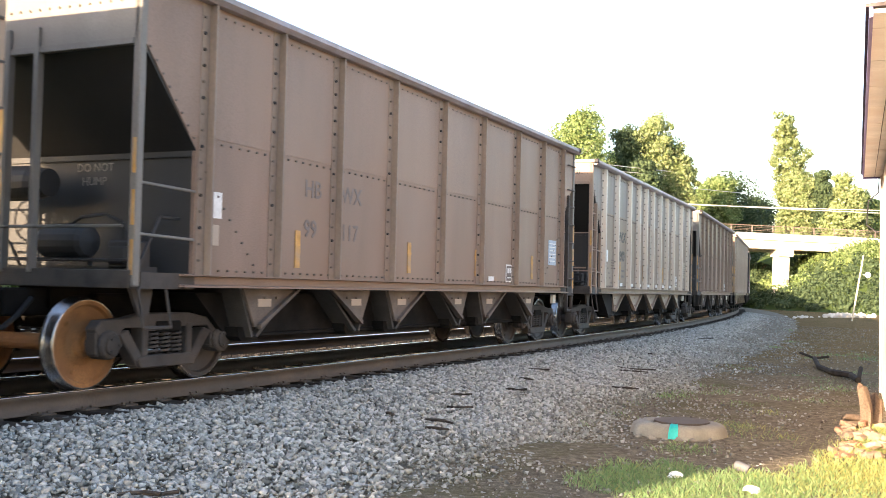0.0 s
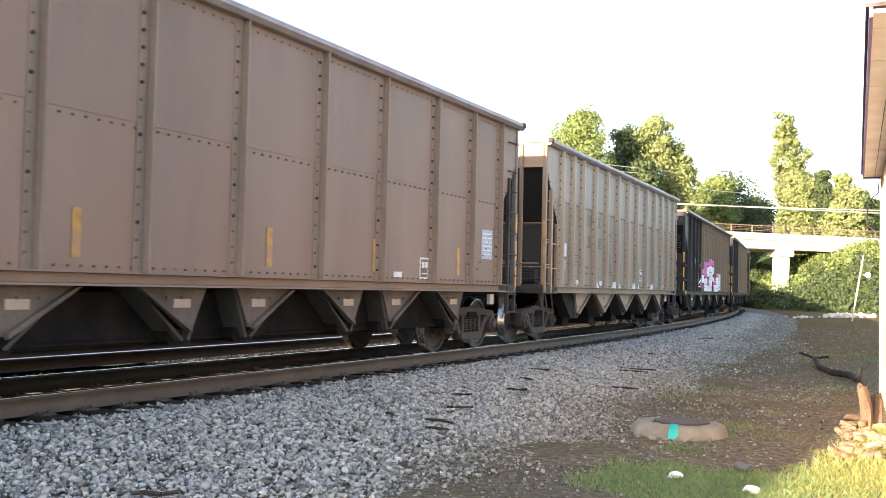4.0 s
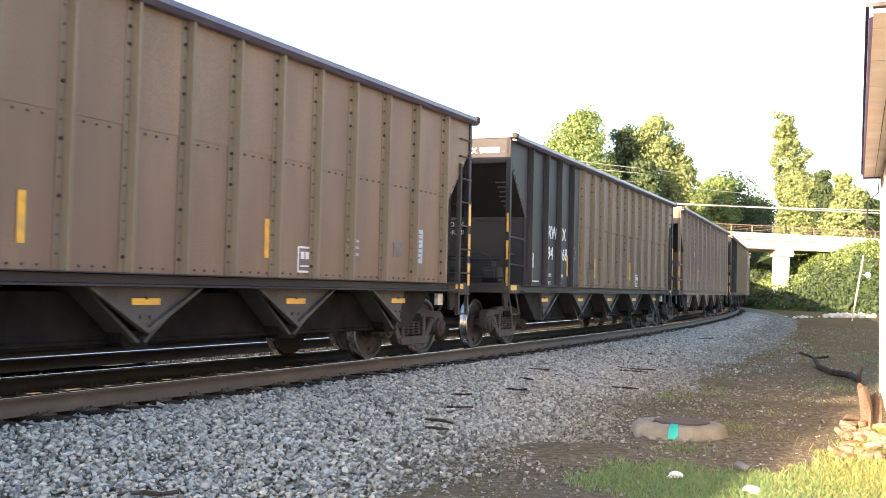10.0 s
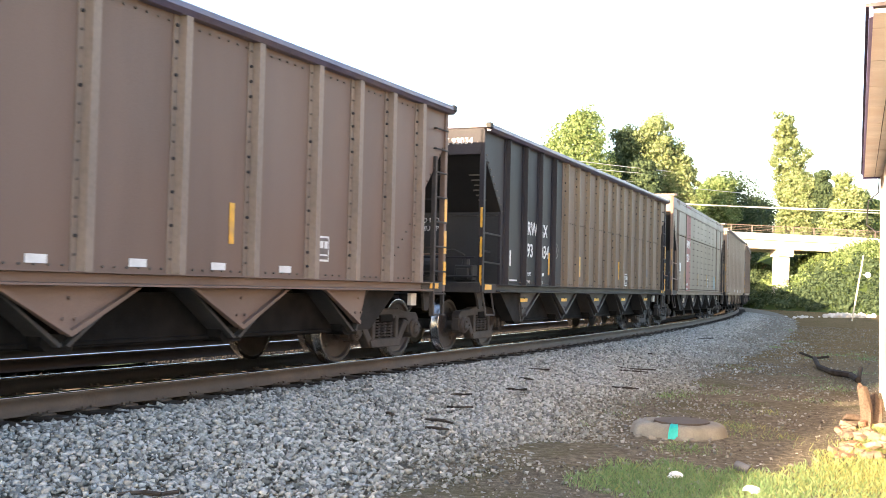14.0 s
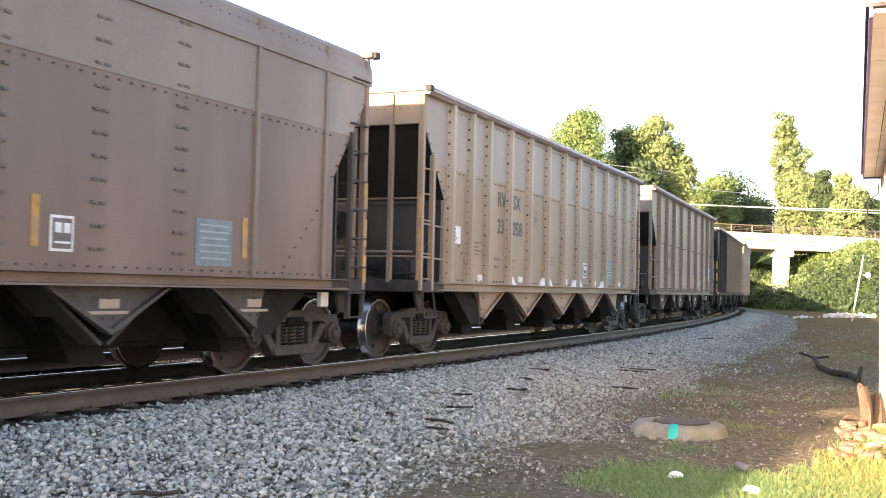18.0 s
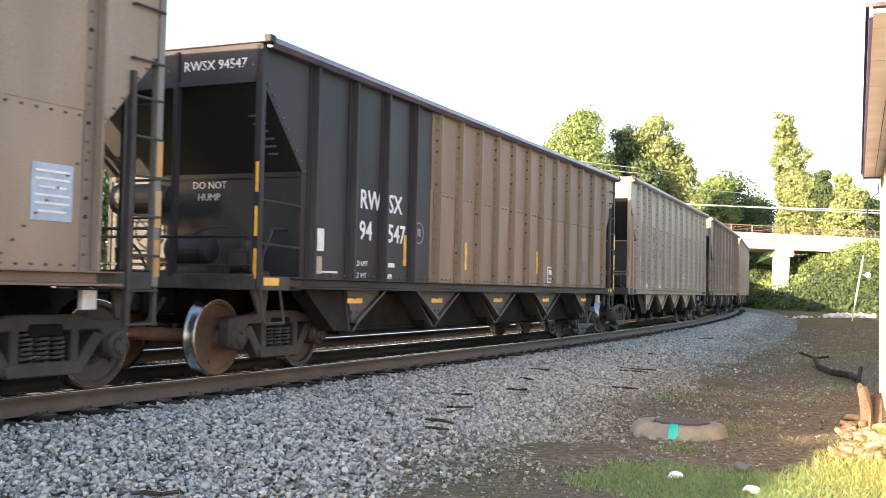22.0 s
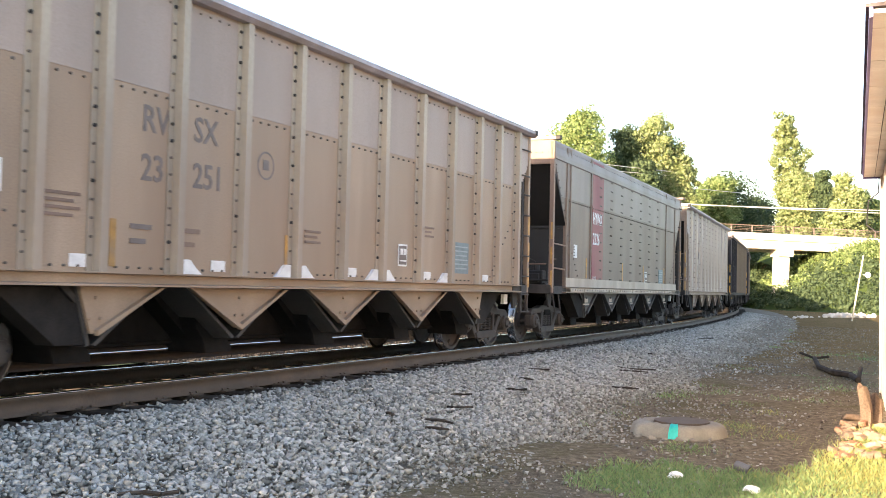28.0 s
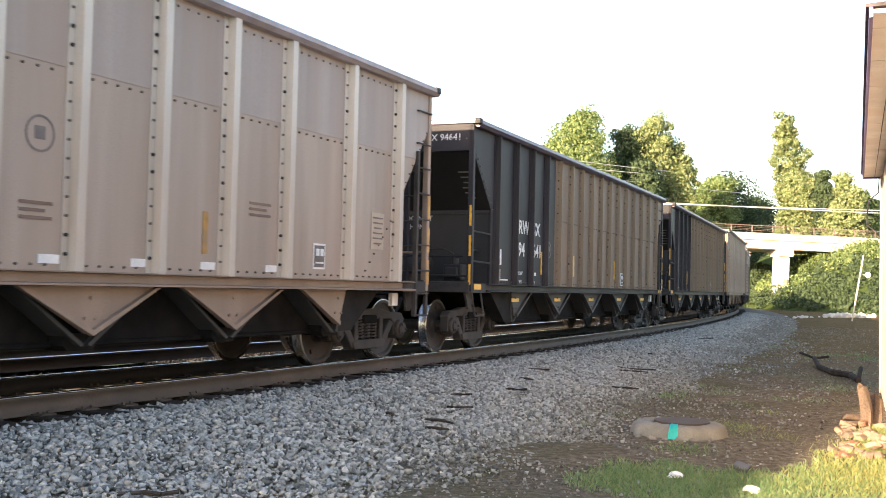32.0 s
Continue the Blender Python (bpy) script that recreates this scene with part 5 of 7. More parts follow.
def build_car(kind, sheets=None, rust=False):
    """One car at the origin: y along the track, x towards the near side."""
    k = KINDS[kind]
    sheets = sheets or k["sheet"]
    h = k["L"] / 2
    car = new("hopper_car")
    turned = Matrix.Rotation(math.pi, 4, "Z")
    one = build_side(k, sheets)
    for side in (Matrix.Identity(4), turned):
        if k["dark_to"] and side is turned:
            one = build_side({**k, "dark_to": 1 - k["dark_to"], "rib": k["rib"][::-1]}, sheets[::-1])
        for name, me, at, label in one:
            piece = share(name, me, car, side @ (pose(0, at[0], 0) if at else Matrix.Identity(4)), label)
            if name in ("riveting", "studding"):
                tagged(piece, kind="stuff")
    for side, brake in ((Matrix.Identity(4), True), (turned, False)):
        for name, me, label in build_end(k, sheets, brake):
            piece = share(name, me, car, side, label)
            if name == "riveting":
                tagged(piece, kind="stuff")
    # hoppers
    w = k["half"]
    plate_of = M[{"tan": "tan", "silver": "alu_low", "plain": "hopper_brown", "brown": "brown"}.get(kind, "hopper_grey")]
    spouted = kind in ("tan", "studded")
    paired = kind == "plain"        # the side sheets lean together in pairs
    APEX = 0.60

    def chute_mesh(left, right):
        """A side sheet that narrows downwards, with a flange along each long sloping edge."""
        bm = bmesh.new()
        prism(bm, [(-left, SILL0 - 0.005), (right, SILL0 - 0.005), (0.045, APEX), (-0.045, APEX)], "x", 1.42, 1.455)
        for sg, reach in ((-1, left), (1, right)):
            if reach > 0.4:
                prism(bm, [(sg * (reach + 0.05), SILL0 - 0.01), (sg * (reach - 0.015), SILL0 - 0.01), (sg * 0.0, APEX + 0.035), (sg * 0.0, APEX - 0.02)], "x", 1.455, 1.51)
        spots = [(-0.07, 0.74), (0.07, 0.74), (0.0, 0.93)] if not paired else [((right - left) * 0.5 - 0.12, 0.93), ((right - left) * 0.5 + 0.12, 0.93)]
        bolts(bm, spots, 0.018, 1.455)
        return mesh_of("hopper_side", bm, plate_of)

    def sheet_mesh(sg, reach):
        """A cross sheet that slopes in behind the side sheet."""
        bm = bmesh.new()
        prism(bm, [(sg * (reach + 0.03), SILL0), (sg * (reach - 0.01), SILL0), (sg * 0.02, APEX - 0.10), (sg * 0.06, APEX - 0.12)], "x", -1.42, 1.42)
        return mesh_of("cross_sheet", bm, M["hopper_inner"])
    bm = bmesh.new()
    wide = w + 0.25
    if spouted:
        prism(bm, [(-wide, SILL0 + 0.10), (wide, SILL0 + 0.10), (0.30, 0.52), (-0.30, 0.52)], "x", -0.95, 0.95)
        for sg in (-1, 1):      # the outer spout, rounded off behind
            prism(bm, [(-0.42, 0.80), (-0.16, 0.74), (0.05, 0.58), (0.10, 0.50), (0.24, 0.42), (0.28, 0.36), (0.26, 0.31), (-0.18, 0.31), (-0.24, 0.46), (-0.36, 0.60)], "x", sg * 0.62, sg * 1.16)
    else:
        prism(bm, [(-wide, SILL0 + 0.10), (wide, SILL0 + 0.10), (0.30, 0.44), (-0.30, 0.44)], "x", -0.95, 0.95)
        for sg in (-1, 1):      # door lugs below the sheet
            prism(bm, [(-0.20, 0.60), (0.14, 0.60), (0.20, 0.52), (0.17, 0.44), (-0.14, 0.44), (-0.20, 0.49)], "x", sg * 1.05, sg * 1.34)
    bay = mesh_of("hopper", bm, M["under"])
    forms = ((0.76, 0.28), (0.28, 0.76)) if paired else ((w, w), (0.20, w), (w, 0.20))     # the outermost sheets are cut short
    chutes, sheets_in = [chute_mesh(*f) for f in forms], [(sheet_mesh(-1, f[0]), sheet_mesh(1, f[1])) for f in forms]
    bm = bmesh.new()
    box(bm, 1.458, 1.466, -0.20, 0.20, 0.86, 0.925)
    tag = mesh_of("reflector", bm, M["yellow"])
    bm = bmesh.new()
    box(bm, 1.458, 1.466, -0.13, 0.13, 0.83, 0.92)
    paper = mesh_of("hopper_tag", bm, M["skirt"])
    for n, q in enumerate(k["hops"]):
        hop = share("hopper", bay, car, pose(0, q - h, 0))
        outer = n in (0, len(k["hops"]) - 1)
        form = (n + 1) % 2 if paired else 0 if not outer else 1 if n == 0 else 2
        share("hopper_side", chutes[form], hop)
        share("hopper_side", chutes[1 - form if paired else 3 - form if outer else 0], hop, turned)
        if outer and not paired:        # the end floor that slopes up over the truck
            for side in (-1, 1):
                sg = -1 if n == 0 else 1
                bm = bmesh.new()
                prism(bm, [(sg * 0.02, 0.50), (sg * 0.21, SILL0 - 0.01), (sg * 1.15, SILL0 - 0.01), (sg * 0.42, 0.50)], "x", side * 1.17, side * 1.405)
                part("end_floor", bm, M["dark_floor"], hop)
        for me in sheets_in[form]:
            share("cross_sheet", me, hop)
        if kind == "dark":
            share("reflector", tag, hop)
        if paired or kind == "studded":
            share("hopper_tag", paper, hop, pose(0, 0 if not paired else -0.12 if form == 0 else 0.12, 0))
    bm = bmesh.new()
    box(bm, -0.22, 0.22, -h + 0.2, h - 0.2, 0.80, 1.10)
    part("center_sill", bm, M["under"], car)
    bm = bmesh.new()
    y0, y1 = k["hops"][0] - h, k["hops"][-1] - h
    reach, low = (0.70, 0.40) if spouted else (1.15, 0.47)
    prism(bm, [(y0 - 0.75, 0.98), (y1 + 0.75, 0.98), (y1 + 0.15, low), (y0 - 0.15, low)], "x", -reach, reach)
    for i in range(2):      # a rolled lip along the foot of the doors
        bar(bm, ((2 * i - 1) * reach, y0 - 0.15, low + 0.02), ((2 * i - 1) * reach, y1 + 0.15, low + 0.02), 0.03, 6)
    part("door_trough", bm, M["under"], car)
    bm = bmesh.new()        # the heap of dark load under the rim
    prism(bm, [(-h + 1.5, 2.6), (h - 1.5, 2.6), (h - 0.6, 3.15), (h - 2.5, 3.45), (0, 3.3), (-h + 2.5, 3.45), (-h + 0.6, 3.15)], "x", -XS + 0.06, XS - 0.06)
    part("coal_load", bm, M["under"], car, "dark heap of coal below the rim")
    tc = h - (1.12 if kind in ("dark", "brown") else 1.02)
    add_truck(car, -tc, rust)
    add_truck(car, tc)
    tread_for(car)
    return car


# ---- the train ----
def lettering(car, k, words, back, z, size, material="white", name="lettering", x=XS + 0.004, narrow=1.0):
    me = text_mesh(words, size, M[material], name)
    me.transform(Matrix.Diagonal((narrow, 1, 1, 1)))
    share(name, me, car, pose(x, -k["L"] / 2 + back, z) @ SIDE)


def end_lettering(car, k, words, x, z, size, y, material="white"):
    me = text_mesh(words, size, M[material])
    share("lettering", me, car, pose(x, -k["L"] / 2 + y, z) @ FRONT)


def plate(car, k, name, back, z, w, hgt, material, x=XS + 0.003, label=""):
    bm = bmesh.new()
    box(bm, x, x + 0.006, -w / 2, w / 2, -hgt / 2, hgt / 2)
    ob = part(name, bm, M[material], car, label)
    ob.matrix_basis = pose(0, -k["L"] / 2 + back, z)
    return ob


# kind, front of the car at the start, mark, number, marks' place behind the front, colour, label
TRAIN = (
    ("tan", -3.55, "", "", 0, "", "dusty tan hopper car with wide posts"),
    ("plain", 11.80, "HB WX", "99 117", 2.6, "grey_ink", "brown steel hopper car with thin posts and faded lettering"),
    ("silver", 26.75, "RWSX", "23900", 2.0, "ink", "dull silvery aluminium hopper car with broad posts"),
    ("plain", 42.09, "", "", 2.6, "grey_ink", "brown steel hopper car with dark sloping ends"),
    ("tan", 57.20, "RW SX", "25 185", 2.0, "grey_ink", "dusty tan hopper car with a faint chalk scrawl"),
    ("dark", 72.69, "RW SX", "94 631", 1.9, "white", "dark hopper car with pink and white graffiti"),
    ("dark", 89.49, "RW SX", "93 048", 1.9, "white", "dark-fronted brown hopper car with white lettering"),
    ("dark", 106.30, "RW SX", "94 968", 1.9, "white", "dark-fronted brown hopper car with white lettering"),
    ("brown", 122.75, "RW SX", "97 122", 2.5, "white", "brown hopper car with closely spaced broad posts"),
    ("dark", 139.32, "RW SX", "93 034", 1.9, "white", "dark-fronted brown hopper car with white lettering"),
    ("studded", 155.68, "HYWX", "2214", 2.66, "white", "smooth dusty hopper car with a maroon stripe"),
    ("tan", 171.31, "RW SX", "23 058", 2.0, "ink", "dusty tan aluminium hopper car with white gussets"),
    ("plain", 186.66, "HB WX", "99 217", 2.6, "grey_ink", "pale brown steel hopper car with thin posts"),
    ("dark", 201.81, "RW SX", "94 547", 1.9, "white", "dark-fronted brown hopper car with white lettering"),
    ("tan", 218.47, "RW SX", "25 060", 2.0, "grey_ink", "dusty tan hopper car with a red end panel"),
    ("plain", 233.82, "", "", 0, "", "brown steel hopper car with thin posts and dark end"),
    ("tan", 248.75, "RW SX", "23 251", 2.0, "grey_ink", "dusty tan hopper car with white gussets"),
    ("studded", 264.0, "HYWX", "2226", 2.66, "white", "smooth dusty hopper car with a maroon stripe"),
    ("silver", 279.2, "RWSX", "23819", 1.9, "ink", "silvery aluminium hopper car with broad bright posts"),
    ("dark", 294.55, "RW SX", "94 641", 1.9, "white", "dark-fronted brown hopper car with white lettering"),
    ("dark", 311.00, "", "", 0, "", "dark-fronted brown hopper car"),
    ("tan", 327.60, "", "", 0, "", "dusty tan hopper car with wide posts"),
    ("studded", 342.95, "", "", 0, "", "smooth dusty hopper car with a maroon stripe"),
    ("tan", 358.50, "", "", 0, "", "dusty tan hopper car with wide posts"),
    ("tan", 373.85, "", "", 0, "", "dusty tan hopper car with wide posts"),
)
CARS = []


# where the marks stand: back of the front for the two halves, base of the mark and of the number, letter size
MARKS = {"dark": (2.30, 3.12, 2.14, 1.72, 0.36), "brown": (3.13, 3.98, 2.33, 1.86, 0.36), "tan": (3.18, 3.96, 2.56, 2.08, 0.37),
         "plain": (2.94, 3.82, 2.17, 1.68, 0.30), "silver": (2.51, 2.51, 2.35, 1.87, 0.37), "studded": (3.03, 3.03, 2.64, 2.17, 0.38)}


def marks(car, k, kind, mark, number, ink):
    a, b, z1, z2, size = MARKS["silver" if kind == "tan" and mark and " " not in mark else kind]
    for text, z in ((mark, z1), (number, z2)):
        for bit, back in zip(text.split(" "), (a, b)):
            if bit:
                lettering(car, k, bit, back, z, size, ink, x=XS + 0.014 if kind == "studded" else XS + 0.004, narrow=(0.70 if text == mark else 0.80) if kind == "studded" else 0.92 if kind in ("tan", "silver") else 1.0)


def build_train():
    proto = {}
    for i, (kind, front, mark, number, back, ink, label) in enumerate(TRAIN):
        k = KINDS[kind]
        if kind in proto:
            car = copy_thing(proto[kind], Matrix.Identity(4))
        else:
            car = proto[kind] = build_car(kind)
        tagged(car, label, "freight car", "cars of the train")
        CARS.append((car, k, front))
    for index, ((car, k, front), (kind, _, mark, number, back, ink, label)) in enumerate(zip(CARS, TRAIN)):
        marks(car, k, kind, mark, number, ink)
        if index in (12, 14, 18):       # cleaner cars: warm below, pale above
            for c in car.children:
                if "side_sheet" in c.name:
                    c.material_slots[0].link = "OBJECT"
                    c.material_slots[0].material = M["tan" if index == 12 else ("alu_bright" if index == 18 else "tan_warm") if c.name.startswith("lower") else "alu_clean_up" if index == 18 else "tan_up"]
        if index in (1, 3):     # older, duller paint
            for c in car.children:
                if "side_sheet" in c.name or c.name.startswith("side_sill"):
                    c.material_slots[0].link = "OBJECT"
                    c.material_slots[0].material = M["brown_dull"]
        if index in (1, 6, 13):     # rusty leading wheels
            lead = min((c for c in car.children if c.name.startswith("truck")), key=lambda c: c.location.y)
            first = min((c for c in lead.children if c.name.startswith("wheelset")), key=lambda c: c.location.y)
            first.material_slots[0].link = "OBJECT"
            first.material_slots[0].material = M["rust_wheel" if index == 1 else "brown_wheel"]
            tagged(first, "rust-orange steel wheels on an axle")
        details(car, k, kind, index)


# behind the front: reflective strips, small white plates at the sill, placard, framed notice, decal
SPOTS = {
    "dark": dict(strips=(3.66, 5.89, 9.42, 12.26), strip_z=1.62, plates=(), placard=(1.27, 1.66), notice=(10.2, 1.40), decal=(13.2, 1.70), emblem=(4.12, 1.90)),
    "brown": dict(strips=(2.66, 4.74, 9.75, 12.36), strip_z=1.75, plates=(2.43, 3.32, 4.52, 5.72, 7.06, 8.31, 9.54, 10.79), placard=(1.47, 1.85), notice=(11.6, 1.55), decal=None, emblem=None),
    "tan": dict(strips=(2.83, 5.72, 11.28), strip_z=1.45, plates=(2.42, 4.42, 7.25, 9.5, 11.75), placard=(1.40, 1.95), notice=(8.68, 1.55), decal=(10.72, 1.58), emblem=(5.25, 2.45)),
    "plain": dict(strips=(2.81, 5.79, 8.29, 11.03), strip_z=1.52, plates=(8.97,), placard=(1.18, 1.92), notice=(9.8, 1.38), decal=(12.2, 1.85), emblem=None),
    "silver": dict(strips=(2.87, 5.65, 8.54), strip_z=1.62, plates=(3.03, 4.26, 5.31, 6.44, 7.57, 8.6, 9.75), placard=(1.45, 1.95), notice=(10.75, 1.45), decal=(12.2, 1.85), emblem=(6.30, 2.35)),
    "studded": dict(strips=(2.55, 6.02, 8.50, 11.43), strip_z=1.60, plates=(), placard=(1.62, 1.95), notice=(8.80, 1.50), decal=(10.9, 1.52), emblem=None),
}


def strokes_mask(Y, Z, strokes, radius):
    """Which cells lie within a radius of polylines."""
    best = np.full(Y.shape, 9.0)
    for line in strokes:
        for (ya, za), (yb, zb) in zip(line, line[1:]):
            dy, dz = yb - ya, zb - za
            f = np.clip(((Y - ya) * dy + (Z - za) * dz) / max(1e-9, dy * dy + dz * dz), 0, 1)
            best = np.minimum(best, np.hypot(Y - ya - f * dy, Z - za - f * dz))
    return best < radius, best


def paint(car, k, name, mask, Y, Z, cell, material, lift, label=""):
    """Sprayed paint that follows the sheet and climbs over the posts."""
    w, d = k["post"]
    h = k["L"] / 2

    def depth(y):
        near = np.min(np.abs(y[:, None] - np.array(k["posts"])[None]), 1)
        return XS + lift + np.clip((w / 2 + 0.03 - near) / 0.05, 0, 1) * d
    ys, zs = Y[mask], Z[mask]
    n = len(ys)
    if n == 0:
        return
    c = cell / 2
    v = np.empty((n, 4, 3))
    for q, (a, b) in enumerate(((-c, -c), (c, -c), (c, c), (-c, c))):
        v[:, q, 0], v[:, q, 1], v[:, q, 2] = depth(ys + a), ys + a - h, zs + b
    share(name, soup(name, v.reshape(-1, 3), np.arange(n * 4).reshape(n, 4), M[material]), car, None, label)


def cells(y0, y1, z0, z1, cell):
    return np.meshgrid(np.arange(y0, y1, cell), np.arange(z0, z1, cell))


def curve_line(pts, steps=6):
    """A smooth line through points."""
    out = []
    p = [pts[0], *pts, pts[-1]]
    for a, b, c, d in zip(p, p[1:], p[2:], p[3:]):
        for i in range(steps):
            t = i / steps
            out.append(tuple(0.5 * (2 * b[q] + (c[q] - a[q]) * t + (2 * a[q] - 5 * b[q] + 4 * c[q] - d[q]) * t * t + (3 * b[q] - a[q] - 3 * c[q] + d[q]) * t ** 3) for q in (0, 1)))
    return out + [pts[-1]]


def graffiti(car, k):
    # broad strokes, each letter of one or more
    shapes = [
        [(4.42, 1.20), (4.15, 1.44), (4.28, 1.64), (4.60, 1.66), (4.80, 1.55)], [(4.98, 2.02), (4.95, 1.75), (4.92, 1.50), (4.86, 1.30)], [(5.14, 1.98), (5.10, 1.76), (5.22, 1.58), (5.20, 1.36), (5.02, 1.26)],
        [(5.72, 2.04), (5.72, 1.65), (5.72, 1.24)], [(5.58, 1.60), (5.56, 1.26)], [(6.36, 2.02), (6.12, 1.80), (5.90, 1.58)], [(5.92, 1.52), (6.10, 1.36), (6.28, 1.24)],
        [(6.70, 2.04), (6.92, 2.06), (7.18, 2.04), (7.38, 1.86), (7.42, 1.55), (7.42, 1.26), (7.66, 1.24)], [(7.16, 1.78), (6.90, 1.80), (6.68, 1.62), (6.68, 1.40), (6.82, 1.26)], [(6.98, 1.68), (7.0, 1.26)], [(7.16, 1.70), (7.20, 1.26)],
        [(7.76, 1.98), (7.74, 1.60), (7.72, 1.26)], [(7.86, 2.02), (8.10, 2.06), (8.34, 1.94), (8.32, 1.76), (8.06, 1.66)], [(8.02, 1.66), (8.36, 1.44), (8.80, 1.30), (9.20, 1.30)],
        [(9.26, 1.62), (9.48, 1.64), (9.56, 1.44), (9.44, 1.26), (9.20, 1.24)],
    ]
    lines = [curve_line(q) for q in shapes]
    cell = 0.0125
    Y, Z = cells(3.70, 10.95, 1.19, 2.75, cell)
    white, dist = strokes_mask(Y, Z, lines, 0.145)
    black = (dist >= 0.145) & (dist < 0.178)
    # soft cloud behind, with flames along its upper edge
    _, up = strokes_mask(Y, Z - 0.12, lines, 0.3)
    wob = np.array([[noise.noise((y * 2.2, z * 1.2, 7)) + 0.5 * noise.noise((y * 7.0, z * 1.5, 3)) for y in Y[0]] for z in Z[:, 0]])
    pink = (dist >= 0.178) & (up < 0.27 + 0.22 * wob) & (Z > 1.30) & (Y < 9.8)
    paint(car, k, "graffiti", pink, Y, Z, cell, "pink", 0.004, "pink sprayed cloud of graffiti")
    paint(car, k, "graffiti", white, Y, Z, cell, "spray_white", 0.005, "white bubble shapes of graffiti")
    paint(car, k, "graffiti", black, Y, Z, cell, "black_spray", 0.006, "black outlines of graffiti")
    curl = [curve_line([(7.60, 1.50), (7.52, 1.26), (7.66, 1.20), (7.74, 1.28), (7.68, 1.34)]), curve_line([(6.56, 1.48), (6.66, 1.30), (6.80, 1.26), (6.80, 1.38), (6.74, 1.36)]),
            curve_line([(6.62, 1.84), (6.86, 1.94), (7.16, 1.90), (7.30, 1.70), (7.34, 1.40)]), [(5.60, 2.04), (5.86, 2.04)], [(9.30, 1.46), (9.24, 1.56), (9.30, 1.62)]]
    inner, _ = strokes_mask(Y, Z, curl, 0.014)
    eye, _ = strokes_mask(Y, Z, [[(6.85, 1.60), (6.86, 1.65)], [(5.10, 1.72), (5.12, 1.78)]], 0.045)
    paint(car, k, "graffiti", inner | eye, Y, Z, cell, "black_spray", 0.008, "thin black inner lines of graffiti")
    grain = np.random.default_rng(12).random(Y.shape)
    patch = (Y > 9.95) & (Z > 1.24) & (Z < 2.10 + 0.3 * wob) & (Y < 10.72 + 0.25 * wob) & (grain < 0.93 - 0.6 * np.clip(Y - 10.25, 0, 1))
    paint(car, k, "graffiti", patch, Y, Z, cell, "spray_white", 0.005, "patchy white sprayed panel")
    marks_on = [[(10.04, 2.02), (10.08, 1.94)], [(10.14, 2.05), (10.14, 1.94)], [(10.24, 2.02), (10.20, 1.94)], [(10.0, 1.58), (10.16, 1.58)], [(10.08, 1.58), (10.08, 1.44)], [(10.0, 1.26), (10.22, 1.26)]]
    dashes, _ = strokes_mask(Y, Z, marks_on, 0.018)
    paint(car, k, "graffiti", dashes, Y, Z, cell, "black_spray", 0.008)
    lettering(car, k, "FREE", 9.97, 1.78, 0.17, "black_spray", x=XS + 0.010, narrow=0.8)
    Y2, Z2 = cells(2.9, 4.0, 1.3, 1.9, 0.014)
    scrawl = [curve_line([(2.96, 1.42), (3.02, 1.66), (3.12, 1.55), (3.05, 1.46), (3.22, 1.44), (3.30, 1.66), (3.38, 1.44), (3.46, 1.66), (3.52, 1.44), (3.60, 1.62), (3.70, 1.60), (3.62, 1.44), (3.74, 1.42), (3.84, 1.66), (3.82, 1.40)]), [(3.0, 1.36), (3.8, 1.34)]]
    m, _ = strokes_mask(Y2, Z2, scrawl, 0.017)
    paint(car, k, "scrawl", m, Y2, Z2, 0.014, "spray_white", 0.007, "thin white sprayed scrawl")
    bubble = [curve_line([(3.95 + 0.15 * math.cos(a), 2.12 + 0.2 * math.sin(a)) for a in np.linspace(0, 6.5, 14)])]
    m, _ = strokes_mask(Y, Z, bubble, 0.02)
    paint(car, k, "scrawl", m, Y, Z, cell, "grey_ink", 0.007)


def chalk(car, k, at, seed, hgt=1.1):
    """A tangle of loose chalk lines on one panel."""
    rnd = random.Random(seed)
    lines = [curve_line([(at, 1.25 + hgt), (at + 0.10, 2.05), (at + 0.20, 1.85), (at + 0.05, 1.95), (at + 0.02, 1.55), (at - 0.03, 1.24)])]
    for i in range(7):
        cy, cz = at + 0.36 + rnd.uniform(-0.12, 0.14), 1.52 + rnd.uniform(-0.16, 0.26)
        ry, rz, tilt = rnd.uniform(0.08, 0.30), rnd.uniform(0.07, 0.26), rnd.uniform(0, 3)
        turn = rnd.uniform(2.2, 6.2)
        pts = []
        for a in np.linspace(0, turn, 8):
            u, v = ry * math.cos(a) + rnd.uniform(-0.03, 0.03), rz * math.sin(a) + rnd.uniform(-0.03, 0.03)
            pts.append((min(at + 0.72, max(at - 0.05, cy + u * math.cos(tilt) - v * math.sin(tilt))), max(1.21, cz + u * math.sin(tilt) + v * math.cos(tilt))))
        lines.append(curve_line(pts))
    Y, Z = cells(at - 0.1, at + 0.8, 1.18, 1.35 + hgt, 0.011)
    m, _ = strokes_mask(Y, Z, lines, 0.0085)
    paint(car, k, "chalk_scrawl", m, Y, Z, 0.011, "chalk", 0.005, "dark chalk scrawl")


def bars(car, k, back, z, w, rows, material, hgt=0.035, step=0.065):
    """Lines of writing too small to read."""
    for i in range(rows):
        plate(car, k, "text_bar", back + w / 2 - 0.04 * (i % 2), z - i * step, w - 0.08 * (i % 2), hgt, material)


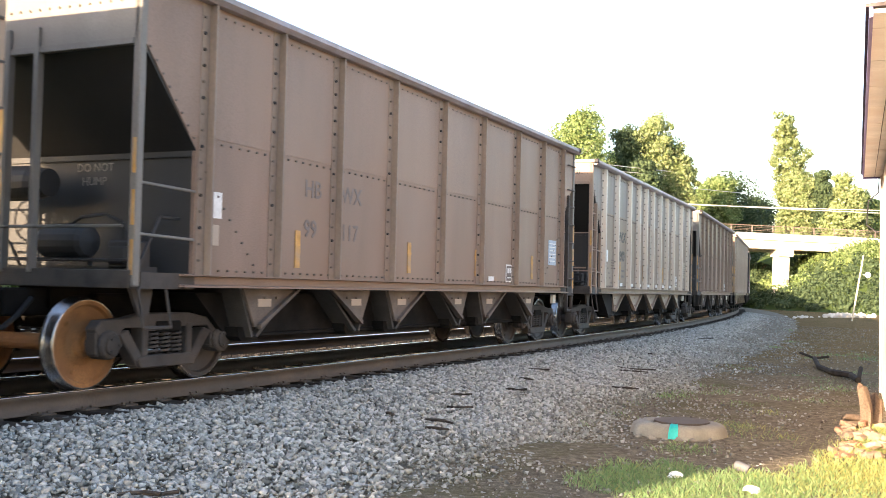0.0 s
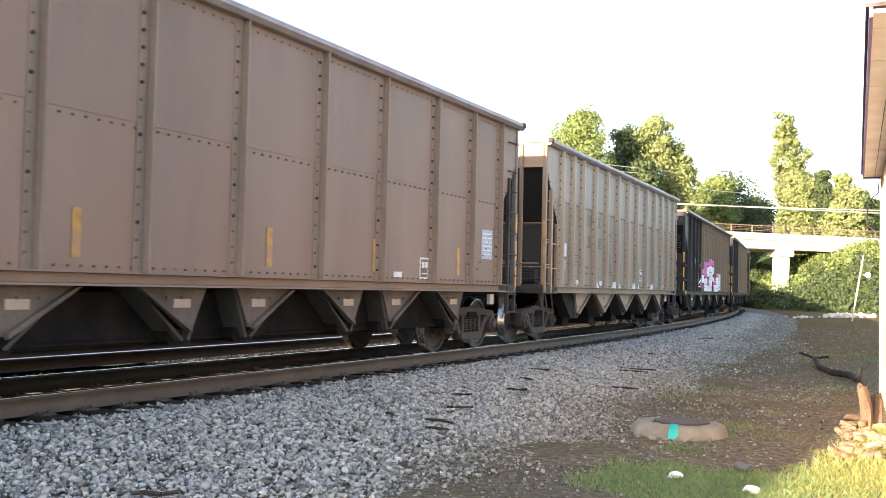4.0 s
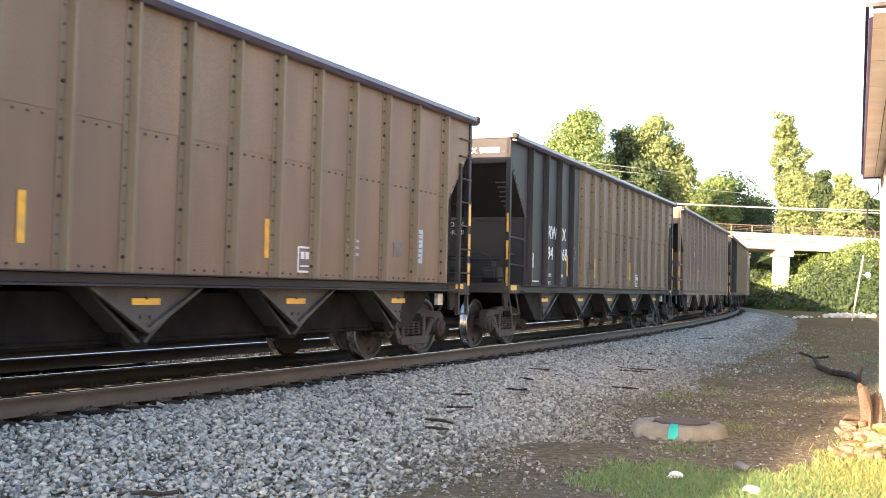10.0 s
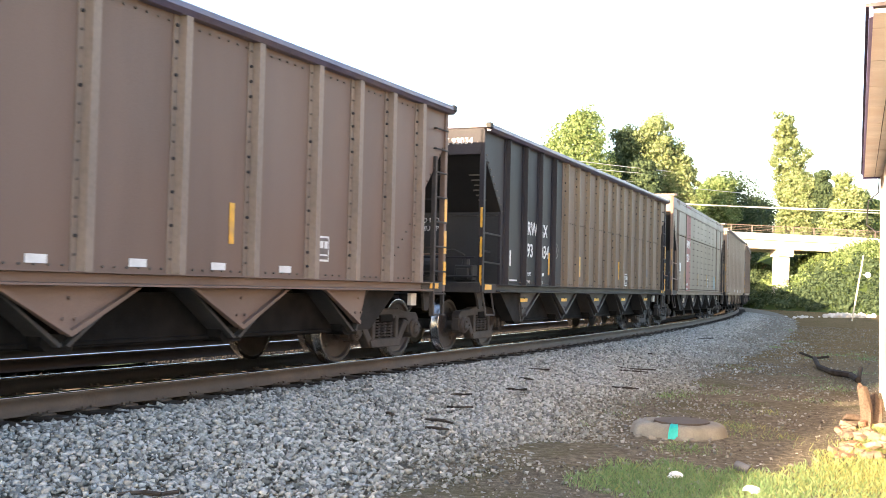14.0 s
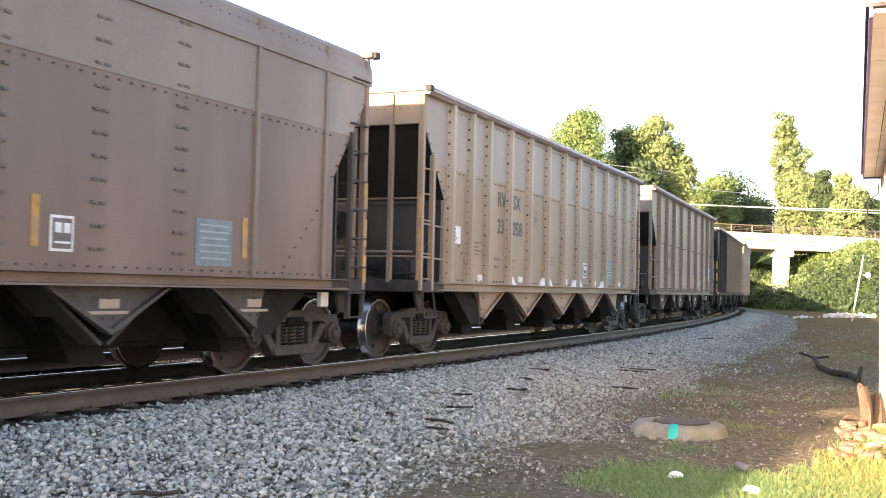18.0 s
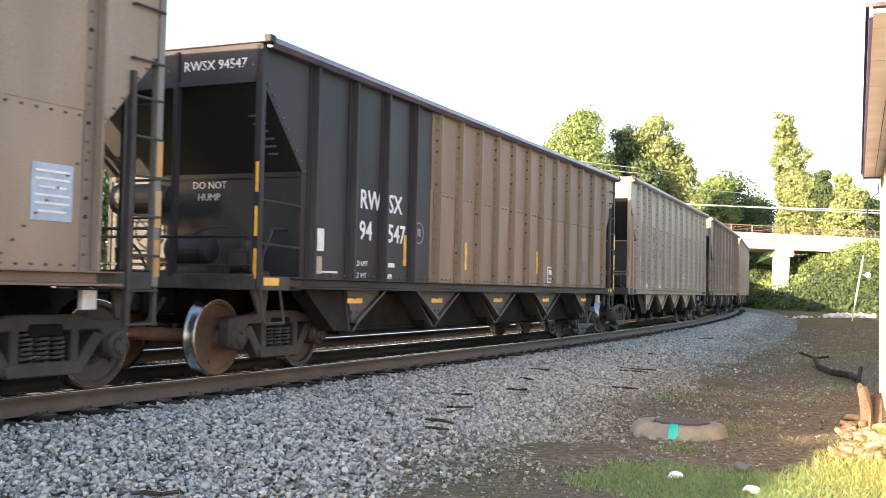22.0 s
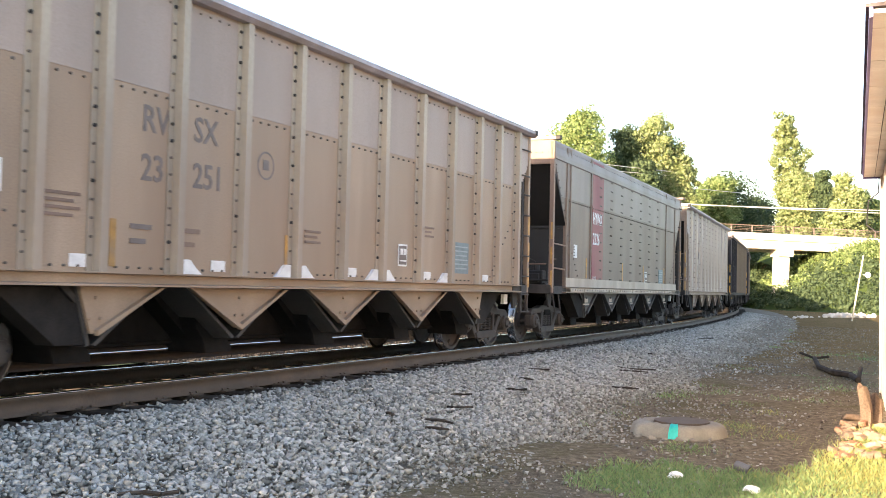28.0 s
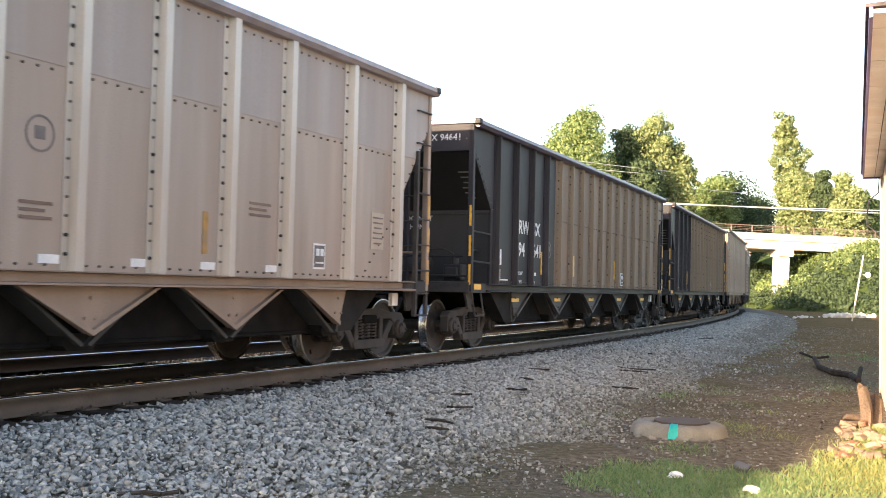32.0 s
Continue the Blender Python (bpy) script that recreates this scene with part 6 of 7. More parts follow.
def ring(car, k, back, z, r, material):
    bm = bmesh.new()
    n = 24
    a = [bm.verts.new((XS + 0.005, r * math.cos(i * 2 * math.pi / n), r * math.sin(i * 2 * math.pi / n))) for i in range(n)]
    b = [bm.verts.new((XS + 0.005, 0.86 * r * math.cos(i * 2 * math.pi / n), 0.86 * r * math.sin(i * 2 * math.pi / n))) for i in range(n)]
    for i in range(n):
        bm.faces.new((a[i], a[(i + 1) % n], b[(i + 1) % n], b[i]))
    box(bm, XS + 0.001, XS + 0.005, -0.35 * r, 0.35 * r, -0.3 * r, 0.4 * r)
    part("emblem", bm, M[material], car, "faint round stencilled emblem").matrix_basis = pose(0, -k["L"] / 2 + back, z)


def details(car, k, kind, index):
    mark, number = TRAIN[index][2].replace(" ", ""), TRAIN[index][3].replace(" ", "")
    if mark and kind in ("dark", "tan", "silver"):
        end_lettering(car, k, mark + " " + number, {"silver": 0.33, "dark": 0.42}.get(kind, -1.05), k["zt"] - 0.34, 0.16, -k["ext"] - 0.006, "white" if kind == "dark" else "ink")
    h = k["L"] / 2
    sp = SPOTS[kind]
    ink = "white" if kind in ("dark", "brown", "studded") else "grey_ink"
    if kind in ("dark", "brown", "plain"):
        up = 0.36
        end_lettering(car, k, "DO NOT", -0.14, 1.92 + up, 0.13, CUT + 0.014, "white" if kind == "dark" else "dim_print")
        end_lettering(car, k, "HUMP", -0.06, 1.77 + up, 0.13, CUT + 0.014, "white" if kind == "dark" else "dim_print")
    b, z = sp["placard"]
    plate(car, k, "placard", b, z, 0.26, 0.28, "white", label="white data placard")
    for i in range(4):
        plate(car, k, "placard_bar", b - 0.105, z + 0.09 - 0.06 * i, 0.05, 0.03, "ink", x=XS + 0.010)
    if index % 3 == 1 or kind == "plain":
        plate(car, k, "placard", b + 0.02, z - 0.32, 0.14, 0.22, "skirt", label="small worn paper placard")
    for f in sp["strips"] if index != 5 else sp["strips"][:1] + sp["strips"][3:]:
        plate(car, k, "reflector", f, sp["strip_z"], 0.11 if kind == "plain" else 0.085, 0.45, "yellow" if kind in ("dark", "brown") or index == 12 else "worn_yellow", label="vertical yellow reflective strip")
    for f in sp["plates"]:
        plate(car, k, "sill_plate", f, 1.27, 0.24, 0.08 if kind != "tan" else 0.12, "white", label="small white plate above the sill")
    glow = "yellow" if kind in ("dark", "brown") else "worn_yellow"
    for z in (2.30, 1.80, 1.32):
        bm = bmesh.new()
        box(bm, XS - 0.022, XS + 0.016, -h - k["ext"] - 0.008, -h - k["ext"] - 0.002, z - 0.17, z + 0.17)
        part("reflector", bm, M[glow], car, "yellow reflective strip on the corner post")
        bm = bmesh.new()
        box(bm, XS + 0.032, XS + 0.038, h - 0.145, h - 0.065, z - 0.18, z + 0.18)
        part("reflector", bm, M[glow], car, "yellow reflective strip on the corner post")
    if kind in ("dark", "brown"):
        plate(car, k, "sill_reflector", k["L"] - 0.45, 1.12, 0.28, 0.08, "yellow", x=XS + 0.032)
    b, z = sp["notice"]
    plate(car, k, "notice", b, z, 0.27, 0.32, "white", label="white framed notice")
    plate(car, k, "notice_face", b, z, 0.22, 0.27, "grey_ink", x=XS + 0.009)
    for dy, dz in ((-0.05, 0.05), (0.05, 0.05), (0.0, -0.08)):
        plate(car, k, "notice_bar", b + dy, z + dz, 0.07 if dz > 0 else 0.18, 0.09 if dz > 0 else 0.02, "white", x=XS + 0.015)
    if sp["decal"]:
        b, z = sp["decal"]
        shade = {"tan": "teal", "plain": "blue_tag", "silver": "skirt", "dark": "blue_tag", "studded": "teal"}[kind]
        plate(car, k, "decal", b, z, 0.60 if kind in ("tan", "studded") else 0.46 if kind == "plain" else 0.34, 0.50, shade, label="information decal with lines of small print")
        for i in range(6):
            plate(car, k, "decal_bar", b, z + 0.18 - 0.07 * i, (0.50 if kind in ("tan", "studded") else 0.38 if kind == "plain" else 0.26) - 0.07 * (i % 3 == 2), 0.020, "decal_line" if kind in ("tan", "studded") else "white" if kind == "plain" else "grey_ink", x=XS + 0.010)
    if sp["emblem"]:
        ring(car, k, *sp["emblem"], 0.165, "dim_print" if kind == "dark" else ink)
    # stencils
    if kind in ("dark", "studded"):
        b = 2.2 if kind == "dark" else 3.02
        z = 1.36 if kind == "dark" else 1.36
        lettering(car, k, "LD LMT", b, z, 0.10, "white", x=XS + 0.014)
        lettering(car, k, "LT WT", b, z - 0.16, 0.10, "white", x=XS + 0.014)
        bars(car, k, b + 0.80 if kind == "dark" else b + 0.48, z + 0.035, 0.34, 2, "white", 0.06, 0.16)
    if kind == "brown":
        for b0, b1 in ((2.93, 3.74), (3.93, 4.96)):
            bm = bmesh.new()
            box(bm, XS, XS + 0.0025, -h + b0, -h + b1, 1.18, 2.74)
            part("paint_patch", bm, M["patch"], car, "darker repainted patch behind the marks")
        for dz in (0.0, -0.16):
            bars(car, k, 3.15, 1.50 + dz, 0.34, 1, "white", 0.06)
            bars(car, k, 4.0, 1.50 + dz, 0.36, 1, "white", 0.06)
    if kind in ("tan", "silver"):
        bars(car, k, 1.95, 1.86, 0.46, 4, "brown", 0.03)
        bars(car, k, 3.06, 1.62, 0.30, 2, "grey_ink", 0.05, 0.14)
        bars(car, k, 3.76, 1.62, 0.34, 2, "brown", 0.05, 0.14)
        bars(car, k, 6.1, 1.75, 0.36, 3, "brown", 0.03)
        bars(car, k, 9.3, 2.0, 0.40, 3, "brown", 0.03)
    if kind == "dark":
        bars(car, k, 1.15, 1.26, 0.6, 1, "white", 0.025)
        for x, f, wide in [(1.22, 0.34 + 0.085 * i, 0.22 - 0.04 * (i % 3)) for i in range(6)]:     # print on the sloping sheet
            bm = bmesh.new()
            box(bm, -wide / 2, wide / 2, -0.006, 0.0, -0.013, 0.013)
            part("text_bar", bm, M["dim_print"], car).matrix_basis = pose(x, -h - k["ext"] + 0.04 + 0.88 * f, 3.385 - 0.95 * f, 42)
        plate(car, k, "stencil_box", 11.35, 1.60, 0.36, 0.34, "grey_ink")
        plate(car, k, "stencil_box", 12.60, 1.62, 0.26, 0.22, "grey_ink")
        for i in range(3):
            plate(car, k, "text_bar", 11.35, 1.69 - 0.09 * i, 0.28, 0.035, "skirt", x=XS + 0.010)
        plate(car, k, "sill_reflector", 0.22, 1.12, 0.30, 0.09, "yellow", x=XS + 0.032)
    # white stands in for sunlight on a part above the rear truck
    bm = bmesh.new()
    box(bm, 1.30, 1.36, -0.085, 0.085, 0.82, 1.0)
    e = part("tag_plate", bm, M["white"], car, "small plate by the truck, white for the sunlight on it")
    e.matrix_basis = pose(0, h - 0.78, 0)
    if index in (4, 11, 16):        # white gussets at the foot of some posts
        for q in (3.95, 5.60, 6.12, 7.74, 8.26, 9.99):
            sg = 1 if q in (5.60, 7.74, 9.99) else -1
            bm = bmesh.new()
            prism(bm, [(-0.15, 0), (0.15, 0), (0.15 if sg > 0 else 0.05, 0.07 if sg < 0 else 0.15), (0.04 * sg, 0.15), (-0.15 if sg < 0 else -0.05, 0.07 if sg > 0 else 0.15)], "x", XS + 0.002, XS + 0.05)
            part("gusset", bm, M["white"], car, "white painted gusset plate").matrix_basis = pose(0, -h + q, SILL1 + 0.015)
    if index == 4:
        chalk(car, k, 4.90, 4)
    if index == 7:
        chalk(car, k, 5.05, 9, 0.5)
    if index == 5:
        graffiti(car, k)
    if index == 14:
        for q in (10.72 - 9.2, 4.42, 7.66, 12.3):
            plate(car, k, "worn_patch", q, 1.36, 0.30, 0.20, "worn_yellow", label="worn orange-yellow patch")
        bm = bmesh.new()
        prism(bm, [(h - 1.55, 3.0), (h - 1.0, 3.35), (h - 0.06, 3.62), (h - 0.06, 3.96), (h - 1.55, 3.96)], "x", XS + 0.002, XS + 0.006)
        part("red_panel", bm, M["red"], car, "faded red painted end panel")
        bars(car, k, 12.12, 3.86, 0.34, 3, "white", 0.03)
    if kind == "studded":       # a line of small print on each hopper
        for q in k["hops"]:
            bm = bmesh.new()
            box(bm, 1.457, 1.463, -0.26, 0.26, 0.775, 0.805)
            part("text_bar", bm, M["skirt"], car).matrix_basis = pose(0, q - h, 0)
    if index == 17:
        y = -h + CUT + 0.1
        n = 0
        while y < h - CUT - 1.2:    # slotted strips bolted under the skirt
            ln = (1.05, 1.25, 0.85)[n % 3]
            bm = bmesh.new()
            box(bm, XS + 0.10, XS + 0.116, y, y + ln, SILL0 + 0.03, SILL0 + 0.10)
            part("sill_strip", bm, M["skirt"], car, "cream slotted strip under the sill")
            bm = bmesh.new()
            for j in range(5):
                prism(bm, [(y + ln * (j + 0.7) / 5.4 + 0.017 * math.cos(a * 1.0472), SILL0 + 0.066 + 0.017 * math.sin(a * 1.0472)) for a in range(6)], "x", XS + 0.116, XS + 0.120)
            tagged(part("bolt_heads", bm, M["black_bolt"], car), kind="stuff")
            y += ln + 0.07
            n += 1
        bars(car, k, 6.0, 1.28, 0.55, 2, "brown", 0.03)
        bm = bmesh.new()
        box(bm, XS, XS + 0.035, -h + CUT, h - CUT, 1.14, 1.36)
        part("skirt", bm, M["skirt"], car, "cream painted lower skirt")


# ---- surroundings ----
def leaf_cloud(rng, blobs, per, size, flat=0.5):
    """Quads in clumps. blobs: rows of x, y, z, radius."""
    blobs = np.array(blobs)
    n = len(blobs) * per
    b = np.repeat(blobs, per, 0)
    d = rng.normal(size=(n, 3))
    d /= np.linalg.norm(d, axis=1)[:, None]
    r = (0.35 + 0.65 * rng.random(n) ** 0.5)
    c = b[:, :3] + d * (b[:, 3] * r)[:, None] * np.array([1, 1, 0.8])
    face = d + rng.normal(size=(n, 3)) * flat
    a1 = np.cross(face, rng.normal(size=(n, 3)))
    a1 /= np.linalg.norm(a1, axis=1)[:, None]
    a2 = np.cross(face, a1)
    a2 /= np.linalg.norm(a2, axis=1)[:, None]
    s = size * (0.5 + rng.random(n))[:, None]
    v = np.stack([c - a1 * s, c + a2 * s * 0.6, c + a1 * s, c - a2 * s * 0.6], 1).reshape(-1, 3)
    f = np.arange(n * 4).reshape(n, 4)
    return v, f


def tree(x, y, height, radius, seed, label, light=False, base=0.35, leaf=0.30, clumps=70, per=90, z0=GROUND_Z, taper=0.0, lean=0.0):
    rng = np.random.default_rng(seed)
    root = new("tree")
    root.matrix_basis = pose(x, y, z0)
    bm = bmesh.new()
    th = height * 0.75
    bmesh.ops.create_cone(bm, cap_ends=True, segments=10, radius1=radius * 0.09 + 0.12, radius2=0.07, depth=th, matrix=Matrix.Translation((0, 0, th / 2)))
    limbs = []
    for i in range(12):
        z = height * (base * 0.8 + (0.72 - base * 0.8) * i / 11)
        an = i * 2.4
        rr = radius * (0.5 + 0.3 * rng.random())
        tip = Vector((rr * math.cos(an), rr * math.sin(an), z + rr * 0.7))
        d = tip - Vector((0, 0, z))
        m = Matrix.Translation(Vector((0, 0, z)) + d / 2) @ d.to_track_quat("Z", "Y").to_matrix().to_4x4()
        bmesh.ops.create_cone(bm, cap_ends=True, segments=6, radius1=0.11, radius2=0.03, depth=d.length, matrix=m)
    part("trunk", bm, M["bark"], root)
    # the crown: a dark filled core and many overlapping clumps on an egg-shaped shell
    zc, rz = height * (1 + base) / 2, height * (1 - base) / 2
    core, shell = [], []
    sway = [0.18 * radius * noise.noise((seed * 1.7, i * 0.45, 0.5)) * 2 for i in range(12)]
    for i in range(12):
        f = (i + 0.5) / 12
        wide = radius * (1 - abs(2 * f - 1) ** 2.6) ** 0.45 * (1 - taper * f)
        core.append((0.25 * wide * math.cos(i * 2.4) + sway[i] + lean * f * height, 0.25 * wide * math.sin(i * 2.4), zc + rz * (2 * f - 1) * 0.85, max(0.3 * radius, 0.72 * wide)))
    for i in range(clumps):
        f = (i + 0.5) / clumps
        up, an = 1 - 2 * f, i * 2.39996 + 0.6 * rng.random()
        out = (0.55 + 0.45 * rng.random() ** 0.6) * (1 - abs(up) ** 2.6) ** 0.45 * (1 - taper * (0.5 + 0.5 * up))
        out *= 0.84 + 0.62 * noise.noise((2.0 * math.cos(an) + seed, 2.0 * math.sin(an), 2.4 * up))
        rr = radius * (0.18 + 0.22 * rng.random())
        shell.append((out * (radius - 0.5 * rr) * math.cos(an) + sway[min(11, int((0.5 + 0.5 * up) * 12))] + lean * (0.5 + 0.5 * up) * height, out * (radius - 0.5 * rr) * math.sin(an), zc + up * (rz - 0.6 * rr) * (0.80 + 0.22 * rng.random()), rr))
    v1, f1 = leaf_cloud(rng, core, int(per * (1.3 if light is True else 3.4)), leaf * 1.1)
    v2, f2 = leaf_cloud(rng, shell, per, leaf * 0.85)
    v, f = np.concatenate([v1, v2]), np.concatenate([f1, f2 + len(v1)])
    share("crown", soup("crown", v, f, M[("leaf", "leaf_light", "leaf_mid", "leaf_deep_shaded")[int(light)]]), root)
    tagged(root, label, "tree")
    return root


def at_px(ax, d):
    """The place d metres ahead at a sideways slope ax."""
    return ax * d, d


def build_trees():
    rows = (
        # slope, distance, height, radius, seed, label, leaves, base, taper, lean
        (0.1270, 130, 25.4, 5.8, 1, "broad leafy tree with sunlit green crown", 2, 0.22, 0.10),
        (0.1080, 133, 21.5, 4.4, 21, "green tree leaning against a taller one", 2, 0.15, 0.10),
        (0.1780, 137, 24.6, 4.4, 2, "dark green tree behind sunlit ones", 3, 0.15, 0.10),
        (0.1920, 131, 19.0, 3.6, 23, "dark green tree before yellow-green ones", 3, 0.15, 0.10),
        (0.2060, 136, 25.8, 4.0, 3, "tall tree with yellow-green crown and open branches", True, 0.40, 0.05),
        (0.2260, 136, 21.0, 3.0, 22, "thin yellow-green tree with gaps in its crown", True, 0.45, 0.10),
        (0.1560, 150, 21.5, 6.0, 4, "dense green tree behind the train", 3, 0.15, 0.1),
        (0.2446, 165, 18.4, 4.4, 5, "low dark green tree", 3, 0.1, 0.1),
        # shade and sunlit side of this dome are put into dark and bright leaves
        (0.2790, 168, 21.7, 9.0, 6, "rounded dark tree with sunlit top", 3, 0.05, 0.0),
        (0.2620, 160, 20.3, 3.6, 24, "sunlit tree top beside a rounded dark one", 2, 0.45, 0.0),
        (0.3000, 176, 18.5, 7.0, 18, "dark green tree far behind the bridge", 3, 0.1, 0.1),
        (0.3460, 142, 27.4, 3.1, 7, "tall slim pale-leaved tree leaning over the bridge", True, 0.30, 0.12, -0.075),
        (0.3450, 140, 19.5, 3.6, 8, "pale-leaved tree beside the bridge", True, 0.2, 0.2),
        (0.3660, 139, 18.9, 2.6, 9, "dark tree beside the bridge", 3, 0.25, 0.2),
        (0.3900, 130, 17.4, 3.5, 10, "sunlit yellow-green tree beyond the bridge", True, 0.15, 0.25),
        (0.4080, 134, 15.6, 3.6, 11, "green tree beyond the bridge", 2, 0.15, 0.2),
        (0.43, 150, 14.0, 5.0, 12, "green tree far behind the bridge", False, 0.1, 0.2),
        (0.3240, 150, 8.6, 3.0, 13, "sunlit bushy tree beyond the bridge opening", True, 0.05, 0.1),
        # the bridge's shade is painted into these leaves by the deep green
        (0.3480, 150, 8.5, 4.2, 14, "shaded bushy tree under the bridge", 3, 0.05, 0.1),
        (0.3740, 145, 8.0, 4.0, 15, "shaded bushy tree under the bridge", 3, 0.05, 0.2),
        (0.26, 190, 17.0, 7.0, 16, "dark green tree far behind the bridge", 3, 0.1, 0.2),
        # one bush painted as shaded, the next as lit
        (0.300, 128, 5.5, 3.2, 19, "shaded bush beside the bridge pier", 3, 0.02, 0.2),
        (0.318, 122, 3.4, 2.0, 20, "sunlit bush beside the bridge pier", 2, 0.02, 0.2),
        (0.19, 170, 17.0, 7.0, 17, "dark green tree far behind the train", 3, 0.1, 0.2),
    )
    for ax, d, hgt, r, seed, label, light, base, taper, *rest in rows:
        x, y = at_px(ax, d)
        lean = rest[0] if rest else 0.0
        tree(x, y, hgt, r, seed, label, light, base, taper=taper, leaf=0.19, clumps=64, per=240, lean=lean)
    for i, (s, u) in enumerate(((-12, -27), (-3, -31), (6, -28), (15, -32), (23, -28), (30, -33), (37, -29), (44, -33), (51, -29), (60, -33), (69, -30))):
        p = place(s, u)
        tree(p.x, p.y, 10.5 + 1.5 * math.sin(i * 2.1), 5.6, 40 + i, "green tree in the scrub beyond the tracks", 2 if i % 2 == 0 else False, 0.02, leaf=0.2, clumps=40, per=90)


def build_bridge():
    br = new("road_bridge")
    # the deck runs square across the view, a little away to the far end
    def seg(name, material, x0, x1, y0, y1, z0, z1, label="", bev=0.03):
        bm = bmesh.new()
        box(bm, x0, x1, y0, y1, z0, z1, bev)
        return part(name, bm, M[material], br, label)
    br.matrix_basis = pose(39.2, 119.0, 0, 0, 0, 4.0) @ pose(0, 0, 0, 0, 1.2, 0)
    seg("deck", "concrete", -62, 24, -0.2, 8.6, 7.35, 7.75)
    seg("parapet_curb", "concrete", -62, 24, -0.3, 0.1, 7.70, 8.15)
    for y in (0.3, 2.4, 4.5, 6.6, 8.2):
        seg("girder", "concrete", -62, 9, y - 0.25, y + 0.25, 6.35, 7.36)
    for i in range(34):
        x = -60 + i * 2.44
        seg("railing_post", "railing", x - 0.06, x + 0.06, -0.19, -0.07, 8.14, 9.0, bev=0.01)
    for z, half in ((8.40, 0.02), (8.58, 0.012), (8.76, 0.012), (8.98, 0.04)):
        seg("railing_bar", "railing", -62, 22, -0.16, -0.10, z - half, z + half, bev=0.0)
    pier = seg("pier_cap", "concrete", -0.75, 1.0, -0.4, 2.2, 5.55, 6.36)
    seg("pier_column", "concrete", -0.75, 0.72, 0.0, 1.4, -0.8, 5.56)
    seg("abutment", "concrete", 9.0, 12.0, -0.6, 9.0, -0.8, 7.4)
    seg("pier_column", "concrete", -18.75, -17.3, 0.0, 1.4, -0.8, 5.56)
    seg("pier_cap", "concrete", -18.75, -17.0, -0.4, 8.8, 5.55, 6.36)
    tagged(br, "pale sunlit concrete road bridge with a railing", "bridge")
    return br


def build_embankment():
    rng = np.random.default_rng(77)
    n = 44
    verts, faces = [], []
    for j in range(n):
        for i in range(n):
            fx, fy = i / (n - 1), j / (n - 1)
            x, y = 36 + 46 * fx, 84 + 52 * fy
            hgt = 7.4 * min(1, max(0, (x - 40 + 0.20 * (y - 100)) / 9.5)) * min(1, max(0, (y - 88) / 22.0))
            verts.append((x, y, GROUND_Z - 0.05 + hgt * (0.92 + 0.12 * noise.noise((x * 0.2, y * 0.2, 0)))))
    for j in range(n - 1):
        for i in range(n - 1):
            faces.append((j * n + i, j * n + i + 1, (j + 1) * n + i + 1, (j + 1) * n + i))
    v = np.array(verts)
    me = soup("embankment", v, np.array(faces), M["leaf_ground"])
    tagged(new("embankment", me), "green overgrown embankment beside the bridge", "embankment", kind="structure")
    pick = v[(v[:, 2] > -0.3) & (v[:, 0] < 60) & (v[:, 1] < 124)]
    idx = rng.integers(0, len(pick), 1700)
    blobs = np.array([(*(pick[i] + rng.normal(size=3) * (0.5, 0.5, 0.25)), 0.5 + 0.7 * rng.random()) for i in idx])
    # painted shadow line: shade-dark leaves below it, sun-bright leaves above
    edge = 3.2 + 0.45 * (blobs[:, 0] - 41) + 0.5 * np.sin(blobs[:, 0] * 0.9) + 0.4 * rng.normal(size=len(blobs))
    for sel, m, words in ((blobs[:, 2] < edge, "leaf_deep_shaded", "dense undergrowth at the embankment foot, coloured deep green for shade"), (blobs[:, 2] >= edge, "leaf_mid", "growth on the upper embankment, coloured bright green for sunlight")):
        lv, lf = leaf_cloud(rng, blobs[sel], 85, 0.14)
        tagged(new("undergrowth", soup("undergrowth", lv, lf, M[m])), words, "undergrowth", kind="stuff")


M["leaf_ground"] = mat("overgrown_soil", (0.05, 0.075, 0.02), 0.95, 0, 0.3, 0.6, (1, 1, 1), 6, 0.5)
WALL_END = (7.74, 18.2)
WALL_DIR = Vector((0.373, 0.928, 0)).normalized()


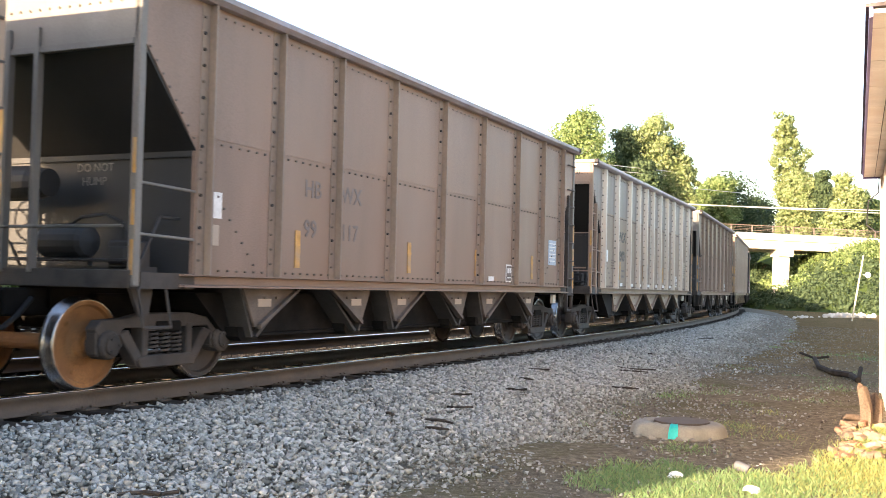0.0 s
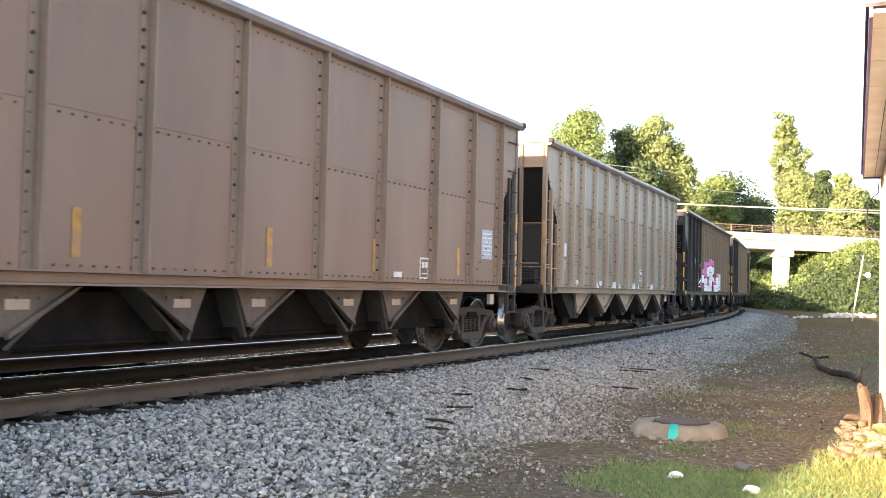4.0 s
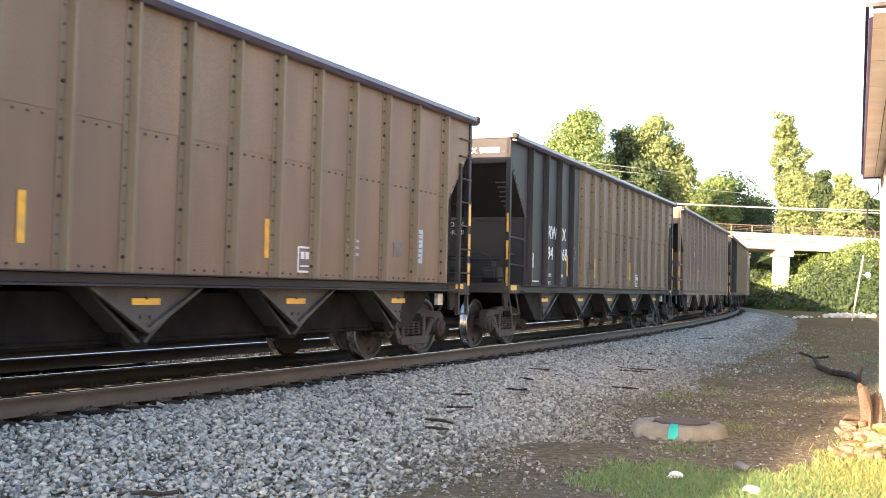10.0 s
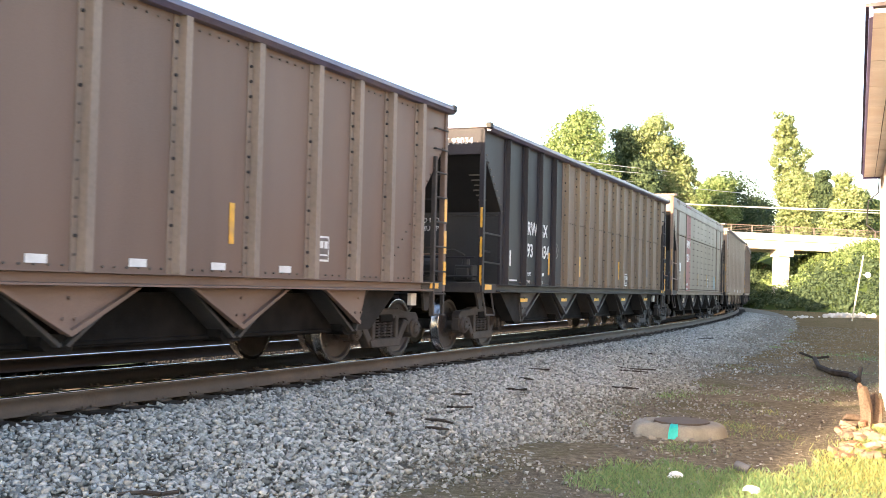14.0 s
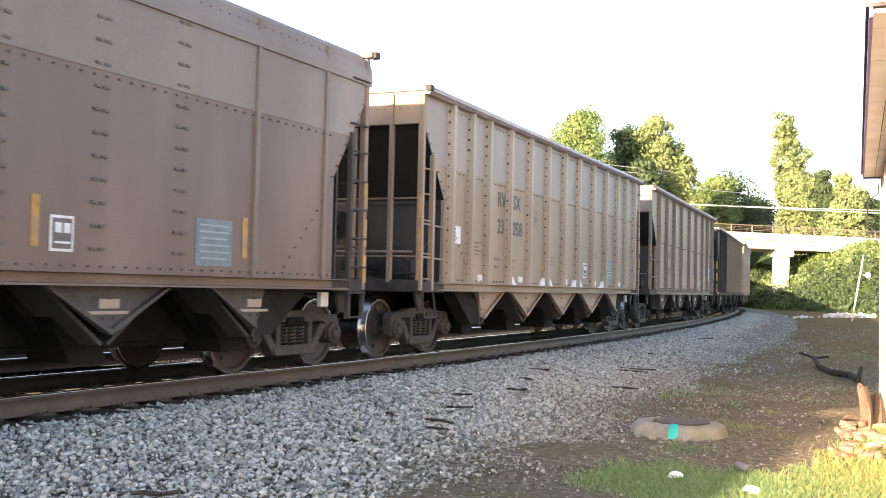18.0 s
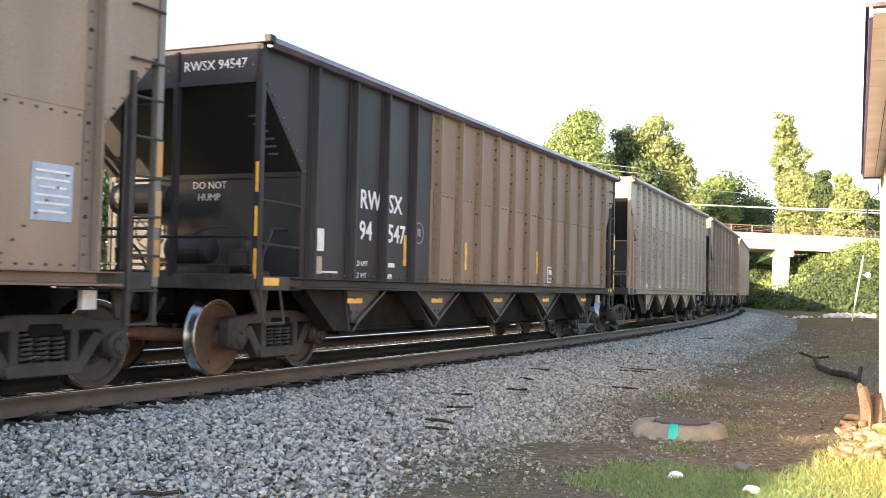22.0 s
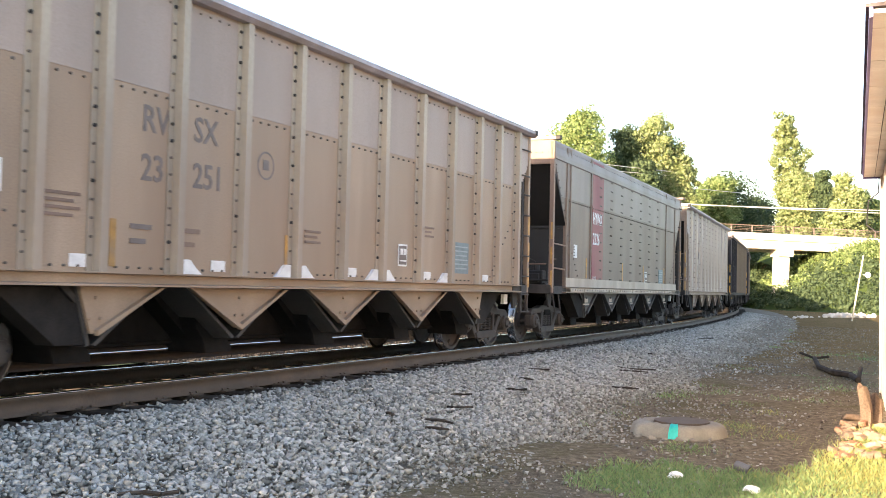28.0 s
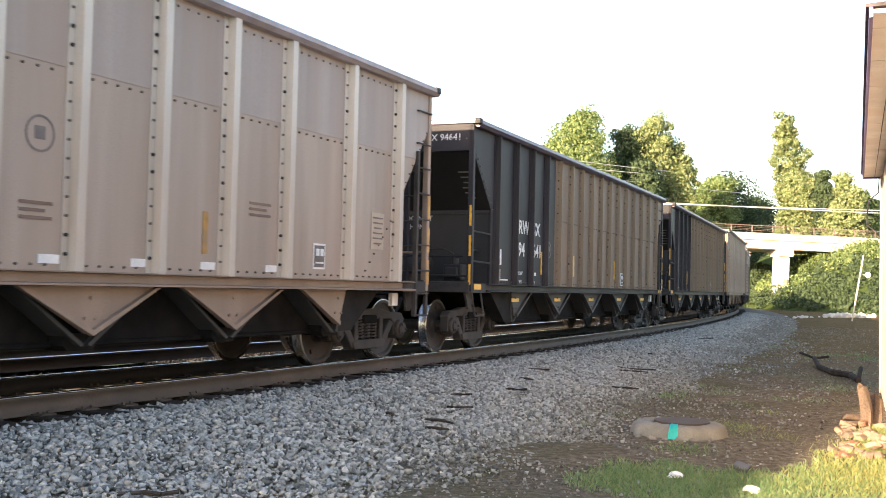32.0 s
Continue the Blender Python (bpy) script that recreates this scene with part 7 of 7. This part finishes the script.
def build_building():
    """The eave and side wall of a low building beside the track."""
    root = new("building")
    across = Vector((WALL_DIR.y, -WALL_DIR.x, 0))
    m = Matrix((( across.x, WALL_DIR.x, 0, WALL_END[0]), (across.y, WALL_DIR.y, 0, WALL_END[1]), (0, 0, 1, 0), (0, 0, 0, 1)))
    root.matrix_basis = m       # x into the building, y along the wall away from the camera, origin at the far corner
    LEN, Z = 11.45, 3.23

    def bx(name, material, x0, x1, y0, y1, z0, z1, label="", bev=0.0):
        bm = bmesh.new()
        box(bm, x0, x1, y0, y1, z0, z1, bev)
        return part(name, bm, M[material], root, label)
    bx("side_wall", "wall", 0.0, 0.2, -LEN, 0, -0.75, Z + 0.1)
    bx("end_wall", "wall", 0.2, 6.0, -0.2, 0, -0.75, Z + 0.1)
    bx("back_wall", "wall", 0.2, 6.0, -LEN, -LEN + 0.2, -0.75, Z + 0.1)
    bx("corner_board", "wall", -0.03, 0.12, -0.12, 0.03, -0.7, Z)
    y = 0.02
    while y > -LEN:
        bx("soffit_board", "soffit", -0.295, -0.125, max(-LEN, y - 1.21), y - 0.012, Z, Z + 0.03)
        bx("soffit_board", "soffit", -0.115, -0.001, max(-LEN, y - 1.21), y - 0.012, Z + 0.002, Z + 0.03)
        y -= 1.22
    bx("fascia", "trim", -0.325, -0.297, -LEN, 0.06, Z - 0.03, Z + 0.05, "violet-grey fascia board")
    bx("verge_board", "trim", -0.295, 6.2, 0.03, 0.06, Z - 0.03, Z + 0.05)
    bm = bmesh.new()
    prism(bm, [(-0.35, Z + 0.075), (3.0, Z + 0.30), (6.4, Z + 0.075), (6.4, Z + 0.052), (-0.35, Z + 0.052)], "y", -LEN, 0.1)
    part("roof", bm, M["roof"], root)
    bm = bmesh.new()
    for a, b in (((-0.05, -0.1, Z - 0.02), (-0.06, 0.05, Z - 0.28)), ((-0.06, 0.05, Z - 0.28), (-0.22, 0.1, Z - 0.42)), ((-0.22, 0.1, Z - 0.42), (-0.25, 0.12, Z - 0.85)), ((-0.25, 0.12, Z - 0.85), (-0.05, 0.06, Z - 1.0))):
        bar(bm, a, b, 0.011, 6)
    part("service_cable", bm, M["black"], root)
    tagged(root, "low building with tan soffit boards and warm sunlit wall", "building")


def build_yard():
    # concrete collar in the ground with a marking stripe
    slab = new("concrete_slab")
    slab.matrix_basis = pose(2.80, 12.10, GROUND_Z, 0, 0, -8)
    prof = [(0.60, -0.08), (0.575, 0.05), (0.54, 0.125), (0.47, 0.155), (0.39, 0.158), (0.35, 0.135), (0.335, 0.03)]
    seg = 40

    def on_collar(an, j, lift=0.0):
        r, z = prof[j]
        q = 1 + 0.07 * noise.noise((2.2 * math.cos(an), 2.2 * math.sin(an), r * 3)) - (0.10 if -2.6 < an < -2.0 and r > 0.4 else 0.0)
        return ((r + lift) * q * 0.98 * math.cos(an), (r + lift) * q * 0.86 * math.sin(an), z + lift + 0.02 * noise.noise((5 * math.cos(an), 5 * math.sin(an), r * 7)))
    bm = bmesh.new()
    rings = [[bm.verts.new(on_collar(-math.pi + 2 * math.pi * i / seg, j)) for i in range(seg)] for j in range(len(prof))]
    for r0, r1 in zip(rings, rings[1:]):
        for i in range(seg):
            bm.faces.new((r0[i], r0[(i + 1) % seg], r1[(i + 1) % seg], r1[i]))
    part("collar", bm, M["slab"], slab, smooth=True)
    bm = bmesh.new()
    bmesh.ops.create_cone(bm, cap_ends=True, segments=28, radius1=0.34, radius2=0.33, depth=0.035, matrix=pose(0.05, 0.13, 0.140, 4, 0, 0) @ Matrix.Diagonal((1, 0.62, 1, 1)))
    part("cover", bm, M["rail"], slab, "rusty brown iron cover")
    bm = bmesh.new()
    turns = [-1.87 + 0.045 * i for i in range(5)]
    grid = [[bm.verts.new(on_collar(an + 0.05 * noise.noise((j * 3.1, an * 9, 1)), j, 0.006)) for an in turns] for j in range(0, 6)]
    for r0, r1 in zip(grid, grid[1:]):
        for i in range(len(turns) - 1):
            bm.faces.new((r0[i], r0[i + 1], r1[i + 1], r1[i]))
    bmesh.ops.solidify(bm, geom=bm.faces[:], thickness=0.004)
    part("paint_mark", bm, M["cyan"], slab, "bright cyan spray marking")
    for q, (x, y, r) in enumerate(((-0.34, -0.50, 0.07), (-0.20, -0.56, 0.05), (-0.06, -0.53, 0.06), (0.10, -0.52, 0.045), (-0.48, -0.34, 0.05), (0.30, -0.46, 0.04))):
        bm = bmesh.new()
        bmesh.ops.create_icosphere(bm, subdivisions=2, radius=r)
        for v in bm.verts:
            v.co *= 0.8 + 0.5 * noise.noise(v.co * 16 + Vector((q, 0, 0)))
            v.co.z *= 0.6
        part("broken_chunk", bm, M["slab"], slab).matrix_basis = pose(x, y, 0.02)
    tagged(slab, "low concrete collar with a cyan paint mark in the dirt", "slab")
    # rubble beside the wall
    rnd = random.Random(11)
    heap = new("brick_rubble")
    heap.matrix_basis = pose(5.15, 12.6, GROUND_Z)
    bm = bmesh.new()
    box(bm, -0.10, 0.10, -0.05, 0.05, -0.032, 0.032, 0.012)
    brick = mesh_of("brick", bm, M["brick"])
    bm = bmesh.new()
    bmesh.ops.create_icosphere(bm, subdivisions=1, radius=0.085)
    for v in bm.verts:
        v.co *= 0.7 + 0.6 * rnd.random()
        v.co.z *= 0.6
    rock = mesh_of("stone", bm, M["rubble_stone"])
    for i in range(58):
        along = rnd.uniform(-2.3, 0.9)
        off = rnd.uniform(-0.42, 0.30) + 0.1
        z = 0.02 + 0.06 * rnd.random() * (off > 0)
        p = WALL_DIR * along + Vector((WALL_DIR.y, -WALL_DIR.x, 0)) * off
        share(*(("brick", brick) if rnd.random() < 0.3 else ("stone", rock)), heap, pose(p.x, p.y, z, rnd.uniform(-25, 25), rnd.uniform(-25, 25), rnd.uniform(0, 360)))
    tagged(heap, "scattered heap of broken bricks and stones", "rubble")
    # weathered timbers against the wall foot
    for x, y, z, rx, ry, rz, ln, r, label in ((5.47, 13.3, -0.62, 66, -8, 12, 0.58, 0.075, "weathered broken post stump by the wall"), (5.60, 13.45, -0.62, 50, 10, -8, 0.44, 0.08, "grey broken stump beside the rubble"), (5.50, 13.42, -0.50, 60, -86, 10, 0.30, 0.05, "short grey log lying beside a stump")):
        bm = bmesh.new()
        bmesh.ops.create_cone(bm, cap_ends=True, segments=14, radius1=r * 1.15, radius2=r * 0.8, depth=ln, matrix=Matrix.Translation((0, 0, ln / 2)))
        bmesh.ops.subdivide_edges(bm, edges=[e for e in bm.edges if abs(e.verts[0].co.z - e.verts[1].co.z) > 0.1], cuts=7)
        for v in bm.verts:
            an = math.atan2(v.co.y, v.co.x)
            f = 1 + 0.35 * noise.noise((math.cos(an) * 1.6, math.sin(an) * 1.6, v.co.z * 2.5 + x * 9))
            v.co.x *= f
            v.co.y *= f
            v.co.x += 0.03 * math.sin(v.co.z * 7)
            if v.co.z > ln * 0.95:
                v.co.z += 0.09 * noise.noise((v.co.x * 22, v.co.y * 22, x))
        lg = new("log", mesh_of("log", bm, M["wood"]))
        lg.matrix_basis = pose(x, y, z, rx - 60, ry, rz)
        tagged(lg, label, "log")
    # fallen branch
    br = new("fallen_branch")
    br.matrix_basis = pose(8.25, 21.5, GROUND_Z + 0.05)
    bm = bmesh.new()
    line = ((0.78, 3.5, 0.10, 0.05), (0.19, 1.6, 0.03, 0.055), (-0.06, 0.1, 0.02, 0.065), (0.0, -0.7, 0.03, 0.07), (-0.28, -1.75, 0.02, 0.055), (-0.05, -1.3, 0.22, 0.03))
    for (x0, y0, z0, r), (x1, y1, z1, r1) in zip(line, line[1:]):
        bar(bm, (x0, y0, z0), (x1, y1, z1), (r + r1) / 2, 7)
    for x1, y1, z1 in ((0.60, 4.0, 0.20), (1.05, 3.3, 0.16)):
        bar(bm, (0.78, 3.5, 0.10), (x1, y1, z1), 0.03, 6)
    part("branch", bm, M["tie"], br)
    tagged(br, "dead dark branch lying on the dirt", "branch")
    # pipe stub, litter
    bm = bmesh.new()
    lathe(bm, [(-0.075, 0.046), (0.075, 0.046), (0.075, 0.036), (-0.06, 0.036)], 14)
    pipe = new("pipe_stub", mesh_of("pipe_stub", bm, M["metal"]))
    pipe.matrix_basis = pose(2.84, 9.68, GROUND_Z + 0.04, 0, 12, -50)
    tagged(pipe, "short grey pipe stub lying in the grass", "pipe")
    for x, y, sx, label in ((2.11, 9.23, 0.10, "crumpled white litter lying in the grass"), (2.61, 8.64, 0.10, "flattened white litter on the grass")):
        bm = bmesh.new()
        bmesh.ops.create_icosphere(bm, subdivisions=2, radius=sx)
        for v in bm.verts:
            v.co *= 0.7 + 0.5 * noise.noise(v.co * 14 + Vector((x, y, 0)))
            v.co.z *= 0.4
        li = new("litter", mesh_of("litter", bm, M["litter"]))
        li.matrix_basis = pose(x, y, GROUND_Z + 0.04)
        tagged(li, label, "litter")


def build_debris():
    """Twigs and wood scraps on the ballast, riprap by the embankment, weeds."""
    rnd = random.Random(8)
    for s, u, ln, turn, label in ((23.6, 3.29, 1.1, 62, "long dark weathered stick on the ballast"), (23.2, 3.4, 0.7, 70, "pale weathered stick on the ballast"), (20.4, 3.98, 0.55, 60, "short dark stick on the ballast"),
                                  (27.4, 2.75, 0.30, 20, "small black scrap of wood on the ballast"), (36.1, 2.59, 1.0, -60, "dark stick on the far ballast"), (20.7, 2.4, 0.55, 55, "dark splinter of wood on the ballast"),
                                  (19.3, 2.7, 0.45, 30, "dark splinter of wood on the ballast"), (18.0, 3.0, 0.45, 85, "dark scrap of wood on the ballast"), (15.7, 3.19, 0.40, 80, "black scrap of wood on the ballast"),
                                  (14.4, 2.94, 0.26, 20, "black scrap of wood on the ballast"), (14.2, 3.62, 0.34, 70, "black rounded scrap of wood on the ballast"), (14.6, 3.4, 0.6, 50, "dark splinter of wood on the ballast"),
                                  (9.9, 3.45, 0.6, -75, "brown broken stick on the ballast"), (16.6, 2.8, 0.35, -80, "dark scrap of wood on the ballast")):
        p = place(s, u, bed_height(u) + 0.045)
        bm = bmesh.new()
        pts = [Vector((0, (i / 4 - 0.5) * ln * 0.8, 0.012 * rnd.random())) + Vector((rnd.uniform(-0.035, 0.035), 0, 0)) for i in range(5)]
        for a, b in zip(pts, pts[1:]):
            bar(bm, a, b, 0.009 + 0.011 * rnd.random(), 5)
        ob = new("stick", mesh_of("stick", bm, M["tie"]))
        ob.matrix_basis = pose(p.x, p.y, p.z, 0, 0, turn)
        tagged(ob, label, "stick", "sticks on the ballast")
    rng = np.random.default_rng(31)
    M["clod"] = island_mat("earth_clods", [(0.07, 0.058, 0.046), (0.14, 0.115, 0.09), (0.22, 0.19, 0.155), (0.34, 0.32, 0.28)], 0.95, 0.3)
    clods = stones("clods", rng, 22000, 7, 62, 4.1, 8.2, 0.010, 0.045, lambda s, u: np.clip(1.2 - 0.22 * (u - 4.3), 0.1, 1), lambda u: GROUND_Z - 0.005, M["clod"])
    tagged(new("clods", clods), "small clods, chips and pebbles on the dirt", "gravel", kind="stuff")
    heap = new("riprap")
    heap.matrix_basis = pose(29.5, 80, GROUND_Z)
    meshes = []
    for q in range(4):
        bm = bmesh.new()
        bmesh.ops.create_icosphere(bm, subdivisions=1, radius=0.26)
        for v in bm.verts:
            v.co *= 0.7 + 0.55 * rnd.random()
            v.co.z *= 0.7
        meshes.append(mesh_of("boulder", bm, M["concrete"]))
    for i in range(120):
        main = i < 92
        x = rnd.uniform(0.6, 5.4) if main else rnd.uniform(-4.2, 0.4) if i < 112 else rnd.uniform(7.5, 9.6)
        y = 0.9 * x + rnd.uniform(-1.8, 1.8) if main or i < 112 else 6.0 + rnd.uniform(-1, 1)
        g = rnd.uniform(0.55, 1.0) if main else rnd.uniform(0.35, 0.75)
        share("boulder", meshes[i % 4], heap, pose(x, y, 0.02 + 0.14 * rnd.random() * main, rnd.uniform(0, 360), rnd.uniform(0, 360), rnd.uniform(0, 360)) @ Matrix.Scale(g, 4))
    tagged(heap, "pale broken rocks heaped before the embankment", "rocks")


def build_grass():
    rng = np.random.default_rng(21)
    n = 190000
    x, y = 0.6 + 6.5 * rng.random(n), 7.2 + 6.0 * rng.random(n)
    edge = np.interp(x, [1.2, 1.5, 2.2, 2.7, 3.2, 4.2, 5.6], [9.5, 9.95, 10.45, 9.7, 9.9, 11.2, 13.4]) + 0.12 * np.sin(x * 5) + 0.14 * np.sin(x * 11.3 + 1)
    left = 1.15 + 0.2 * np.sin(y * 4)
    keep = (y < edge) & (x > left) & (rng.random(n) < np.clip((edge - y) * 1.6, 0.05, 1) * np.clip((x - left) * 2.2, 0.05, 1))
    x, y = x[keep], y[keep]
    # stray tufts over the dirt, some at known spots
    m = 14000
    tx, ty = 1.5 + 11 * rng.random(170), 9.5 + 30 * rng.random(170)
    known = ((3.76, 16.5), (3.6, 13.0), (3.75, 12.7), (3.5, 12.3), (3.9, 12.0), (15.4, 47.1), (14.6, 45.5), (16.2, 48.6), (2.6, 11.0), (5.4, 12.6), (5.1, 12.0), (4.7, 11.6), (5.6, 13.2))
    tx[:52], ty[:52] = np.tile([p[0] for p in known], 4) + 0.1 * rng.normal(size=52), np.tile([p[1] for p in known], 4) + 0.1 * rng.normal(size=52)
    pick = rng.integers(0, 170, m)
    x = np.concatenate([x, tx[pick] + rng.normal(size=m) * 0.16])
    y = np.concatenate([y, ty[pick] + rng.normal(size=m) * 0.22])
    ok = (x / y > 0.12) & (x < 0.40 * y + 0.6)
    x, y = x[ok], y[ok]
    n = len(x)
    hgt = 0.014 + 0.058 * rng.random(n) ** 2.0
    an = rng.random(n) * 6.283
    lean = 1.1 * hgt * rng.random(n)
    w = (0.0018 + 0.0018 * rng.random(n)) * np.clip(y / 12, 1, 3)
    dx, dy = np.cos(an), np.sin(an)
    z = np.full(n, GROUND_Z)
    a = np.stack([x - dy * w, y + dx * w, z], 1)
    b = np.stack([x + dy * w, y - dx * w, z], 1)
    c = np.stack([x + dx * lean * 0.4 + dy * w * 0.7, y + dy * lean * 0.4 - dx * w * 0.7, z + hgt * 0.6], 1)
    d = np.stack([x + dx * lean, y + dy * lean, z + hgt], 1)
    v = np.stack([a, b, c, d], 1).reshape(-1, 3)
    f = np.arange(n * 4).reshape(n, 4)
    # straw-coloured blades take over beside the building; their yellow includes the sunlight
    dry = rng.random(n) < np.clip((x - 2.7) * 0.6, 0.03, 0.72) * (y < 15)
    for sel, m, words in ((~dry, "grass", "short green grass with stray tufts on the dirt"), (dry, "dry_grass", "straw-yellow grass beside the building, sunlight included in its colour")):
        q = v.reshape(n, 4, 3)[sel].reshape(-1, 3)
        tagged(new("grass", soup("grass", q, np.arange(len(q)).reshape(-1, 4), M[m])), words, "grass", kind="stuff")


def cable(name, a, b, sag, r, label):
    """One round tube that hangs between two places."""
    a, b = Vector(a), Vector(b)
    across = (b - a).cross(Vector((0, 0, 1))).normalized()
    v = []
    for i in range(25):
        f = i / 24
        p = a.lerp(b, f) - Vector((0, 0, sag * 4 * f * (1 - f)))
        v += [p + across * r * math.cos(q) + Vector((0, 0, r * math.sin(q))) for q in (0.0, 1.257, 2.513, 3.77, 5.027)]
    f = [(i * 5 + j, i * 5 + (j + 1) % 5, i * 5 + 5 + (j + 1) % 5, i * 5 + 5 + j) for i in range(24) for j in range(5)]
    tagged(new(name, soup(name, np.array(v), np.array(f), M["wire"])), label, "cable")


def wire_point(px, py, d):
    ax, az = (px - 784) / 1827.5, (441 - py) / 1827.5
    c, s = math.cos(radians(1.279)), math.sin(radians(1.279))
    ax, az = ax * c - az * s, ax * s + az * c
    return (ax * d, d, EYE[2] + (az + math.tan(PITCH)) * d)


def build_wires():
    for (x0, y0), (x1, y1), d0, d1 in (((900, 268), (1196, 304), 112, 135), ((900, 283), (1196, 311), 112, 135), ((1060, 314), (1320, 342), 122, 160),
                                       ((960, 346), (1620, 380), 110, 112), ((960, 352), (1620, 374), 110, 112)):
        cable("overhead_cable", wire_point(x0, y0, d0), wire_point(x1, y1, d1), 0.1, 0.04, "pale overhead cable against the trees")
    stake = new("marker_stake")
    a, b = Vector(wire_point(1511, 542, 62)), Vector(wire_point(1529, 452, 62))
    bm = bmesh.new()
    bar(bm, a - Vector((0.12, 0, 0.9)), b, 0.05, 6)
    part("stake", bm, M["pole"], stake)
    bm = bmesh.new()
    c = Vector(wire_point(1536, 487, 62))
    bmesh.ops.create_cone(bm, cap_ends=True, segments=16, radius1=0.17, radius2=0.17, depth=0.03, matrix=Matrix.Translation(c) @ Matrix.Rotation(math.pi / 2, 4, "X"))
    bar(bm, c - Vector((0.28, 0, 0)), c, 0.02, 5)
    part("disc", bm, M["litter"], stake, "small white disc")
    tagged(stake, "thin pale leaning stake before the embankment", "pole")


write({(bit, MARKS["silver" if row[0] == "tan" and " " not in row[2] else row[0]][4]) for row in TRAIN for text in row[2:4] for bit in text.split(" ") if bit}
      | {(row[2].replace(" ", "") + " " + row[3].replace(" ", ""), 0.16) for row in TRAIN if row[2]} | {("FREE", 0.17), ("DO NOT", 0.13), ("HUMP", 0.13), ("LD LMT", 0.10), ("LT WT", 0.10)})
build_ground()
build_tracks()
build_train()
build_bridge()
build_embankment()
build_trees()
build_building()
build_yard()
build_debris()
build_grass()
build_wires()


# ---- what moves ----
def car_pose(k, front, t):
    """A car stands with both truck centres over the track."""
    c = front + k["L"] / 2 - travelled(t)
    tc = k["L"] / 2 - 1.02
    a, b = place(c - tc, 0), place(c + tc, 0)
    d = b - a
    m = (a + b) / 2
    return Matrix.Translation(m) @ Matrix.Rotation(-math.atan2(d.x, d.y), 4, "Z")


def motions():
    for car, k, front in CARS:
        walk(car, [(i * 0.5, car_pose(k, front, i * 0.5)) for i in range(65)])
        # the wheels roll while the car is near
        seen = [i for i in range(0, 961, 2) if -14 < front - travelled(i / 30) < 34]
        if not seen:
            continue
        for t in [c for c in car.children if c.name.startswith("truck")]:
            for w in [c for c in t.children if "tyre" in c]:
                y = w.location.y
                rows = []
                for i in sorted({0, *seen, 960}):
                    j = min(max(i, seen[0]), seen[-1]) / 30
                    rows.append((i / 30, pose(0, y, WHEEL_R) @ Matrix.Rotation((travelled(j) - travelled(seen[0] / 30)) / WHEEL_R, 4, "X")))
                walk(w, rows)


motions()
